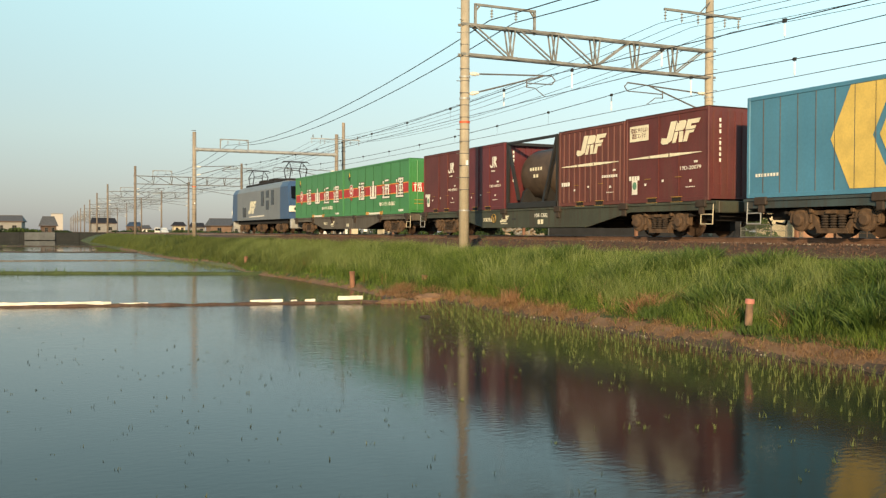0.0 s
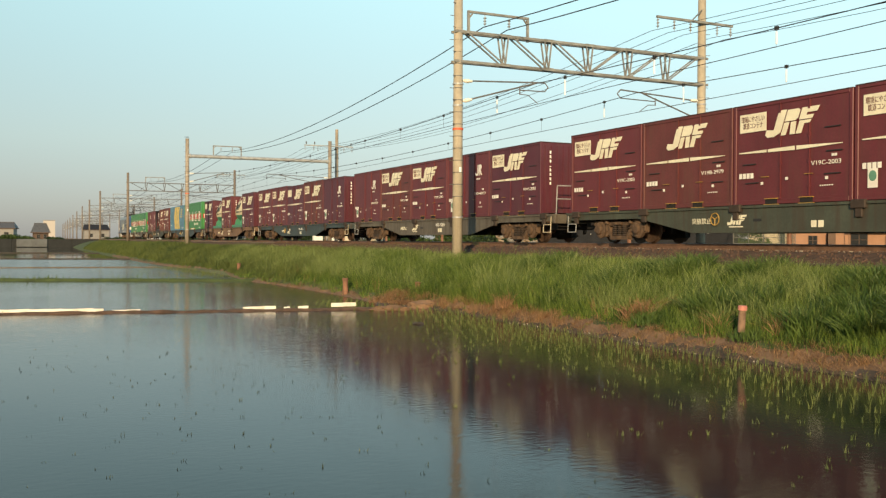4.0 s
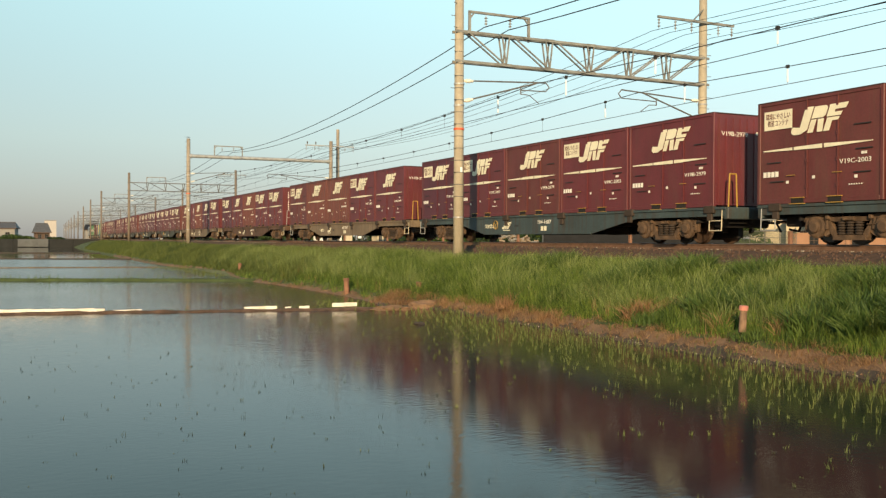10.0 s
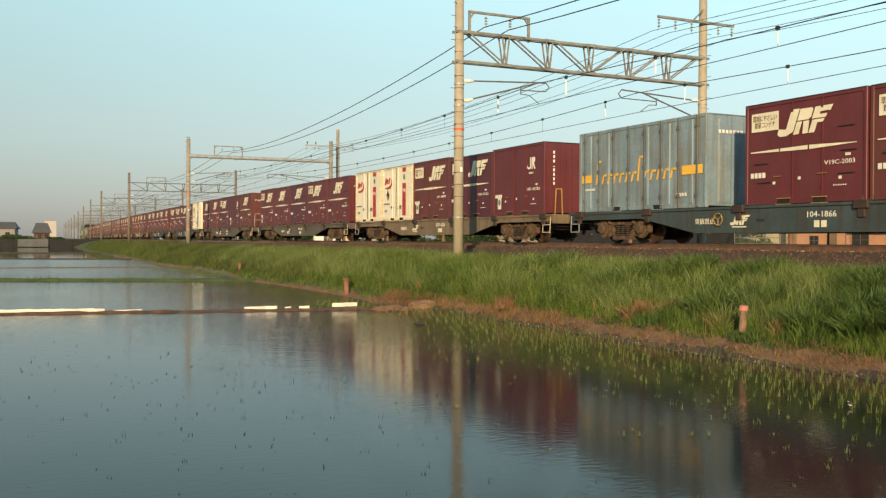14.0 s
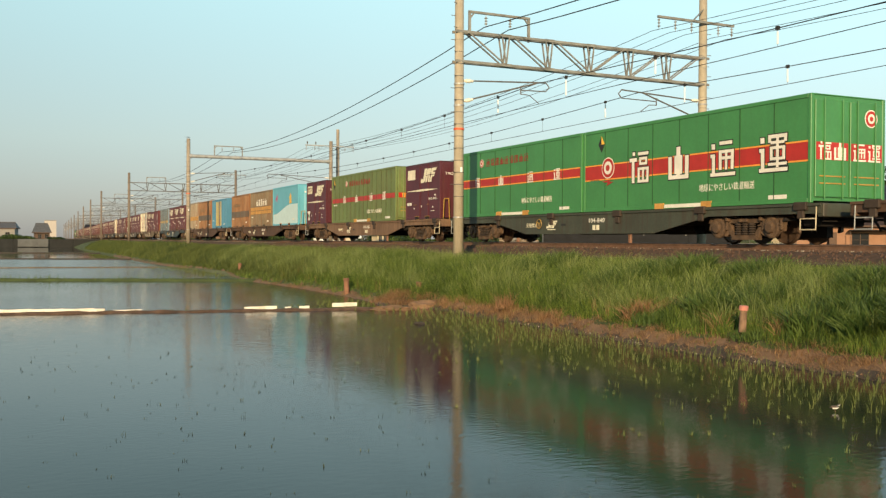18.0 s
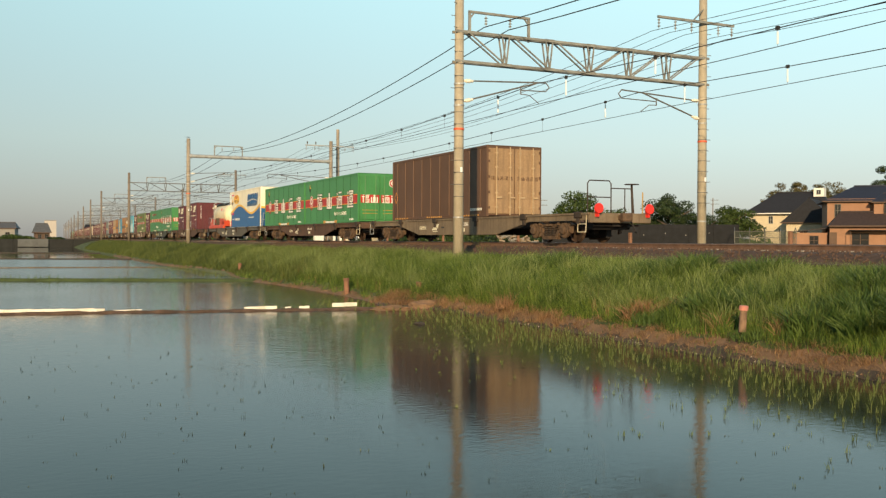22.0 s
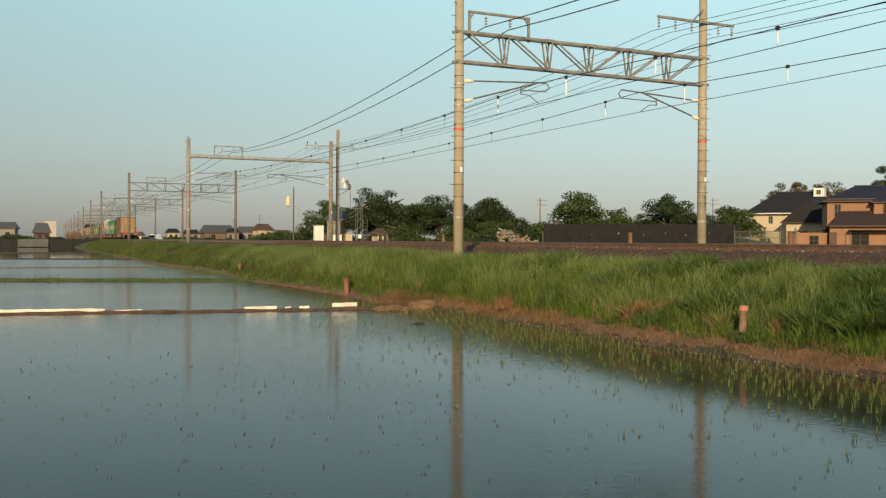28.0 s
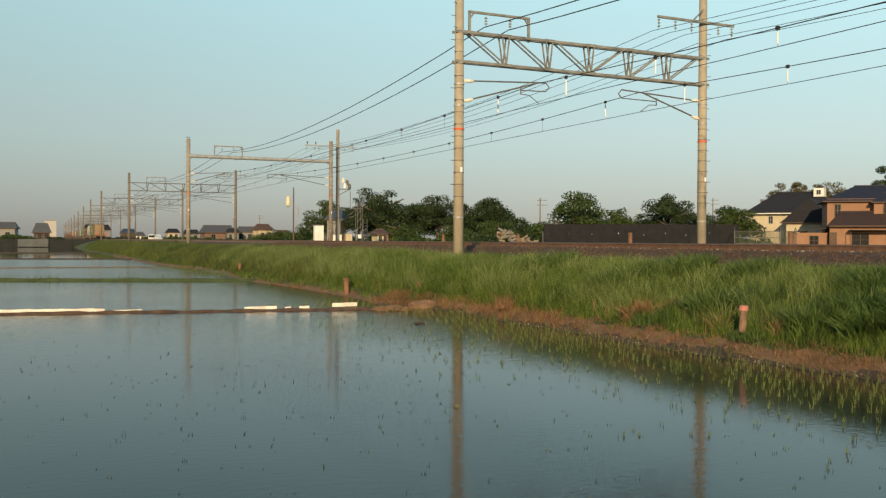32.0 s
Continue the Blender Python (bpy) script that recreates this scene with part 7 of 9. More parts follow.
def build_gravel():
    """Small dark stones, a few of them pale, washed out along the water's edge."""
    rng = random.Random(77)
    for pale in (False, True):
        verts, faces = [], []
        for k in range(90 if pale else 2600):
            y = rng.uniform(7.5, 25)
            x = foot(rng.uniform(10.42, 10.72), y) + off(y)
            zz = float(np.interp(x - off(y) + 10.55 - foot(10.55, y), SLOPE_X, SLOPE_Z)) + 0.015
            r = rng.uniform(0.012, 0.032)
            n0 = len(verts)
            a = rng.uniform(0, 6.28)
            for i in range(5):
                verts.append((x + r * math.cos(a + i * 1.257) * rng.uniform(0.7, 1.2), y + r * math.sin(a + i * 1.257) * rng.uniform(0.7, 1.2), zz - 0.02))
            verts += [(x + r * 0.35, y, zz + r * rng.uniform(0.35, 0.8)), (x - r * 0.35, y + r * 0.2, zz + r * rng.uniform(0.35, 0.8))]
            faces += [(n0, n0 + 1, n0 + 5), (n0 + 1, n0 + 2, n0 + 6, n0 + 5), (n0 + 2, n0 + 3, n0 + 6), (n0 + 3, n0 + 4, n0 + 6), (n0 + 4, n0, n0 + 5, n0 + 6)]
        me = bpy.data.meshes.new("gravel")
        me.from_pydata(verts, [], faces)
        me.materials.append(PALESTONE if pale else MUD)
        tagged(part("gravel", me, None), "scattered pale pebbles at the water's edge" if pale else "dark wet gravel along the water's edge", "gravel", kind="stuff")


PALESTONE = mat("pale_pebble", (0.42, 0.37, 0.3), 0.8, var=0.2, scale=9)
build_gravel()


def tuft_patch(name, spots, count, h, w, material, seed, label, curl=1.0, out=0.5):
    """Single plants with their own look among the grass."""
    rng = np.random.default_rng(seed)
    for k, (px, py, rad) in enumerate(spots):
        n = int(count * (rad / 0.4) ** 2)
        a, r = rng.uniform(0, 6.28, n), rad * np.sqrt(rng.uniform(0, 1, n))
        x, y = px + np.cos(a) * r, py + np.sin(a) * r
        z = np.interp(x, SLOPE_X, SLOPE_Z) - 0.02
        roots = np.stack([x + off_np(y), y, z], 1)
        way = np.stack([np.cos(a), np.sin(a), np.zeros(n)], 1) * out
        tagged(blades(name, roots, rng.uniform(0.5, 1.1, n) * h, rng.uniform(0.6, 1.3, n) * w, way, material, seed=seed + k, curl=curl), label, "plant", kind="stuff")


tuft_patch("broad_weeds", [(12.5, 10.2, 0.6), (13.2, 9.6, 0.7), (12.9, 10.9, 0.4), (14.2, 17.0, 0.8), (14.4, 14.6, 0.5), (14.0, 11.4, 0.6), (13.6, 8.9, 0.6), (12.6, 9.4, 0.5), (12.8, 12.9, 0.45), (13.4, 18.0, 0.7), (12.4, 13.9, 0.4), (14.2, 22.5, 0.7), (13.2, 26.0, 0.5), (12.2, 11.2, 0.4)], 420, 0.46, 0.016, WEED, 61, "dark broad-leaved weeds in the bank grass", 1.3)
tuft_patch("dead_tussock", [(11.9, 15.36, 0.34), (11.45, 20.1, 0.22), (11.75, 12.9, 0.12), (11.85, 11.6, 0.12)], 420, 0.42, 0.0055, DEADTUFT, 71, "dead straw-brown grass tussock at the bank foot", 3.2, 0.15)
tuft_patch("low_weeds", [(11.45, 12.05, 0.16), (11.5, 11.85, 0.2), (11.75, 14.7, 0.35), (11.8, 15.0, 0.3)], 420, 0.2, 0.007, WEED, 81, "low green weeds at the bank foot", 1.5)


def seedlings(name, area, spacing, hfun, wide, seed, per=4, keep=None, material=None, label="rows of young green rice standing in the paddy water"):
    """Hills of young rice in planted rows; keep gives the share of hills that stand at a distance from the bank's edge."""
    rng = np.random.default_rng(seed)
    x0, x1, y0, y1 = area
    sv = np.array([-DYKE.y, DYKE.x])
    dv = np.array([DYKE.x, DYKE.y])
    a = np.arange(-40, 40, spacing[0])
    b = np.arange(-20, 70, spacing[1])
    A, Bb = np.meshgrid(a, b)
    P = A.reshape(-1, 1) * dv + Bb.reshape(-1, 1) * sv + np.array([4.0, 15.0])
    P += rng.normal(0, 0.016, P.shape)
    x, y = P[:, 0], P[:, 1]
    d = foot_np(np.full_like(y, 10.5), y) - (x - off_np(y))
    ok = (x > x0) & (d > 0) & (y > y0) & (y < y1)
    if keep:
        ok &= rng.uniform(0, 1, len(x)) < np.interp(d, *keep) * (1 + 0.5 * patchy(x, y, 0.7, seed + 2)) * np.where(d > 1.6, np.interp(y, [13, 19], [1.0, 0.3]), 1.0)
    for line, gap in ((26.2 - 0.205 * x, 0.35), (47.1 - 0.407 * x, 0.6)):
        ok &= np.abs(y - line) > gap
    x, y, d = x[ok], y[ok], d[ok]
    h = hfun(x, y, d, rng)
    x, y, h = np.repeat(x, per), np.repeat(y, per), np.repeat(h, per)
    roots = np.stack([x + rng.normal(0, 0.014, len(x)), y + rng.normal(0, 0.014, len(x)), np.full(len(x), -0.02)], 1)
    ob = blades(name, roots, h * rng.uniform(0.7, 1.15, len(x)), rng.uniform(0.6, 1.2, len(x)) * wide, (0.05, 0.05, 0), material or RICE, seed=seed, curl=0.6)
    return tagged(ob, label, "rice", kind="stuff")


def near_h(x, y, d, rng):
    return np.interp(d, [0, 1.5, 3.0, 5.0, 8.0], [0.18, 0.17, 0.115, 0.075, 0.055]) * (1 + 0.3 * patchy(x, y, 0.9, 3)) * rng.uniform(0.6, 1.2, len(x))


def low_h(x, y, d, rng):
    return 0.032 + 0.03 * rng.uniform(0, 1, len(x))


# rice again, darkened in colour to stand as silhouettes against bright water
RICE_DARK = leafy("silhouette_rice_seedling", (0.018, 0.026, 0.012), (0.085, 0.10, 0.04), 0.5, 0.8, 0.2)
seedlings("rice_seedlings", (-9, 14, 5.0, 27.5), (0.17, 0.28), near_h, 0.0044, 21, 5, ([0, 1.5, 2.3, 3.4, 5.0, 7.0], [0.95, 0.9, 0.6, 0.24, 0.06, 0.0]))
seedlings("drowned_seedlings", (-9, 14, 5.0, 24.0), (0.17, 0.28), low_h, 0.0042, 25, 3, ([0, 2.5, 4.0, 8.0, 14.0, 20.0], [0.0, 0.1, 0.30, 0.20, 0.06, 0.02]), RICE_DARK, "small sparse rice seedlings coloured dark as silhouettes on open water")
seedlings("rice_seedlings", (-14, 16, 47.6, 66.0), (0.24, 0.33), near_h, 0.008, 24, 3, ([0, 4, 7, 9], [0.9, 0.7, 0.15, 0.0]))
seedlings("rice_seedlings", (-14, 15, 24.0, 46.5), (0.24, 0.33), low_h, 0.005, 22, 3, ([0, 2, 6, 30], [0.9, 0.5, 0.1, 0.05]))


def scatter_grass(name, start, length, width, z, count, h, w, seed, label, way=DYKE):
    rng = np.random.default_rng(seed)
    u, v = rng.uniform(0, length, count), rng.normal(0, width, count)
    c = patchy(u, v, 1.2, seed) + 0.4 > rng.uniform(-0.3, 0.5, count)
    u, v = u[c], v[c]
    roots = np.array(start) + u[:, None] * np.array(way) + v[:, None] * np.array((-way.y, way.x, 0)) + np.array([0, 0, z])
    return tagged(blades(name, roots, rng.uniform(0.5, 1.2, len(u)) * h, rng.uniform(0.6, 1.2, len(u)) * w, (0.1, 0.05, 0), WEED, seed=seed), label, "grass", kind="stuff")


scatter_grass("dyke_grass", FIRST, 57, 0.10, 0.03, 700, 0.09, 0.006, 31, "thin grass sprouting on a muddy dyke", FIRST_WAY)
scatter_grass("dyke_grass", (-56.0, 69.9, 0), 74, 0.22, 0.05, 3200, 0.24, 0.010, 32, "grass tufts along an earth dyke")
scatter_grass("dyke_grass", (-62.0, 120.5, 0), 82, 0.22, 0.04, 1200, 0.12, 0.03, 33, "grass tufts along a far dyke")
scatter_grass("dyke_grass", (-62.0, 160.0, 0), 84, 0.22, 0.04, 900, 0.12, 0.04, 34, "grass tufts along a far dyke")


def stake(x, y, z, h, r, material, label, tilt=4):
    bm = B()
    lathe(bm, [(r * 0.95, -0.15), (r, 0.0), (r, h * 0.82), (r * 1.12, h * 0.84), (r * 1.12, h), (r * 0.75, h + 0.01)], 14, Matrix.Translation((x + off(y), y, z)) @ pose(0, 0, 0, tilt, tilt / 2, 0))
    tagged(part("marker_stake", bm, material, smooth=False), label, "stake", "stakes along the bank")


POSTWOOD = mat("weathered_post", (0.22, 0.135, 0.085), 0.9, var=0.3, scale=8, bump=0.4)
TERRACOTTA = mat("terracotta", (0.52, 0.20, 0.15), 0.8, var=0.2, scale=9, bump=0.3)
RUSTYPOST = mat("rusty_steel", (0.22, 0.105, 0.06), 0.8, var=0.3, scale=6, bump=0.4)
e = empty("marker_post", "short weathered post with a pink-red cap in the bank grass", "post", "stakes along the bank")
e.matrix_basis = pose(11.55 + off(12.1), 12.1, 0.54, 3, 1, 0)
bm = B()
lathe(bm, [(0.062, -0.15), (0.062, 0.0), (0.058, 0.22), (0.05, 0.225)], 14)
part("shaft", bm, POSTWOOD, e, "dull brown shaft")
bm = B()
lathe(bm, [(0.072, 0.22), (0.078, 0.225), (0.078, 0.285), (0.068, 0.30), (0.03, 0.302)], 14)
part("cap", bm, TERRACOTTA, e, "pink-red cap")
stake(11.1, 30.5, 0.16, 0.44, 0.09, RUSTYPOST, "short rusty stake at the paddy edge", -3)
stake(11.7, 48.7, 0.42, 0.25, 0.09, RUSTYPOST, "short rusty stake in the grass", 2)
stake(11.7, 25.8, 0.46, 0.20, 0.09, RUSTYPOST, "short rusty stake in the grass", 5)
bm = B()
bmesh.ops.create_icosphere(bm, subdivisions=2, radius=0.14)
for v in bm.verts:
    v.co *= 1 + 0.35 * noise.noise(v.co * 9)
    v.co.z *= 0.3
bmesh.ops.translate(bm, vec=(9.0, 19.6, 0.005), verts=bm.verts)
tagged(part("mud_clod", bm, MUD), "dark clod of mud in shallow water", "clod")


# clods and straw along the bank foot
rng = np.random.default_rng(41)
n = 1500
ys = rng.uniform(7, 45, n)
xs = rng.normal(10.95, 0.22, n)
zs = np.interp(xs, SLOPE_X, SLOPE_Z)
ok = xs > 10.45
ys, xs, zs = ys[ok], xs[ok], zs[ok]
n = len(xs)
octa = np.array([(1, 0, 0), (-1, 0, 0), (0, 1, 0), (0, -1, 0), (0, 0, 1), (0, 0, -1)], float)
face = np.array([(0, 2, 4), (2, 1, 4), (1, 3, 4), (3, 0, 4), (2, 0, 5), (1, 2, 5), (3, 1, 5), (0, 3, 5)])
v = octa[None] * rng.uniform(0.5, 1.4, (n, 6, 1)) * rng.uniform(0.008, 0.034, n)[:, None, None] * np.array([1, 1, 0.6])
v = v + np.stack([foot_np(xs, ys) + off_np(ys), ys, zs + 0.01], 1)[:, None, :]
f = face[None] + (np.arange(n) * 6)[:, None, None]
me = bpy.data.meshes.new("earth_clods")
me.from_pydata(v.reshape(-1, 3).tolist(), [], f.reshape(-1, 3).tolist())
me.materials.append(SOIL)
tagged(part("earth_clods", me, None), "dry reddish clods of earth at the bank foot", "clods", kind="stuff")


# low mounds of dry earth where the dyke meets the bank
def mound(x, y, length, width, height, turn, seed):
    bm = B()
    bmesh.ops.create_icosphere(bm, subdivisions=4, radius=1.0)
    for v in bm.verts:
        k = 1 + 0.3 * noise.noise(v.co * 2.2 + Vector((seed, 0, 0))) + 0.12 * noise.noise(v.co * 7)
        v.co = Vector((v.co.x * length * k, v.co.y * width * k, v.co.z * height * k))
    bmesh.ops.transform(bm, matrix=pose(x, y, 0.0, 0, 0, turn), verts=bm.verts)
    tagged(part("earth_mound", bm, SOIL), "low mound of dry reddish earth at the water's edge", "mound", "mounds at the dyke's end")


mound(10.05, 23.75, 0.55, 0.22, 0.13, -15, 1.0)
mound(11.35, 24.2, 0.60, 0.28, 0.20, -10, 5.0)


# concrete cable trough at the foot of the ballast
def build_trough():
    bm = B()
    strip(bm, [(15.62, 1.22), (15.62, 1.40), (15.64, 1.42), (15.98, 1.42), (16.0, 1.40), (16.0, 1.2)], -30, 240, 1.0)
    e = part("cable_trough", bm, TROUGH)
    tagged(e, "low weathered concrete cable trough at the ballast foot", "cable trough", kind="structure")
    bm = B()
    box(bm, -0.185, 0.185, -0.49, 0.49, 0.0, 0.045, 0.008)
    me = bpy.data.meshes.new("lid")
    bm.to_mesh(me)
    bm.free()
    me.materials.append(TROUGH)
    for k in range(60):
        part("lid", me, None, e).matrix_basis = along(15.81, 8.0 + k, 1.418)


TROUGH = mat("dark_trough_concrete", (0.07, 0.052, 0.04), 0.95, var=0.3, scale=3, bump=0.3, rnd=0.12)
build_trough()


# ---- beyond the line: trees, houses, fences ----
GZ = 1.05


def spot(bearing, dist, z=GZ):
    """A place by compass bearing from the line's direction at the eye, and distance."""
    a = radians(bearing)
    return Vector((dist * math.sin(a), dist * math.cos(a), z))


BARK = mat("bark", (0.12, 0.085, 0.06), 0.9, var=0.3, scale=5, bump=0.6)
LEAF_DARK = leafy("dark_leaves", (0.014, 0.026, 0.008), (0.046, 0.07, 0.019), 0.6, 0.5, 0.2)
LEAF_MID = leafy("green_leaves", (0.026, 0.045, 0.011), (0.082, 0.12, 0.026), 0.6, 0.5, 0.25)
LEAF_DRY = leafy("thin_brownish_leaves", (0.08, 0.075, 0.03), (0.17, 0.14, 0.06), 0.7, 0.5, 0.3)


def leaves(blobs, count, size, seed):
    """Small leaf clumps over and inside a set of round masses."""
    rng = np.random.default_rng(seed)
    b = np.array(blobs)
    wts = b[:, 3] ** 2
    which = rng.choice(len(b), count, p=wts / wts.sum())
    d = rng.normal(0, 1, (count, 3))
    d /= np.linalg.norm(d, axis=1)[:, None]
    r = rng.uniform(0.35, 1.08, count) ** 0.6
    c = b[which, :3] + d * (b[which, 3] * r)[:, None] * np.array([1, 1, 0.52])
    nrm = d + rng.normal(0, 0.5, (count, 3))
    nrm /= np.linalg.norm(nrm, axis=1)[:, None]
    t = np.cross(nrm, rng.normal(0, 1, (count, 3)))
    t /= np.linalg.norm(t, axis=1)[:, None] + 1e-9
    s = np.cross(nrm, t)
    sz = (rng.uniform(0.5, 1.3, count) * size)[:, None]
    v = np.empty((count, 6, 3))
    for k in range(6):
        a = k * math.pi / 3
        rad = (1.0, 0.55, 0.9, 0.6, 1.0, 0.5)[k]
        v[:, k] = c + (t * math.cos(a) + s * math.sin(a)) * sz * rad + nrm * sz * (0.15 if k % 2 else -0.1)
    me = bpy.data.meshes.new("crown")
    me.vertices.add(count * 6)
    me.vertices.foreach_set("co", v.reshape(-1))
    me.loops.add(count * 6)
    me.loops.foreach_set("vertex_index", np.arange(count * 6, dtype=np.int32))
    me.polygons.add(count)
    me.polygons.foreach_set("loop_start", (np.arange(count) * 6).astype(np.int32))
    me.update(calc_edges=True)
    return me


def tree(bearing, dist, height, width, leaf, seed, label="dense dark green tree behind the railway", flat=1.0, count=3000, trunk_h=0.3, name="tree"):
    height, width = height * 1.13, width * 1.45
    rng = random.Random(seed)
    base = spot(bearing, dist)
    e = empty(name, label, "tree", "trees behind the line")
    e.location = base
    th = height * trunk_h
    bm = B()
    tube(bm, (0, 0, -0.3), (0.1, 0, th), width * 0.05, width * 0.035, 9)
    tube(bm, (0.1, 0, th), (0.0, 0.1, height * 0.75), width * 0.035, width * 0.01, 7)
    for k in range(6):
        a, z = rng.uniform(0, 6.28), rng.uniform(th * 0.9, height * 0.6)
        tube(bm, (0.05, 0, z), (math.cos(a) * width * 0.25, math.sin(a) * width * 0.25, z + height * 0.15), width * 0.022, width * 0.006, 6)
    part("trunk", bm, BARK, e)
    blobs = []
    n = 30
    for k in range(n):
        a, q = rng.uniform(0, 6.28), math.sqrt(rng.uniform(0, 1))
        r = width * rng.uniform(0.10, 0.21)
        zt = height - r * 0.8 - (height - th) * 0.55 * q * q * rng.uniform(0.5, 1.3)
        zz = th * 0.6 + (zt - th * 0.6) * rng.uniform(0.35, 1.0)
        if k < 4:
            zz, q = zt, q * 0.5
        blobs.append((math.cos(a) * q * width * 0.42, math.sin(a) * q * width * 0.42, max(zz, r * 0.5), r))
    me = leaves(blobs, int(count * 3.3), 0.0055 * width + 0.075, seed)
    me.materials.append(leaf)
    part("crown", me, None, e)
    return e


for i, (b, d, h, w, leaf, n) in enumerate([
        (19.0, 165, 8.0, 7.5, LEAF_MID, 2600), (22.4, 150, 9.2, 9.0, LEAF_DARK, 3600), (20.9, 158, 8.0, 6.5, LEAF_DARK, 2400), (24.2, 150, 6.6, 6.0, LEAF_DARK, 2000),
        (25.7, 145, 8.2, 6.8, LEAF_DARK, 2600), (27.4, 142, 6.4, 6.0, LEAF_DARK, 2000), (28.6, 138, 7.1, 7.5, LEAF_DARK, 3000), (30.2, 138, 4.6, 6.5, LEAF_DARK, 2600),
        (29.4, 120, 3.6, 6.0, LEAF_MID, 1800), (26.8, 125, 3.2, 5.5, LEAF_MID, 1600), (34.0, 120, 7.2, 8.0, LEAF_MID, 3600), (36.6, 124, 5.0, 6.0, LEAF_MID, 2200),
        (39.8, 122, 6.8, 6.2, LEAF_DARK, 2600), (38.2, 128, 4.6, 4.5, LEAF_MID, 1500), (43.1, 132, 5.7, 5.4, LEAF_MID, 2400), (41.6, 130, 4.6, 5.5, LEAF_DARK, 1800),
        (51.7, 150, 12.4, 5.4, LEAF_DARK, 4200), (16.0, 175, 3.0, 6.0, LEAF_MID, 1500), (17.4, 170, 3.4, 5.0, LEAF_MID, 1200), (23.4, 135, 3.6, 6.0, LEAF_MID, 1600)]):
    tree(b, d, h, w, leaf, 100 + i, count=int(n * 1.3), trunk_h=0.14 if h > 5 else 0.08)
for i, (b, h, w) in enumerate([(45.6, 10.0, 3.4), (46.75, 10.3, 2.6), (48.6, 10.3, 4.2), (47.7, 9.6, 2.8)]):
    tree(b, 175, h * 1.03, w * 1.25, LEAF_DRY, 140 + i, "tall thin tree with sparse brownish leaves behind a roof", count=2000, trunk_h=0.6)

WALL_ORANGE = mat("salmon_render", (0.31, 0.165, 0.10), 0.85, var=0.1, scale=1, bump=0.2)
WALL_CREAM = mat("cream_render", (0.56, 0.47, 0.33), 0.85, var=0.08, scale=1, bump=0.2)
WALL_GREY = mat("grey_render", (0.24, 0.225, 0.21), 0.85, var=0.12, scale=1)
WALL_BEIGE = mat("beige_boards", (0.50, 0.40, 0.26), 0.85, var=0.12, scale=1)
WALL_BROWN = mat("brown_boards", (0.115, 0.07, 0.048), 0.85, var=0.15, scale=1)
WALL_WHITE = mat("white_render", (0.75, 0.72, 0.66), 0.8, var=0.08, scale=1)
ROOF_DARK = mat("dark_roof_tiles", (0.016, 0.016, 0.021), 0.85, var=0.25, scale=4, bump=0.5, bscale=12)
ROOF_BROWN = mat("brown_roof_tiles", (0.10, 0.055, 0.04), 0.7, var=0.25, scale=4, bump=0.5, bscale=12)
# dark tiles with their blue sheen put into the base colour
ROOF_NAVY = mat("blue_sheen_roof_tiles", (0.017, 0.019, 0.034), 0.7, var=0.25, scale=4, bump=0.5, bscale=12)
ROOF_UMBER = mat("umber_roof_tiles", (0.036, 0.022, 0.02), 0.75, var=0.25, scale=4, bump=0.5, bscale=12)
WALL_TAN = mat("tan_render", (0.20, 0.125, 0.085), 0.85, var=0.15, scale=1)
ROOF_BLUE = mat("blue_roof_sheet", (0.05, 0.075, 0.115), 0.6, var=0.15, scale=3)
ROOF_GREY = mat("grey_roof_tiles", (0.085, 0.085, 0.09), 0.65, var=0.25, scale=4, bump=0.5, bscale=12)
NET = mat("black_shade_net", (0.012, 0.012, 0.014), 0.95, var=0.3, scale=1.5, bump=0.3)
NETGREY = mat("grey_netting", (0.075, 0.085, 0.06), 0.9, var=0.3, scale=1.5)


def block(parent, x0, x1, y0, y1, h, wall, z0=0.0, name="wall"):
    """One storey block: four thick walls and a floor slab."""
    t = 0.18
    for a in ((x0, x1, y0, y0 + t), (x0, x1, y1 - t, y1), (x0, x0 + t, y0 + t, y1 - t), (x1 - t, x1, y0 + t, y1 - t)):
        bm = B()
        box(bm, a[0], a[1], a[2], a[3], z0, z0 + h)
        part(name, bm, wall, parent)


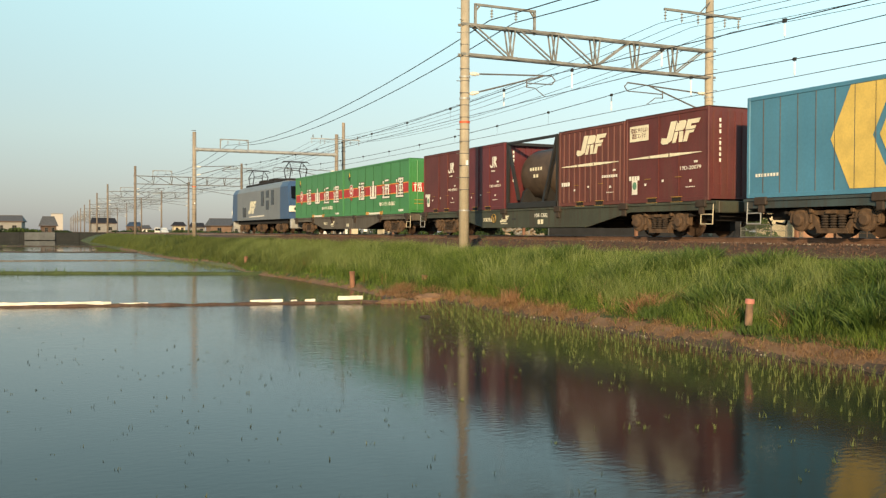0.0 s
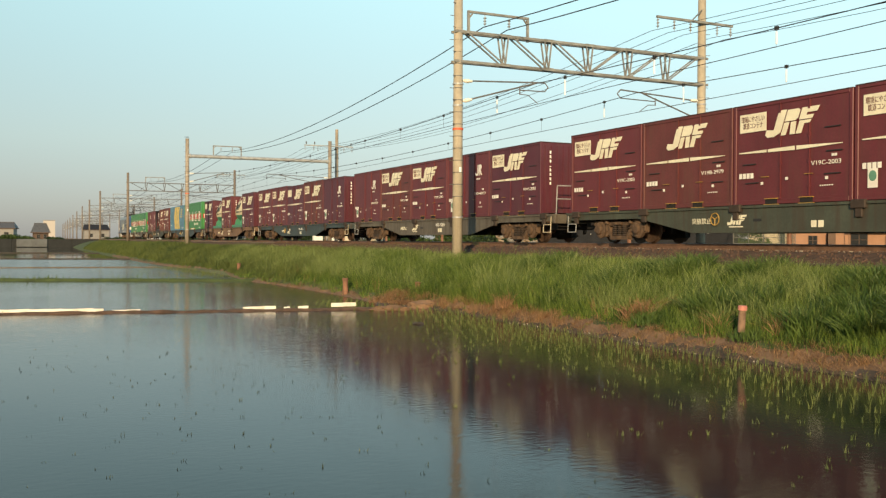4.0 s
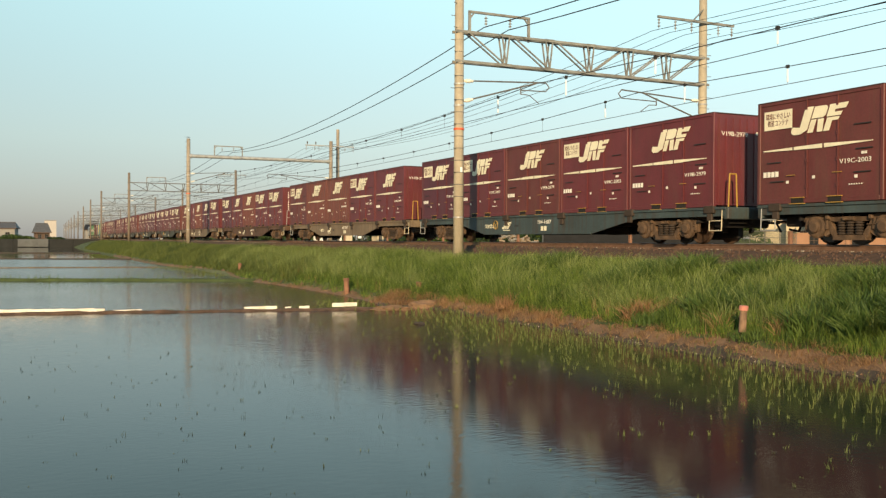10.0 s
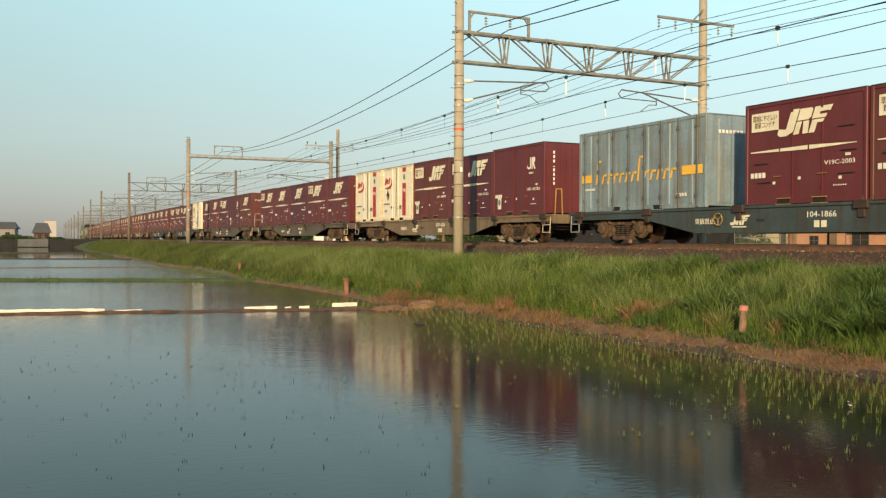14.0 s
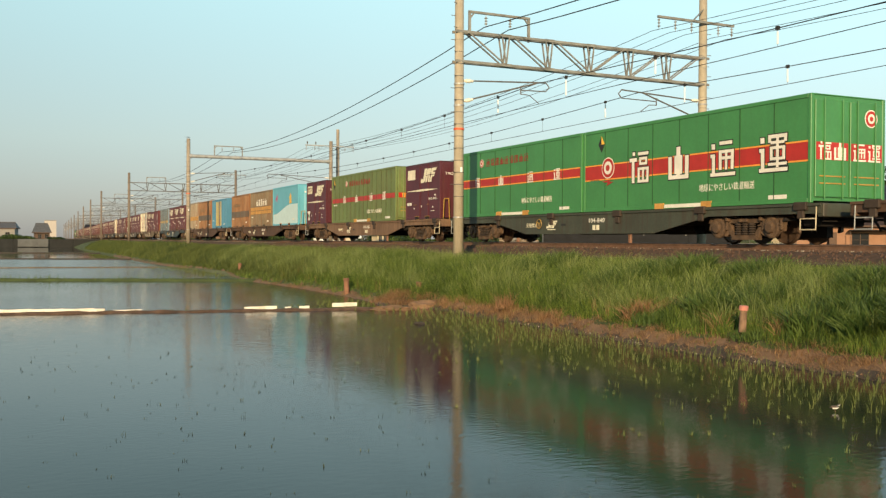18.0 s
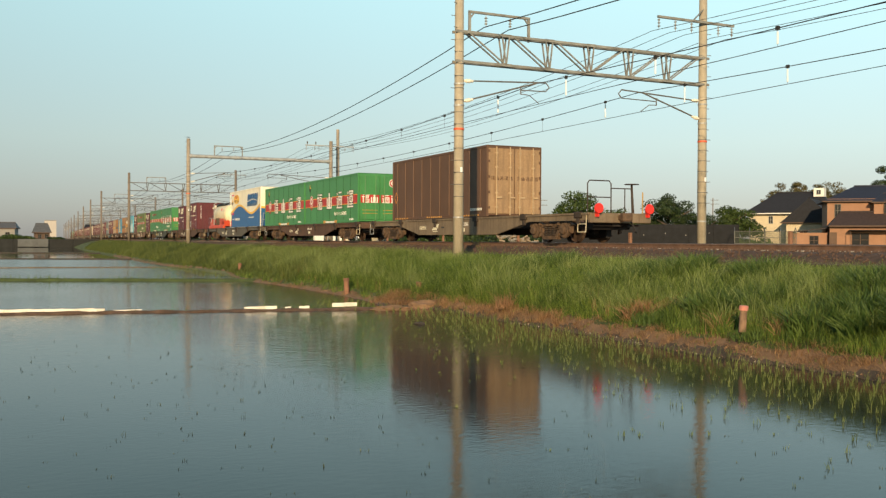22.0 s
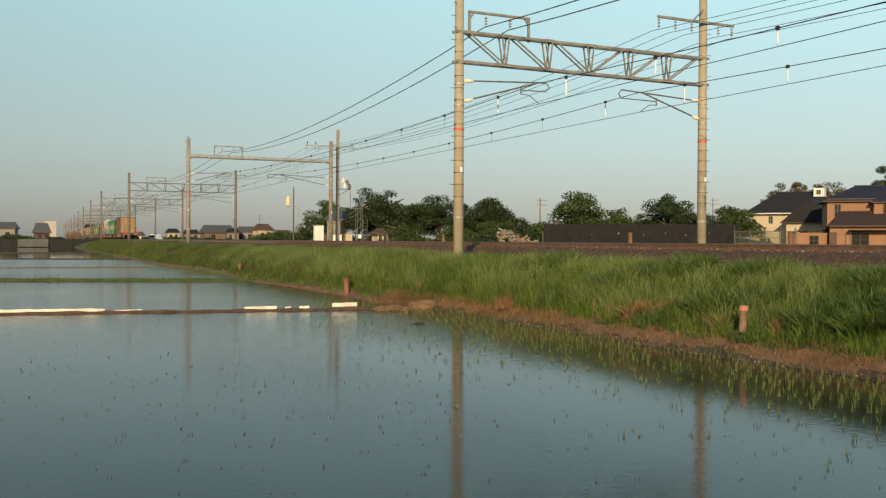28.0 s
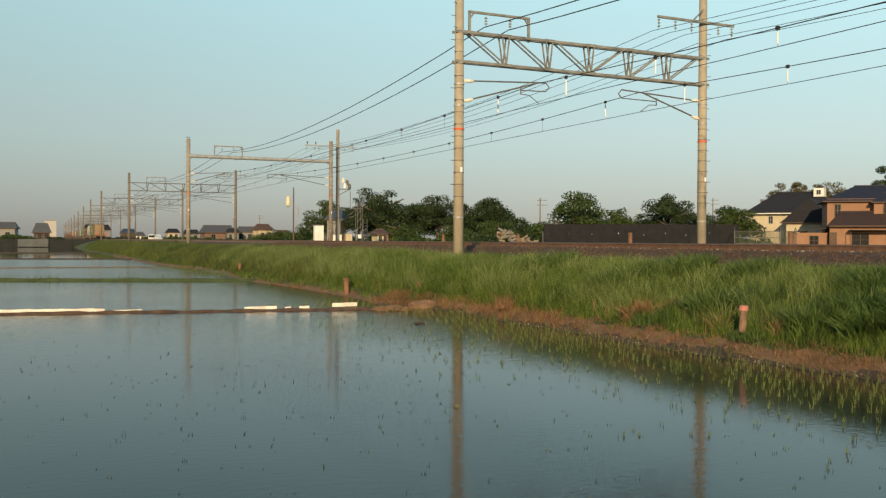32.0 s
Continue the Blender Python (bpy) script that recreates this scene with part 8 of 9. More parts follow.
def gable(parent, x0, x1, y0, y1, z, rise, roof, along_x=True, over=0.5, hip=0.0):
    """Pitched roof with overhang, thickness and optional hips."""
    bm = B()
    x0, x1, y0, y1 = x0 - over, x1 + over, y0 - over, y1 + over
    lo = z - over * 0.35
    if along_x:
        c = (y0 + y1) / 2
        ridge = [(x0 + hip, c, z + rise), (x1 - hip, c, z + rise)]
    else:
        c = (x0 + x1) / 2
        ridge = [(c, y0 + hip, z + rise), (c, y1 - hip, z + rise)]
    v = [bm.verts.new(p) for p in ((x0, y0, lo), (x1, y0, lo), (x1, y1, lo), (x0, y1, lo))]
    r = [bm.verts.new(p) for p in ridge]
    if along_x:
        bm.faces.new((v[0], v[1], r[1], r[0]))
        bm.faces.new((v[2], v[3], r[0], r[1]))
        bm.faces.new((v[1], v[2], r[1]))
        bm.faces.new((v[3], v[0], r[0]))
    else:
        bm.faces.new((v[1], v[2], r[1], r[0]))
        bm.faces.new((v[3], v[0], r[0], r[1]))
        bm.faces.new((v[0], v[1], r[0]))
        bm.faces.new((v[2], v[3], r[1]))
    bm.faces.new((v[3], v[2], v[1], v[0]))
    bmesh.ops.recalc_face_normals(bm, faces=bm.faces)
    ob = part("roof", bm, roof, parent)
    bm = B()
    for a, b in (((x0, y0), (x1, y0)), ((x1, y0), (x1, y1)), ((x1, y1), (x0, y1)), ((x0, y1), (x0, y0))):
        bar(bm, (a[0], a[1], lo - 0.04), (b[0], b[1], lo - 0.04), 0.10, 0.14)
    part("fascia", bm, WALL_WHITE if roof is ROOF_DARK and x1 - x0 > 9 else WALL_BROWN, ob)
    bm = B()
    tube(bm, ridge[0], ridge[1], 0.12, None, 8)
    part("ridge", bm, roof, ob)
    return ob


def window(parent, x, y, z, w, h, axis="y", frame_m=None):
    """Window on the y-minus face (axis y) or the x-minus face (axis x)."""
    def pl(a0, a1, d0, d1, z0, z1, mm, nm, par):
        bm = B()
        if axis == "y":
            box(bm, x + a0, x + a1, y + d0, y + d1, z0, z1)
        else:
            box(bm, x + d0, x + d1, y + a0, y + a1, z0, z1)
        return part(nm, bm, mm, par)
    g = pl(-w / 2, w / 2, -0.03, 0.02, z, z + h, GLASS, "window", parent)
    for a0, a1, z0, z1 in ((-w / 2 - 0.06, -w / 2, z - 0.06, z + h + 0.06), (w / 2, w / 2 + 0.06, z - 0.06, z + h + 0.06), (-w / 2, w / 2, z - 0.06, z), (-w / 2, w / 2, z + h, z + h + 0.06), (-0.03, 0.03, z, z + h), (-w / 2, w / 2, z + h / 2 - 0.02, z + h / 2 + 0.02)):
        pl(a0, a1, -0.08, 0.0, z0, z1, frame_m or GALV, "window_frame", g)


def house(bearing, dist, turn, label):
    e = empty("house", label, "house", "houses behind the line")
    p = spot(bearing, dist)
    e.matrix_basis = pose(p.x, p.y, p.z, 0, 0, -bearing + turn)
    return e


# each house: x runs to the viewer's right, y away
h = house(49.7, 126, 6, "salmon two-storey house with dark blue hipped roof and brown porch roofs")
block(h, -3.3, 8.0, 0, 8, 6.2, WALL_ORANGE)
gable(h, -3.3, 8.0, 0, 8, 6.1, 1.85, ROOF_NAVY, True, 0.55, 4.0)
block(h, 1.8, 8.0, -1.6, 0, 5.9, WALL_ORANGE)
gable(h, 1.9, 8.0, -1.6, 2, 5.85, 1.0, ROOF_NAVY, True, 0.4, 1.5)
block(h, -7.3, -3.3, -1.5, 5, 2.0, WALL_ORANGE, name="annex_wall")
bm = B()
for x0, x1, z0, z1 in ((-7.7, -2.4, 1.98, 2.62),):
    vs = [bm.verts.new((x, y, z + t)) for t in (0.0, 0.12) for x, z in ((x0, z0), (x1, z1)) for y in (-2.0, 5.3)]
    for q in ((0, 1, 3, 2), (4, 6, 7, 5), (0, 2, 6, 4), (1, 5, 7, 3), (0, 4, 5, 1), (2, 3, 7, 6)):
        bm.faces.new([vs[i] for i in q])
part("annex_roof", bm, ROOF_UMBER, h, "dark lean-to roof")
block(h, -3.2, 8.0, -2.6, -1.62, 2.9, WALL_ORANGE, name="porch_wall")
gable(h, -3.0, 8.0, -3.0, 0.4, 2.95, 1.6, ROOF_UMBER, True, 0.35, 1.4)
window(h, -2.1, 0, 4.0, 0.62, 1.5, frame_m=GALV_FAR)
window(h, 3.2, -1.62, 4.3, 0.6, 1.6, frame_m=WALL_BROWN)
window(h, -4.9, -1.5, 0.5, 0.95, 1.1, frame_m=WALL_BROWN)
window(h, 0.2, -2.6, 0.4, 1.8, 1.5, frame_m=WALL_BROWN)
window(h, 4.3, -2.6, 0.4, 1.8, 1.5, frame_m=WALL_BROWN)
bm = B()
box(bm, -3.25, -2.4, -2.68, -2.6, 0.05, 2.05, 0.01)
part("door", bm, WALL_BROWN, h, "brown front door")
bm = B()
box(bm, -1.2, 8.2, -4.6, -2.62, 1.95, 2.03, 0.0, pose(0, 0, 0, -4, 0, 0))
aw = part("awning", bm, ROOF_UMBER, h, "brown sheet awning over the terrace")
for x in (-1.1, 3.4, 8.0):
    bm = B()
    tube(bm, (x, -4.5, 0), (x, -4.5, 2.15), 0.04, None, 6)
    part("post", bm, WALL_BROWN, aw)
h = house(45.6, 142, -14, "cream house with large dark roof and small white dormer")
block(h, -4.0, 7.4, 0, 8, 5.2, WALL_CREAM)
gable(h, -4.0, 7.4, 0, 8, 5.2, 2.8, ROOF_DARK, True, 0.8, 3.6)
block(h, 1.9, 8.1, -3.2, 0.2, 3.7, WALL_CREAM, name="front_wall")
gable(h, 1.7, 8.3, -3.2, 3.0, 3.7, 3.2, ROOF_DARK, False, 0.5)
block(h, 4.2, 5.6, 2.6, 4.0, 1.2, WALL_WHITE, 7.3, "dormer_wall")
window(h, 4.9, 2.6, 7.65, 0.5, 0.55)
window(h, -3.4, 0, 3.1, 0.45, 1.0)
window(h, -1.0, 0, 3.5, 0.5, 1.0)
window(h, 4.2, -3.2, 1.0, 1.0, 1.3)
# distant houses to the far end of the line
for b, d, w, dp, wall_h, rise, wall, roof, turn, lab in (
        (12.7, 235, 7.2, 6, 2.6, 1.6, WALL_TAN, ROOF_GREY, 12, "large farmhouse with tan walls and dark grey roof"), (14.17, 232, 4.4, 5, 2.8, 1.1, WALL_GREY, ROOF_GREY, -8, "low grey house with grey tiled roof"),
        (13.45, 228, 2.6, 4, 2.6, 0.7, WALL_GREY, ROOF_DARK, 4, "grey outbuilding with dark roof"),
        (15.35, 200, 3.0, 3.2, 3.1, 0.9, WALL_BEIGE, ROOF_BROWN, 22, "tall beige house with shallow brown roof"), (16.35, 215, 3.0, 4, 1.9, 1.0, WALL_BROWN, ROOF_BROWN, 5, "small brown house among bushes"),
        (10.05, 260, 2.9, 3, 2.7, 0.8, WALL_CREAM, ROOF_DARK, 8, "small cream far house with dark roof"), (8.2, 262, 2.0, 3, 1.9, 0.7, WALL_WHITE, ROOF_GREY, 0, "small white far house"), (7.5, 280, 3.4, 5, 2.6, 1.0, WALL_BROWN, ROOF_BLUE, -6, "small far house with blue-grey roof"),
        (11.1, 300, 4.2, 5, 2.6, 1.1, WALL_GREY, ROOF_DARK, 6, "low far house with dark roof"),
        (3.0, 240, 3.1, 3, 2.35, 2.0, WALL_BROWN, ROOF_GREY, 8, "boarded farm shed with a heavy grey roof"),
        (0.85, 250, 6.4, 5, 3.4, 1.3, WALL_GREY, ROOF_GREY, -10, "grey farmhouse with pale tiled roof"),
        (5.9, 345, 8.0, 6, 4.0, 1.6, WALL_GREY, ROOF_DARK, 5, "grey far house with dark roof"), (22.35, 112, 1.3, 2, 1.75, 0.35, WALL_CREAM, ROOF_BROWN, 20, "small cream hut among bushes"),
        (19.4, 150, 2.2, 3, 4.2, 1.3, WALL_GREY, ROOF_BLUE, -20, "narrow grey house with blue roof beside trees")):
    h = house(b, d, turn, lab)
    block(h, -w / 2, w / 2, 0, dp, wall_h, wall)
    gable(h, -w / 2, w / 2, 0, dp, wall_h, rise, roof, True, 0.4, 0.6)
    for u in (-0.22, 0.25):
        window(h, w * u, 0, wall_h * 0.35, min(0.9, w * 0.2), min(1.1, wall_h * 0.4), frame_m=GALV_FAR)
h = empty("apartment_block", "large pale building in the far distance", "building")
p = spot(3.4, 620)
h.matrix_basis = pose(p.x, p.y, p.z, 0, 0, -2.5)
# the distance haze is mixed into this wall colour
block(h, -3.3, 3.3, 0, 10, 11.5, mat("hazy_concrete", (0.46, 0.41, 0.37), 0.9, var=0.1))
bm = B()
box(bm, -3.4, 3.4, -0.1, 10.1, 11.5, 11.9)
part("roof", bm, WALL_GREY, h)

# shade-net house: dark net over a steel frame
h = empty("shade_house", "low field shelter covered with black shade net", "shelter")
p = spot(37.5, 92)
h.matrix_basis = pose(p.x, p.y, p.z, 0, 0, -36.0)
for nm, a in (("front_net", (-8.6, 9.6, 0, 0.06, 0.0, 2.42)), ("rear_net", (-8.6, 9.6, 7.94, 8.0, 0.0, 2.42)), ("side_net", (-8.66, -8.6, 0, 8, 0.0, 2.42)), ("side_net", (9.6, 9.66, 0, 8, 0.0, 2.42)), ("roof_net", (-8.66, 9.66, 0, 8, 2.42, 2.47))):
    bm = B()
    box(bm, *a)
    part(nm, bm, NET, h)
for k in range(9):
    bm = B()
    x = -8.6 + k * 2.275
    tube(bm, (x, -0.04, -0.1), (x, -0.04, 2.5), 0.03, None, 6)
    part("post", bm, NET, h)
for k in range(8):
    bm = B()
    x = -8.2 + k * 2.2 + 0.3 * math.sin(k * 5.1)
    box(bm, x - 0.02, x + 0.02, -0.06, -0.01, 1.5 + 0.12 * math.sin(k * 3), 1.6 + 0.12 * math.sin(k * 3))
    part("tag", bm, GALV, h, "small pale tag")
# open pipe frame with grey netting
h = empty("pipe_frame", "pipe-framed netting shelter beside a garden", "shelter")
p = spot(44.9, 88)
h.matrix_basis = pose(p.x, p.y, p.z, 0, 0, -44.0)
for k in range(5):
    bm = B()
    x = -2.6 + k * 1.3
    for y in (0, 4):
        tube(bm, (x, y, -0.1), (x, y, 1.8), 0.03, None, 6)
    tube(bm, (x, 0, 1.8), (x, 2, 2.15), 0.03, None, 6)
    tube(bm, (x, 2, 2.15), (x, 4, 1.8), 0.03, None, 6)
    part("hoop", bm, GALV_FAR, h)
bm = B()
for z in (0.05, 0.7, 1.25, 1.8):
    tube(bm, (-2.6, 0, z), (2.6, 0, z), 0.025, None, 6)
part("rail", bm, GALV_FAR, h)
bm = B()
for k in range(66):
    tube(bm, (-2.6 + k * 0.08, 0.03, 0), (-2.6 + k * 0.08, 0.03, 1.8), 0.018, None, 4)
part("netting", bm, NETGREY, h)
tagged(h.children[-1], kind="stuff")
# hedges along the foot of the trees
rng = np.random.default_rng(77)
for i, (b, d, w, hh) in enumerate([(21.8, 128, 9, 1.9), (25.0, 122, 8, 1.7), (30.0, 112, 9, 2.1), (17.0, 180, 10, 2.2), (12.8, 210, 12, 1.5), (8.5, 250, 14, 1.8), (0.6, 236, 5, 1.9), (2.1, 232, 3, 1.8), (3.7, 232, 2.5, 1.5), (43.2, 100, 6, 1.6), (7.3, 206, 5.0, 1.3), (15.9, 190, 5, 2.0), (17.6, 150, 5, 1.8), (10.6, 250, 6, 2.0), (9.2, 300, 12, 2.4), (13.4, 260, 9, 2.6), (16.6, 230, 6, 3.2), (1.35, 228, 3, 2.2), (7.0, 240, 6, 1.6), (11.4, 230, 8, 1.7)]):
    e = empty("hedge", "low green bushes beyond the railway", "hedge", "bushes behind the line")
    e.matrix_basis = pose(*spot(b, d), 0, 0, -b)
    me = leaves([(w * (u - 0.5), 0.4 * math.sin(u * 30 + i), hh * (0.42 + 0.12 * math.sin(u * 17 + i)), hh * 0.55) for u in np.linspace(0, 1, 9)], 1300, 0.17, 300 + i)
    me.materials.append(LEAF_MID if i % 2 else LEAF_DARK)
    part("foliage", me, None, e)


def pole_thing(name, x, y, label, category, build, z=GZ):
    e = empty(name, label, category)
    e.matrix_basis = along(x, y, z)
    build(e)
    return e


# rusty posts of the far-side fence
for y in (16.2, 26.5, 36.5, 47.2, 57.4, 67.6, 77.8):
    bm = B()
    box(bm, -0.07, 0.07, -0.07, 0.07, -0.1, 1.28, 0.015)
    e = part("fence_post", bm, RUSTYPOST)
    e.matrix_basis = along(27.6, y, GZ)
    tagged(e, "rusty orange steel post beside the far track", "post", "posts beside the far track")


# tall concrete mast and equipment frame beside the second portal
def mast(e):
    bm = B()
    tube(bm, (0, 0, -0.2), (0, 0, RZ + 10.3 - GZ), 0.19, 0.14, 14)
    part("pole", bm, POLE_MID, e)
    bm = B()
    z = RZ + 8.7 - GZ
    bar(bm, (-3.2, -0.25, z), (1.5, -0.25, z), 0.09, 0.09)
    part("cross_arm", bm, GALV, e)
    z0_arm = z + 0.04
    for x in (-3.1, -2.3, -1.9, 0.6, 1.4):
        add_insulator(e, x, -0.25, z, 0.5)
    for k, (dx, z) in enumerate(((0.5, 5.35), (0.85, 5.15), (0.62, 4.85), (1.05, 4.8))):
        bm = B()
        lathe(bm, [(0.12, 0), (0.15, 0.06), (0.15, 0.36), (0.10, 0.44), (0.04, 0.5)], 12, Matrix.Translation((dx, -0.15 - 0.05 * k, RZ + z - GZ)))
        part("switch_gear", bm, (PORCELAIN, GALV_FAR, WHITEPL, GALV_FAR)[k], e, "switch gear on a bracket")
    bm = B()
    box(bm, 0.0, 1.2, -0.2, -0.1, RZ + 4.74 - GZ, RZ + 4.8 - GZ)
    bar(bm, (0, -0.15, RZ + 4.2 - GZ), (1.1, -0.15, RZ + 4.75 - GZ), 0.05, 0.05)
    part("bracket", bm, GALV_FAR, e)
    for z in (7.6, 6.4, 3.2, 2.1):
        bm = B()
        tube(bm, (0, 0, RZ + z - GZ), (0, 0, RZ + z + 0.08 - GZ), 0.19, None, 14)
        part("clamp", bm, GALV_FAR, e)
    for x in (-3.0, -2.2, 1.3):
        bm = B()
        lathe(bm, [(0.02, 0), (0.03, 0.1), (0.07, 0.14), (0.04, 0.2), (0.07, 0.24), (0.02, 0.32)], 8, Matrix.Translation((x, -0.25, z0_arm)))
        part("pin_insulator", bm, GALV_FAR, e)


pole_thing("service_mast", 28.7, 83.0, "weathered concrete mast with cross-arm and transformer", "mast", mast)


def frame_tower(e):
    bm = B()
    for x in (-0.25, 0.25):
        for y in (-0.25, 0.25):
            bar(bm, (x, y, -0.1), (x, y, 4.9), 0.05, 0.05)
    for k in range(6):
        z = 0.3 + k * 0.75
        bar(bm, (-0.25, -0.25, z), (0.25, -0.25, z + 0.7), 0.04, 0.04)
    bar(bm, (-3.2, 0, 3.9), (0.4, 0, 3.9), 0.08, 0.08)
    bar(bm, (-2.6, 0, 2.3), (-0.2, 0, 3.8), 0.05, 0.05)
    bar(bm, (-3.2, 0, 2.2), (-0.2, 0, 3.3), 0.05, 0.05)
    for x in (-0.9, 0.0, 0.35):
        bar(bm, (x, 0, 3.9), (x, 0, 5.6), 0.045, 0.045)
    part("frame", bm, GALV_FAR, e)
    bm = B()
    box(bm, -0.2, 0.15, -0.35, -0.2, 1.0, 1.4, 0.02)
    part("switch_box", bm, WHITEPL, e, "white switch box")
    bm = B()
    for k in range(7):
        bar(bm, (0.35, -0.25, 0.4 + k * 0.35), (0.75, -0.25, 0.4 + k * 0.35), 0.03, 0.03)
    for x in (0.35, 0.75):
        bar(bm, (x, -0.25, 0.2), (x, -0.25, 2.9), 0.04, 0.04)
    part("ladder", bm, GALV_FAR, e)


pole_thing("equipment_frame", 31.9, 86.0, "grey lattice equipment frame with ladder and switch box", "frame", frame_tower)


def siren(e):
    bm = B()
    tube(bm, (0, 0, -0.2), (0, 0, 8.0), 0.11, 0.08, 10)
    part("pole", bm, BARK, e)
    bm = B()
    lathe(bm, [(0.06, 0), (0.28, 0.12), (0.33, 0.4), (0.3, 1.2), (0.18, 1.45)], 16, Matrix.Translation((-0.75, 0, 5.3)))
    part("drum", bm, CREAM, e, "cream drum fixed to the pole")
    bm = B()
    bar(bm, (0, 0, 5.4), (0.7, 0, 5.0), 0.06, 0.06)
    bar(bm, (0.7, 0, 3.8), (0.7, 0, 5.6), 0.1, 0.1)
    bar(bm, (-0.75, 0, 5.3), (0, 0, 5.3), 0.06, 0.06)
    part("bracket", bm, GALV, e)


p = spot(17.0, 130)
e = pole_thing("siren_pole", 0, 0, "dark pole carrying a cream drum", "pole", siren)
e.matrix_basis = pose(p.x, p.y, p.z)
for b, d, hh in ((31.9, 118, 6.2), (42.0, 150, 7.5), (15.0, 240, 7.0), (13.5, 240, 6.0), (45.0, 160, 7.0)):
    e = empty("utility_pole", "thin concrete utility pole with cross-arms", "utility pole", "utility poles beyond the line")
    e.matrix_basis = pose(*spot(b, d), 0, 0, -b)
    bm = B()
    tube(bm, (0, 0, -0.2), (0, 0, hh), 0.10, 0.07, 9)
    part("pole", bm, POLE_FAR, e)
    for z in (hh - 0.3, hh - 0.9):
        bm = B()
        bar(bm, (-0.4, 0, z), (0.9, 0, z), 0.07, 0.07)
        part("cross_arm", bm, GALV_FAR, e)
# relay cabinets and store
for b, d, w, hh, m, lab in ((18.5, 118, 1.15, 2.6, WALL_WHITE, "white relay cabinet beside the track"), (19.6, 118, 1.1, 1.5, WALL_WHITE, "low white relay cabinet beside the track"), (20.3, 118, 0.8, 1.6, WALL_CREAM, "cream relay cabinet beside the track"), (32.5, 100, 1.5, 1.75, WALL_GREY, "grey metal garden store with two doors")):
    e = empty("cabinet", lab, "cabinet", "cabinets beside the far track")
    e.matrix_basis = pose(*spot(b, d), 0, 0, -b + 12)
    bm = B()
    box(bm, -w / 2, w / 2, -0.4, 0.4, 0, hh, 0.03)
    part("body", bm, m, e)
    bm = B()
    box(bm, -w / 2 - 0.05, w / 2 + 0.05, -0.46, 0.46, hh, hh + 0.08, 0.02)
    part("lid", bm, WALL_GREY, e)
    for s in (-1, 1):
        bm = B()
        box(bm, s * w / 4 - w * 0.22, s * w / 4 + w * 0.22, -0.43, -0.4, 0.12, hh - 0.12, 0.01)
        part("door", bm, m, e)

SLAB = mat("broken_slab", (0.27, 0.205, 0.145), 0.9, var=0.25, scale=3)
# heap of pale broken slabs
e = empty("rubble_heap", "heap of pale broken slabs in front of bushes", "heap")
e.matrix_basis = pose(*spot(30.6, 96), 0, 0, -30)
rg = random.Random(5)
for k in range(64):
    bm = B()
    u = rg.uniform(-2.0, 2.0)
    z = rg.uniform(0, 2.1) * (1 - (u + 2) / 5.5) + 0.1
    box(bm, -0.3, 0.3, -0.2, 0.2, -0.08, 0.08, 0.02, pose(u, rg.uniform(-0.3, 0.3), z, rg.uniform(-40, 40), rg.uniform(-40, 40), rg.uniform(0, 180)))
    part("slab", bm, SLAB if k % 3 else WALL_GREY, e)

# concrete canal wall at the end of the paddies
e = empty("canal_wall", "dark stained concrete wall with a pale sluice panel", "wall", kind="structure")
a, b = Vector((-24.0, 213.0, 0)), Vector((23.4, 218.4, 0))
e.matrix_basis = pose(a.x, a.y, 0, 0, 0, math.degrees(math.atan2(b.y - a.y, b.x - a.x)))
ln = (b - a).length
for k in range(8):
    bm = B()
    box(bm, ln * k / 8 + 0.02, ln * (k + 1) / 8 - 0.02, 0, 0.5, -0.4, 1.74 + 0.03 * (k % 2), 0.04)
    part("panel", bm, WALLCON, e)
bm = B()
box(bm, 30.7, 36.7, -0.3, -0.02, 0.1, 1.74, 0.03)
part("sluice_panel", bm, mat("stained_sluice_concrete", (0.125, 0.127, 0.125), 0.9, var=0.2, scale=0.8, streak=0.4, dirt=(0.08, 0.08, 0.075)), e, "paler sluice panel")

# white van parked by the far houses
e = empty("parked_van", "small white van parked beside the far fields", "van")
p = spot(9.05, 200)
e.matrix_basis = pose(p.x, p.y, p.z, 0, 0, -70)
bm = B()
poly(bm, [(-1.6, 0.35), (1.6, 0.35), (1.6, 0.95), (1.2, 1.1), (0.75, 1.75), (-1.5, 1.75), (-1.6, 1.5)], 1.4, Matrix(((1, 0, 0, 0), (0, 0, 1, -0.7), (0, 1, 0, 0), (0, 0, 0, 1))))
van = part("body", bm, WALL_WHITE, e)
for u0, u1 in ((-1.35, -0.5), (-0.4, 0.65)):
    bm = B()
    for y in (-0.715, 0.70):
        box(bm, u0, u1, y, y + 0.015, 1.15, 1.6)
    part("side_window", bm, GLASS, van)
for u in (-1.0, 1.05):
    for y in (-0.72, 0.58):
        bm = B()
        tube(bm, (u, y, 0.3), (u, y + 0.14, 0.3), 0.3, None, 14)
        part("wheel", bm, UNDER, e)


# ---- sleepers and loose ballast ----
bm = B()
box(bm, -1.0, 1.0, -0.12, 0.12, -0.10, 0.035, 0.02)
sleeper_me = bpy.data.meshes.new("sleeper")
bm.to_mesh(sleeper_me)
bm.free()
sleeper_me.materials.append(SLEEPER)
bed = bpy.data.objects["ballast_bed"]
for c in TRACKS:
    for k in range(148):
        ob = part("sleeper", sleeper_me, None, bed)
        ob.matrix_basis = along(c, 8.0 + k * 0.61, 1.685)
bm = B()
for c in TRACKS:
    for k in range(150):
        box(bm, -1.0, 1.0, -0.15, 0.15, -0.1, 0.03, 0, along(c, 98.4 + k * 1.2, 1.685))
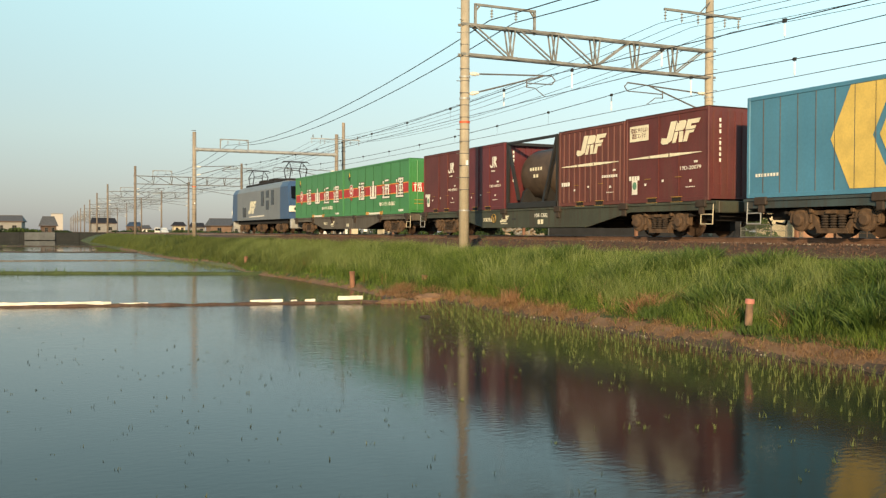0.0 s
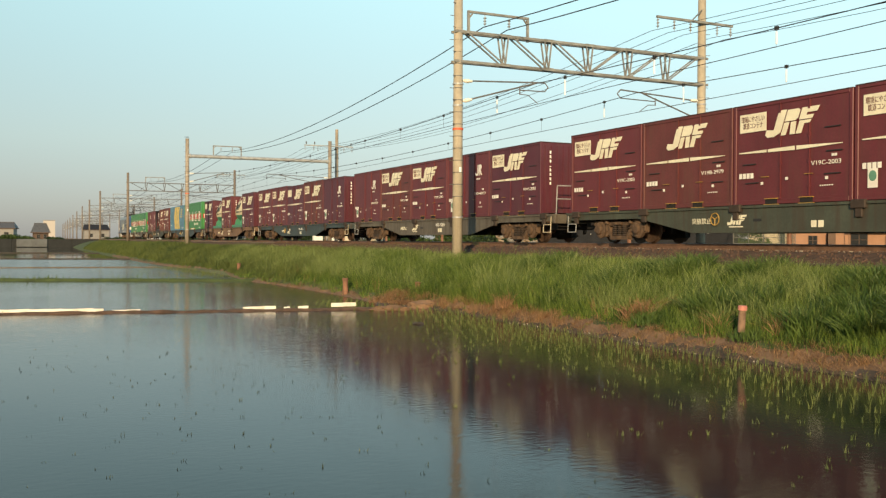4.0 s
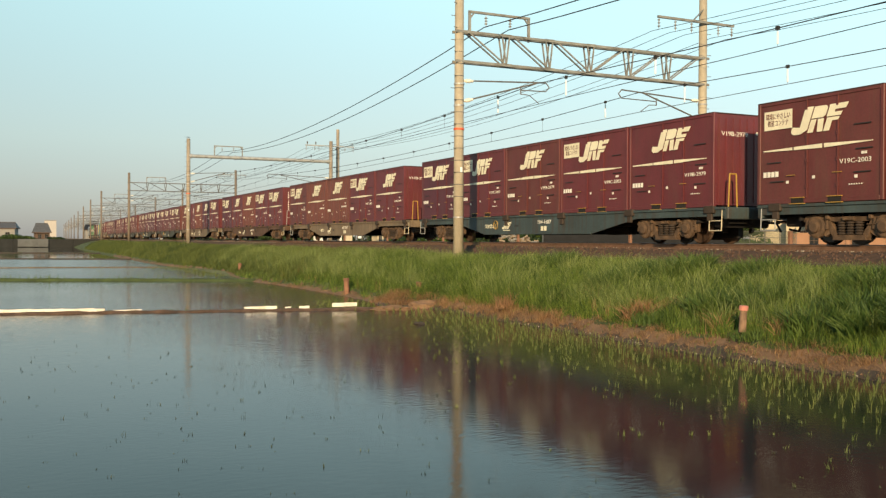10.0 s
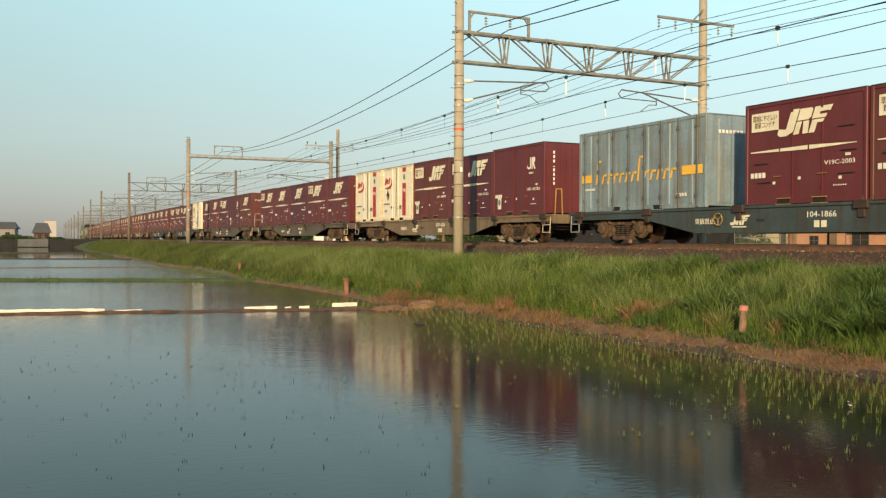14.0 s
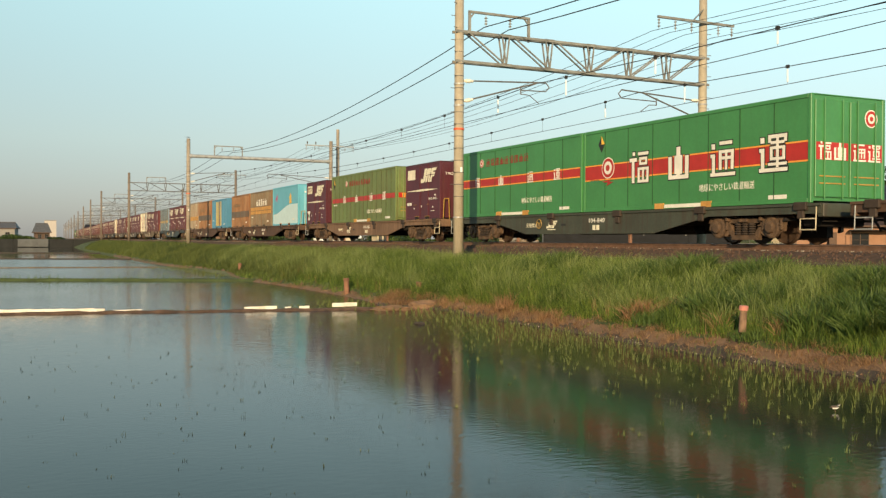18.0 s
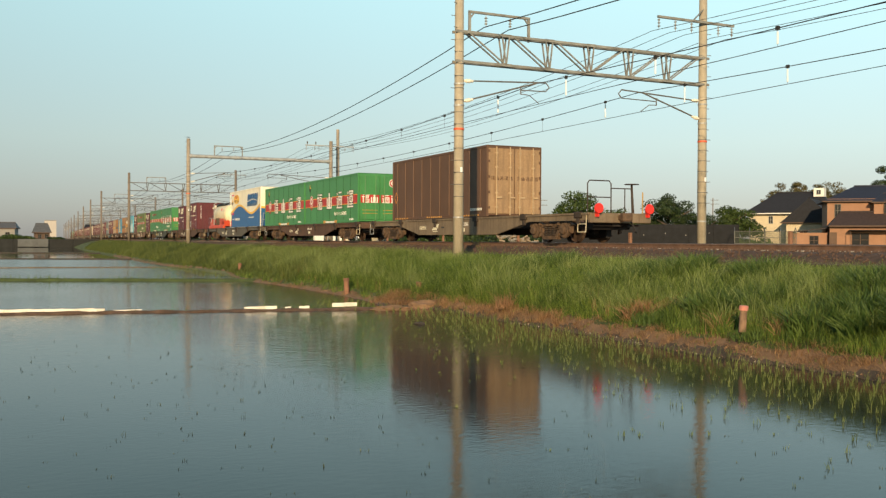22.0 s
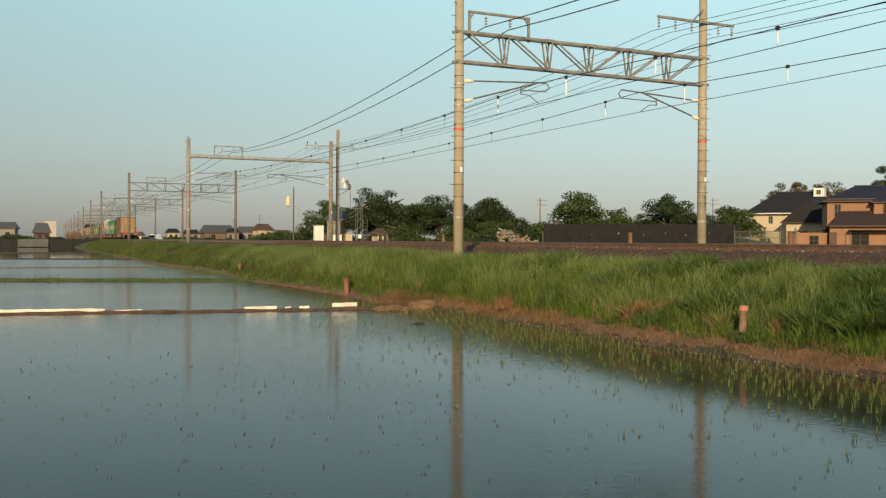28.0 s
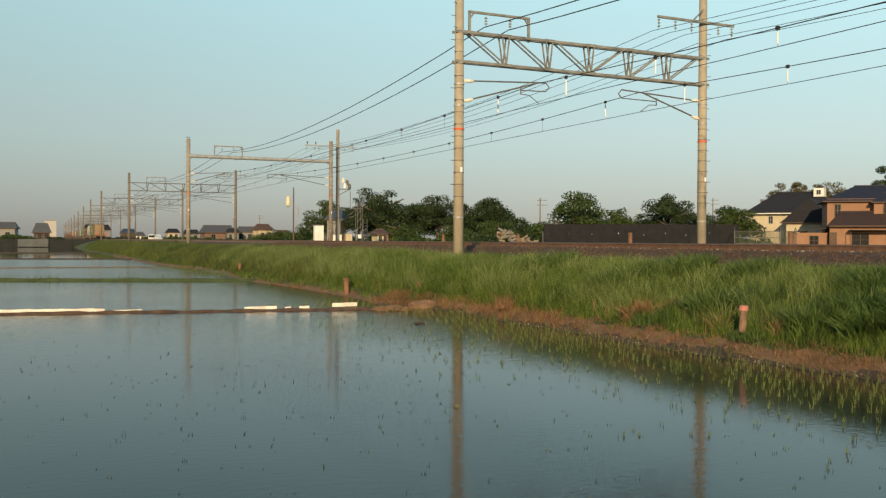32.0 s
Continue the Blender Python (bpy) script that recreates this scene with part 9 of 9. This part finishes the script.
tagged(part("sleepers", bm, SLEEPER, bed), "far concrete sleepers in the ballast", kind="stuff")
rng = np.random.default_rng(9)
n = 9000
xs = np.concatenate([rng.uniform(15.9, 17.9, int(n * 0.6)), rng.uniform(19.2, 25.3, n - int(n * 0.6))])
ys = rng.uniform(8, 62, n) ** 1.0
zs = np.interp(xs, [15.9, 16.35, 16.9, 17.2, 19.9, 20.53, 21.2, 23.9, 24.3, 25.2], [1.28, 1.42, 1.66, 1.70, 1.70, 1.66, 1.70, 1.70, 1.64, 1.3])
octa = np.array([(1, 0, 0), (-1, 0, 0), (0, 1, 0), (0, -1, 0), (0, 0, 1), (0, 0, -1)], float)
face = np.array([(0, 2, 4), (2, 1, 4), (1, 3, 4), (3, 0, 4), (2, 0, 5), (1, 2, 5), (3, 1, 5), (0, 3, 5)])
sz = rng.uniform(0.018, 0.05, n)
v = octa[None] * rng.uniform(0.6, 1.3, (n, 6, 1)) * sz[:, None, None]
v = v + np.stack([xs + off_np(ys), ys, zs + 0.01], 1)[:, None, :]
f = face[None] + (np.arange(n) * 6)[:, None, None]
me = bpy.data.meshes.new("ballast_stones")
me.from_pydata(v.reshape(-1, 3).tolist(), [], f.reshape(-1, 3).tolist())
me.materials.append(STONE)
tagged(part("ballast_stones", me, None), "loose reddish brown crushed stones along the track", "stones", kind="stuff")


# ---- a small wader that walks about among the rice ----
def ball(bm, c, r, m=None, cut=None):
    """A rounded lump with its own radii; cut keeps what lies above that height."""
    g = bmesh.ops.create_uvsphere(bm, u_segments=14, v_segments=9, radius=1.0)
    bmesh.ops.transform(bm, matrix=Matrix.Translation(c) @ (m or Matrix()) @ Matrix.Diagonal((r[0], r[1], r[2], 1)), verts=g["verts"])
    if cut is not None:
        bmesh.ops.bisect_plane(bm, geom=bm.verts[:] + bm.edges[:] + bm.faces[:], plane_co=(0, 0, cut), plane_no=(0, 0, 1), clear_inner=True)
    return bm


def build_wader():
    k = 0.66     # a small bird, about 12 cm from beak to tail
    white = mat("white_feathers", (0.80, 0.77, 0.72), 0.8, var=0.08, scale=60, bump=0.2, bscale=200)
    brown = mat("brown_feathers", (0.10, 0.075, 0.055), 0.85, var=0.3, scale=70, bump=0.3, bscale=200)
    black = mat("black_feathers", (0.018, 0.016, 0.016), 0.7, var=0.2, scale=60)
    horn = mat("dull_leg_skin", (0.22, 0.14, 0.08), 0.6, var=0.2, scale=50)
    e = empty("wading_bird", "small brown-backed plover with white belly and dark head", "bird")
    tip = pose(0, 0, 0, 0, -8, 0)
    body = part("body", ball(B(), (0, 0, 0.072), (0.058, 0.032, 0.031), tip), white, e, "rounded white belly", True)
    for s in (-1, 1):
        part("wing", ball(B(), (-0.016, s * 0.019, 0.085), (0.058, 0.016, 0.017), pose(0, 0, 0, s * 18, 4, 0)), brown, e, "folded brown wing", True)
    part("back", ball(B(), (-0.006, 0, 0.086), (0.048, 0.024, 0.020), tip), brown, body, "brown back", True)
    part("breast_band", ball(B(), (0.040, 0, 0.088), (0.015, 0.027, 0.017), tip), black, body, "dark breast band", True)
    bm = B()
    tube(bm, (-0.045, 0, 0.078), (-0.098, 0, 0.070), 0.016, 0.006, 8)
    part("tail", bm, brown, e)
    head = part("head", ball(B(), (0.058, 0, 0.118), (0.021, 0.017, 0.018)), white, e, "white cheek", True)
    part("cap", ball(B(), (0.055, 0, 0.1205), (0.0214, 0.0180, 0.0184), None, 0.117), black, head, "dark cap", True)
    bm = B()
    tube(bm, (0.076, 0, 0.116), (0.093, 0, 0.113), 0.005, 0.001, 6)
    part("beak", bm, black, head)
    for s in (-1, 1):
        bm = B()
        tube(bm, (0.0, s * 0.012, 0.05), (-0.008, s * 0.012, 0.024), 0.0035, 0.0028, 6)
        tube(bm, (-0.008, s * 0.012, 0.024), (0.002, s * 0.012, -0.02), 0.0028, 0.0025, 6)
        part("leg", bm, horn, e)
    for ob in [e] + list(e.children_recursive):
        if ob.data:
            ob.data.transform(Matrix.Diagonal((k, k, k, 1)))
    return e


WADER = build_wader()
# seconds, place on the water, heading
WADER_WAY = [(0, 10.1, 7.3, 154), (9.2, 9.95, 7.42, 154), (10.2, 9.45, 7.62, 154), (10.5, 9.4, 7.65, 158), (11, 9.23, 7.73, 165), (11.5, 9.13, 7.70, 150),
             (12.5, 9.01, 7.66, 140), (13, 9.02, 7.68, 110), (14, 9.03, 7.72, 72), (14.5, 9.02, 7.73, 80), (15.5, 8.85, 7.78, 130), (16.5, 8.69, 7.82, 95),
             (17, 8.64, 7.76, 20), (17.5, 8.64, 7.66, -25), (18, 8.69, 7.63, -30), (18.5, 8.78, 7.55, -26), (19, 8.81, 7.53, -26), (20, 8.88, 7.50, -22),
             (20.5, 8.94, 7.39, -32), (21, 8.98, 7.31, -35), (21.5, 9.06, 7.26, -28), (22.5, 9.30, 7.10, -30), (24, 9.7, 6.9, -26), (32, 9.75, 6.88, -20)]


# ---- what moves: the train and the wader ----
def ride(q, z):
    rows = []
    for t in range(0, 33, 4):
        y = q + SPEED * t + GAIN * t * t
        rows.append((t, along(TRACKS[0], y, z)))
    return rows


def motions():
    for thing, q, z in MOVING:
        walk(thing, ride(q, z))
    walk(WADER, [(t, pose(x, y, 0, 0, 0, turn)) for t, x, y, turn in WADER_WAY])


motions()
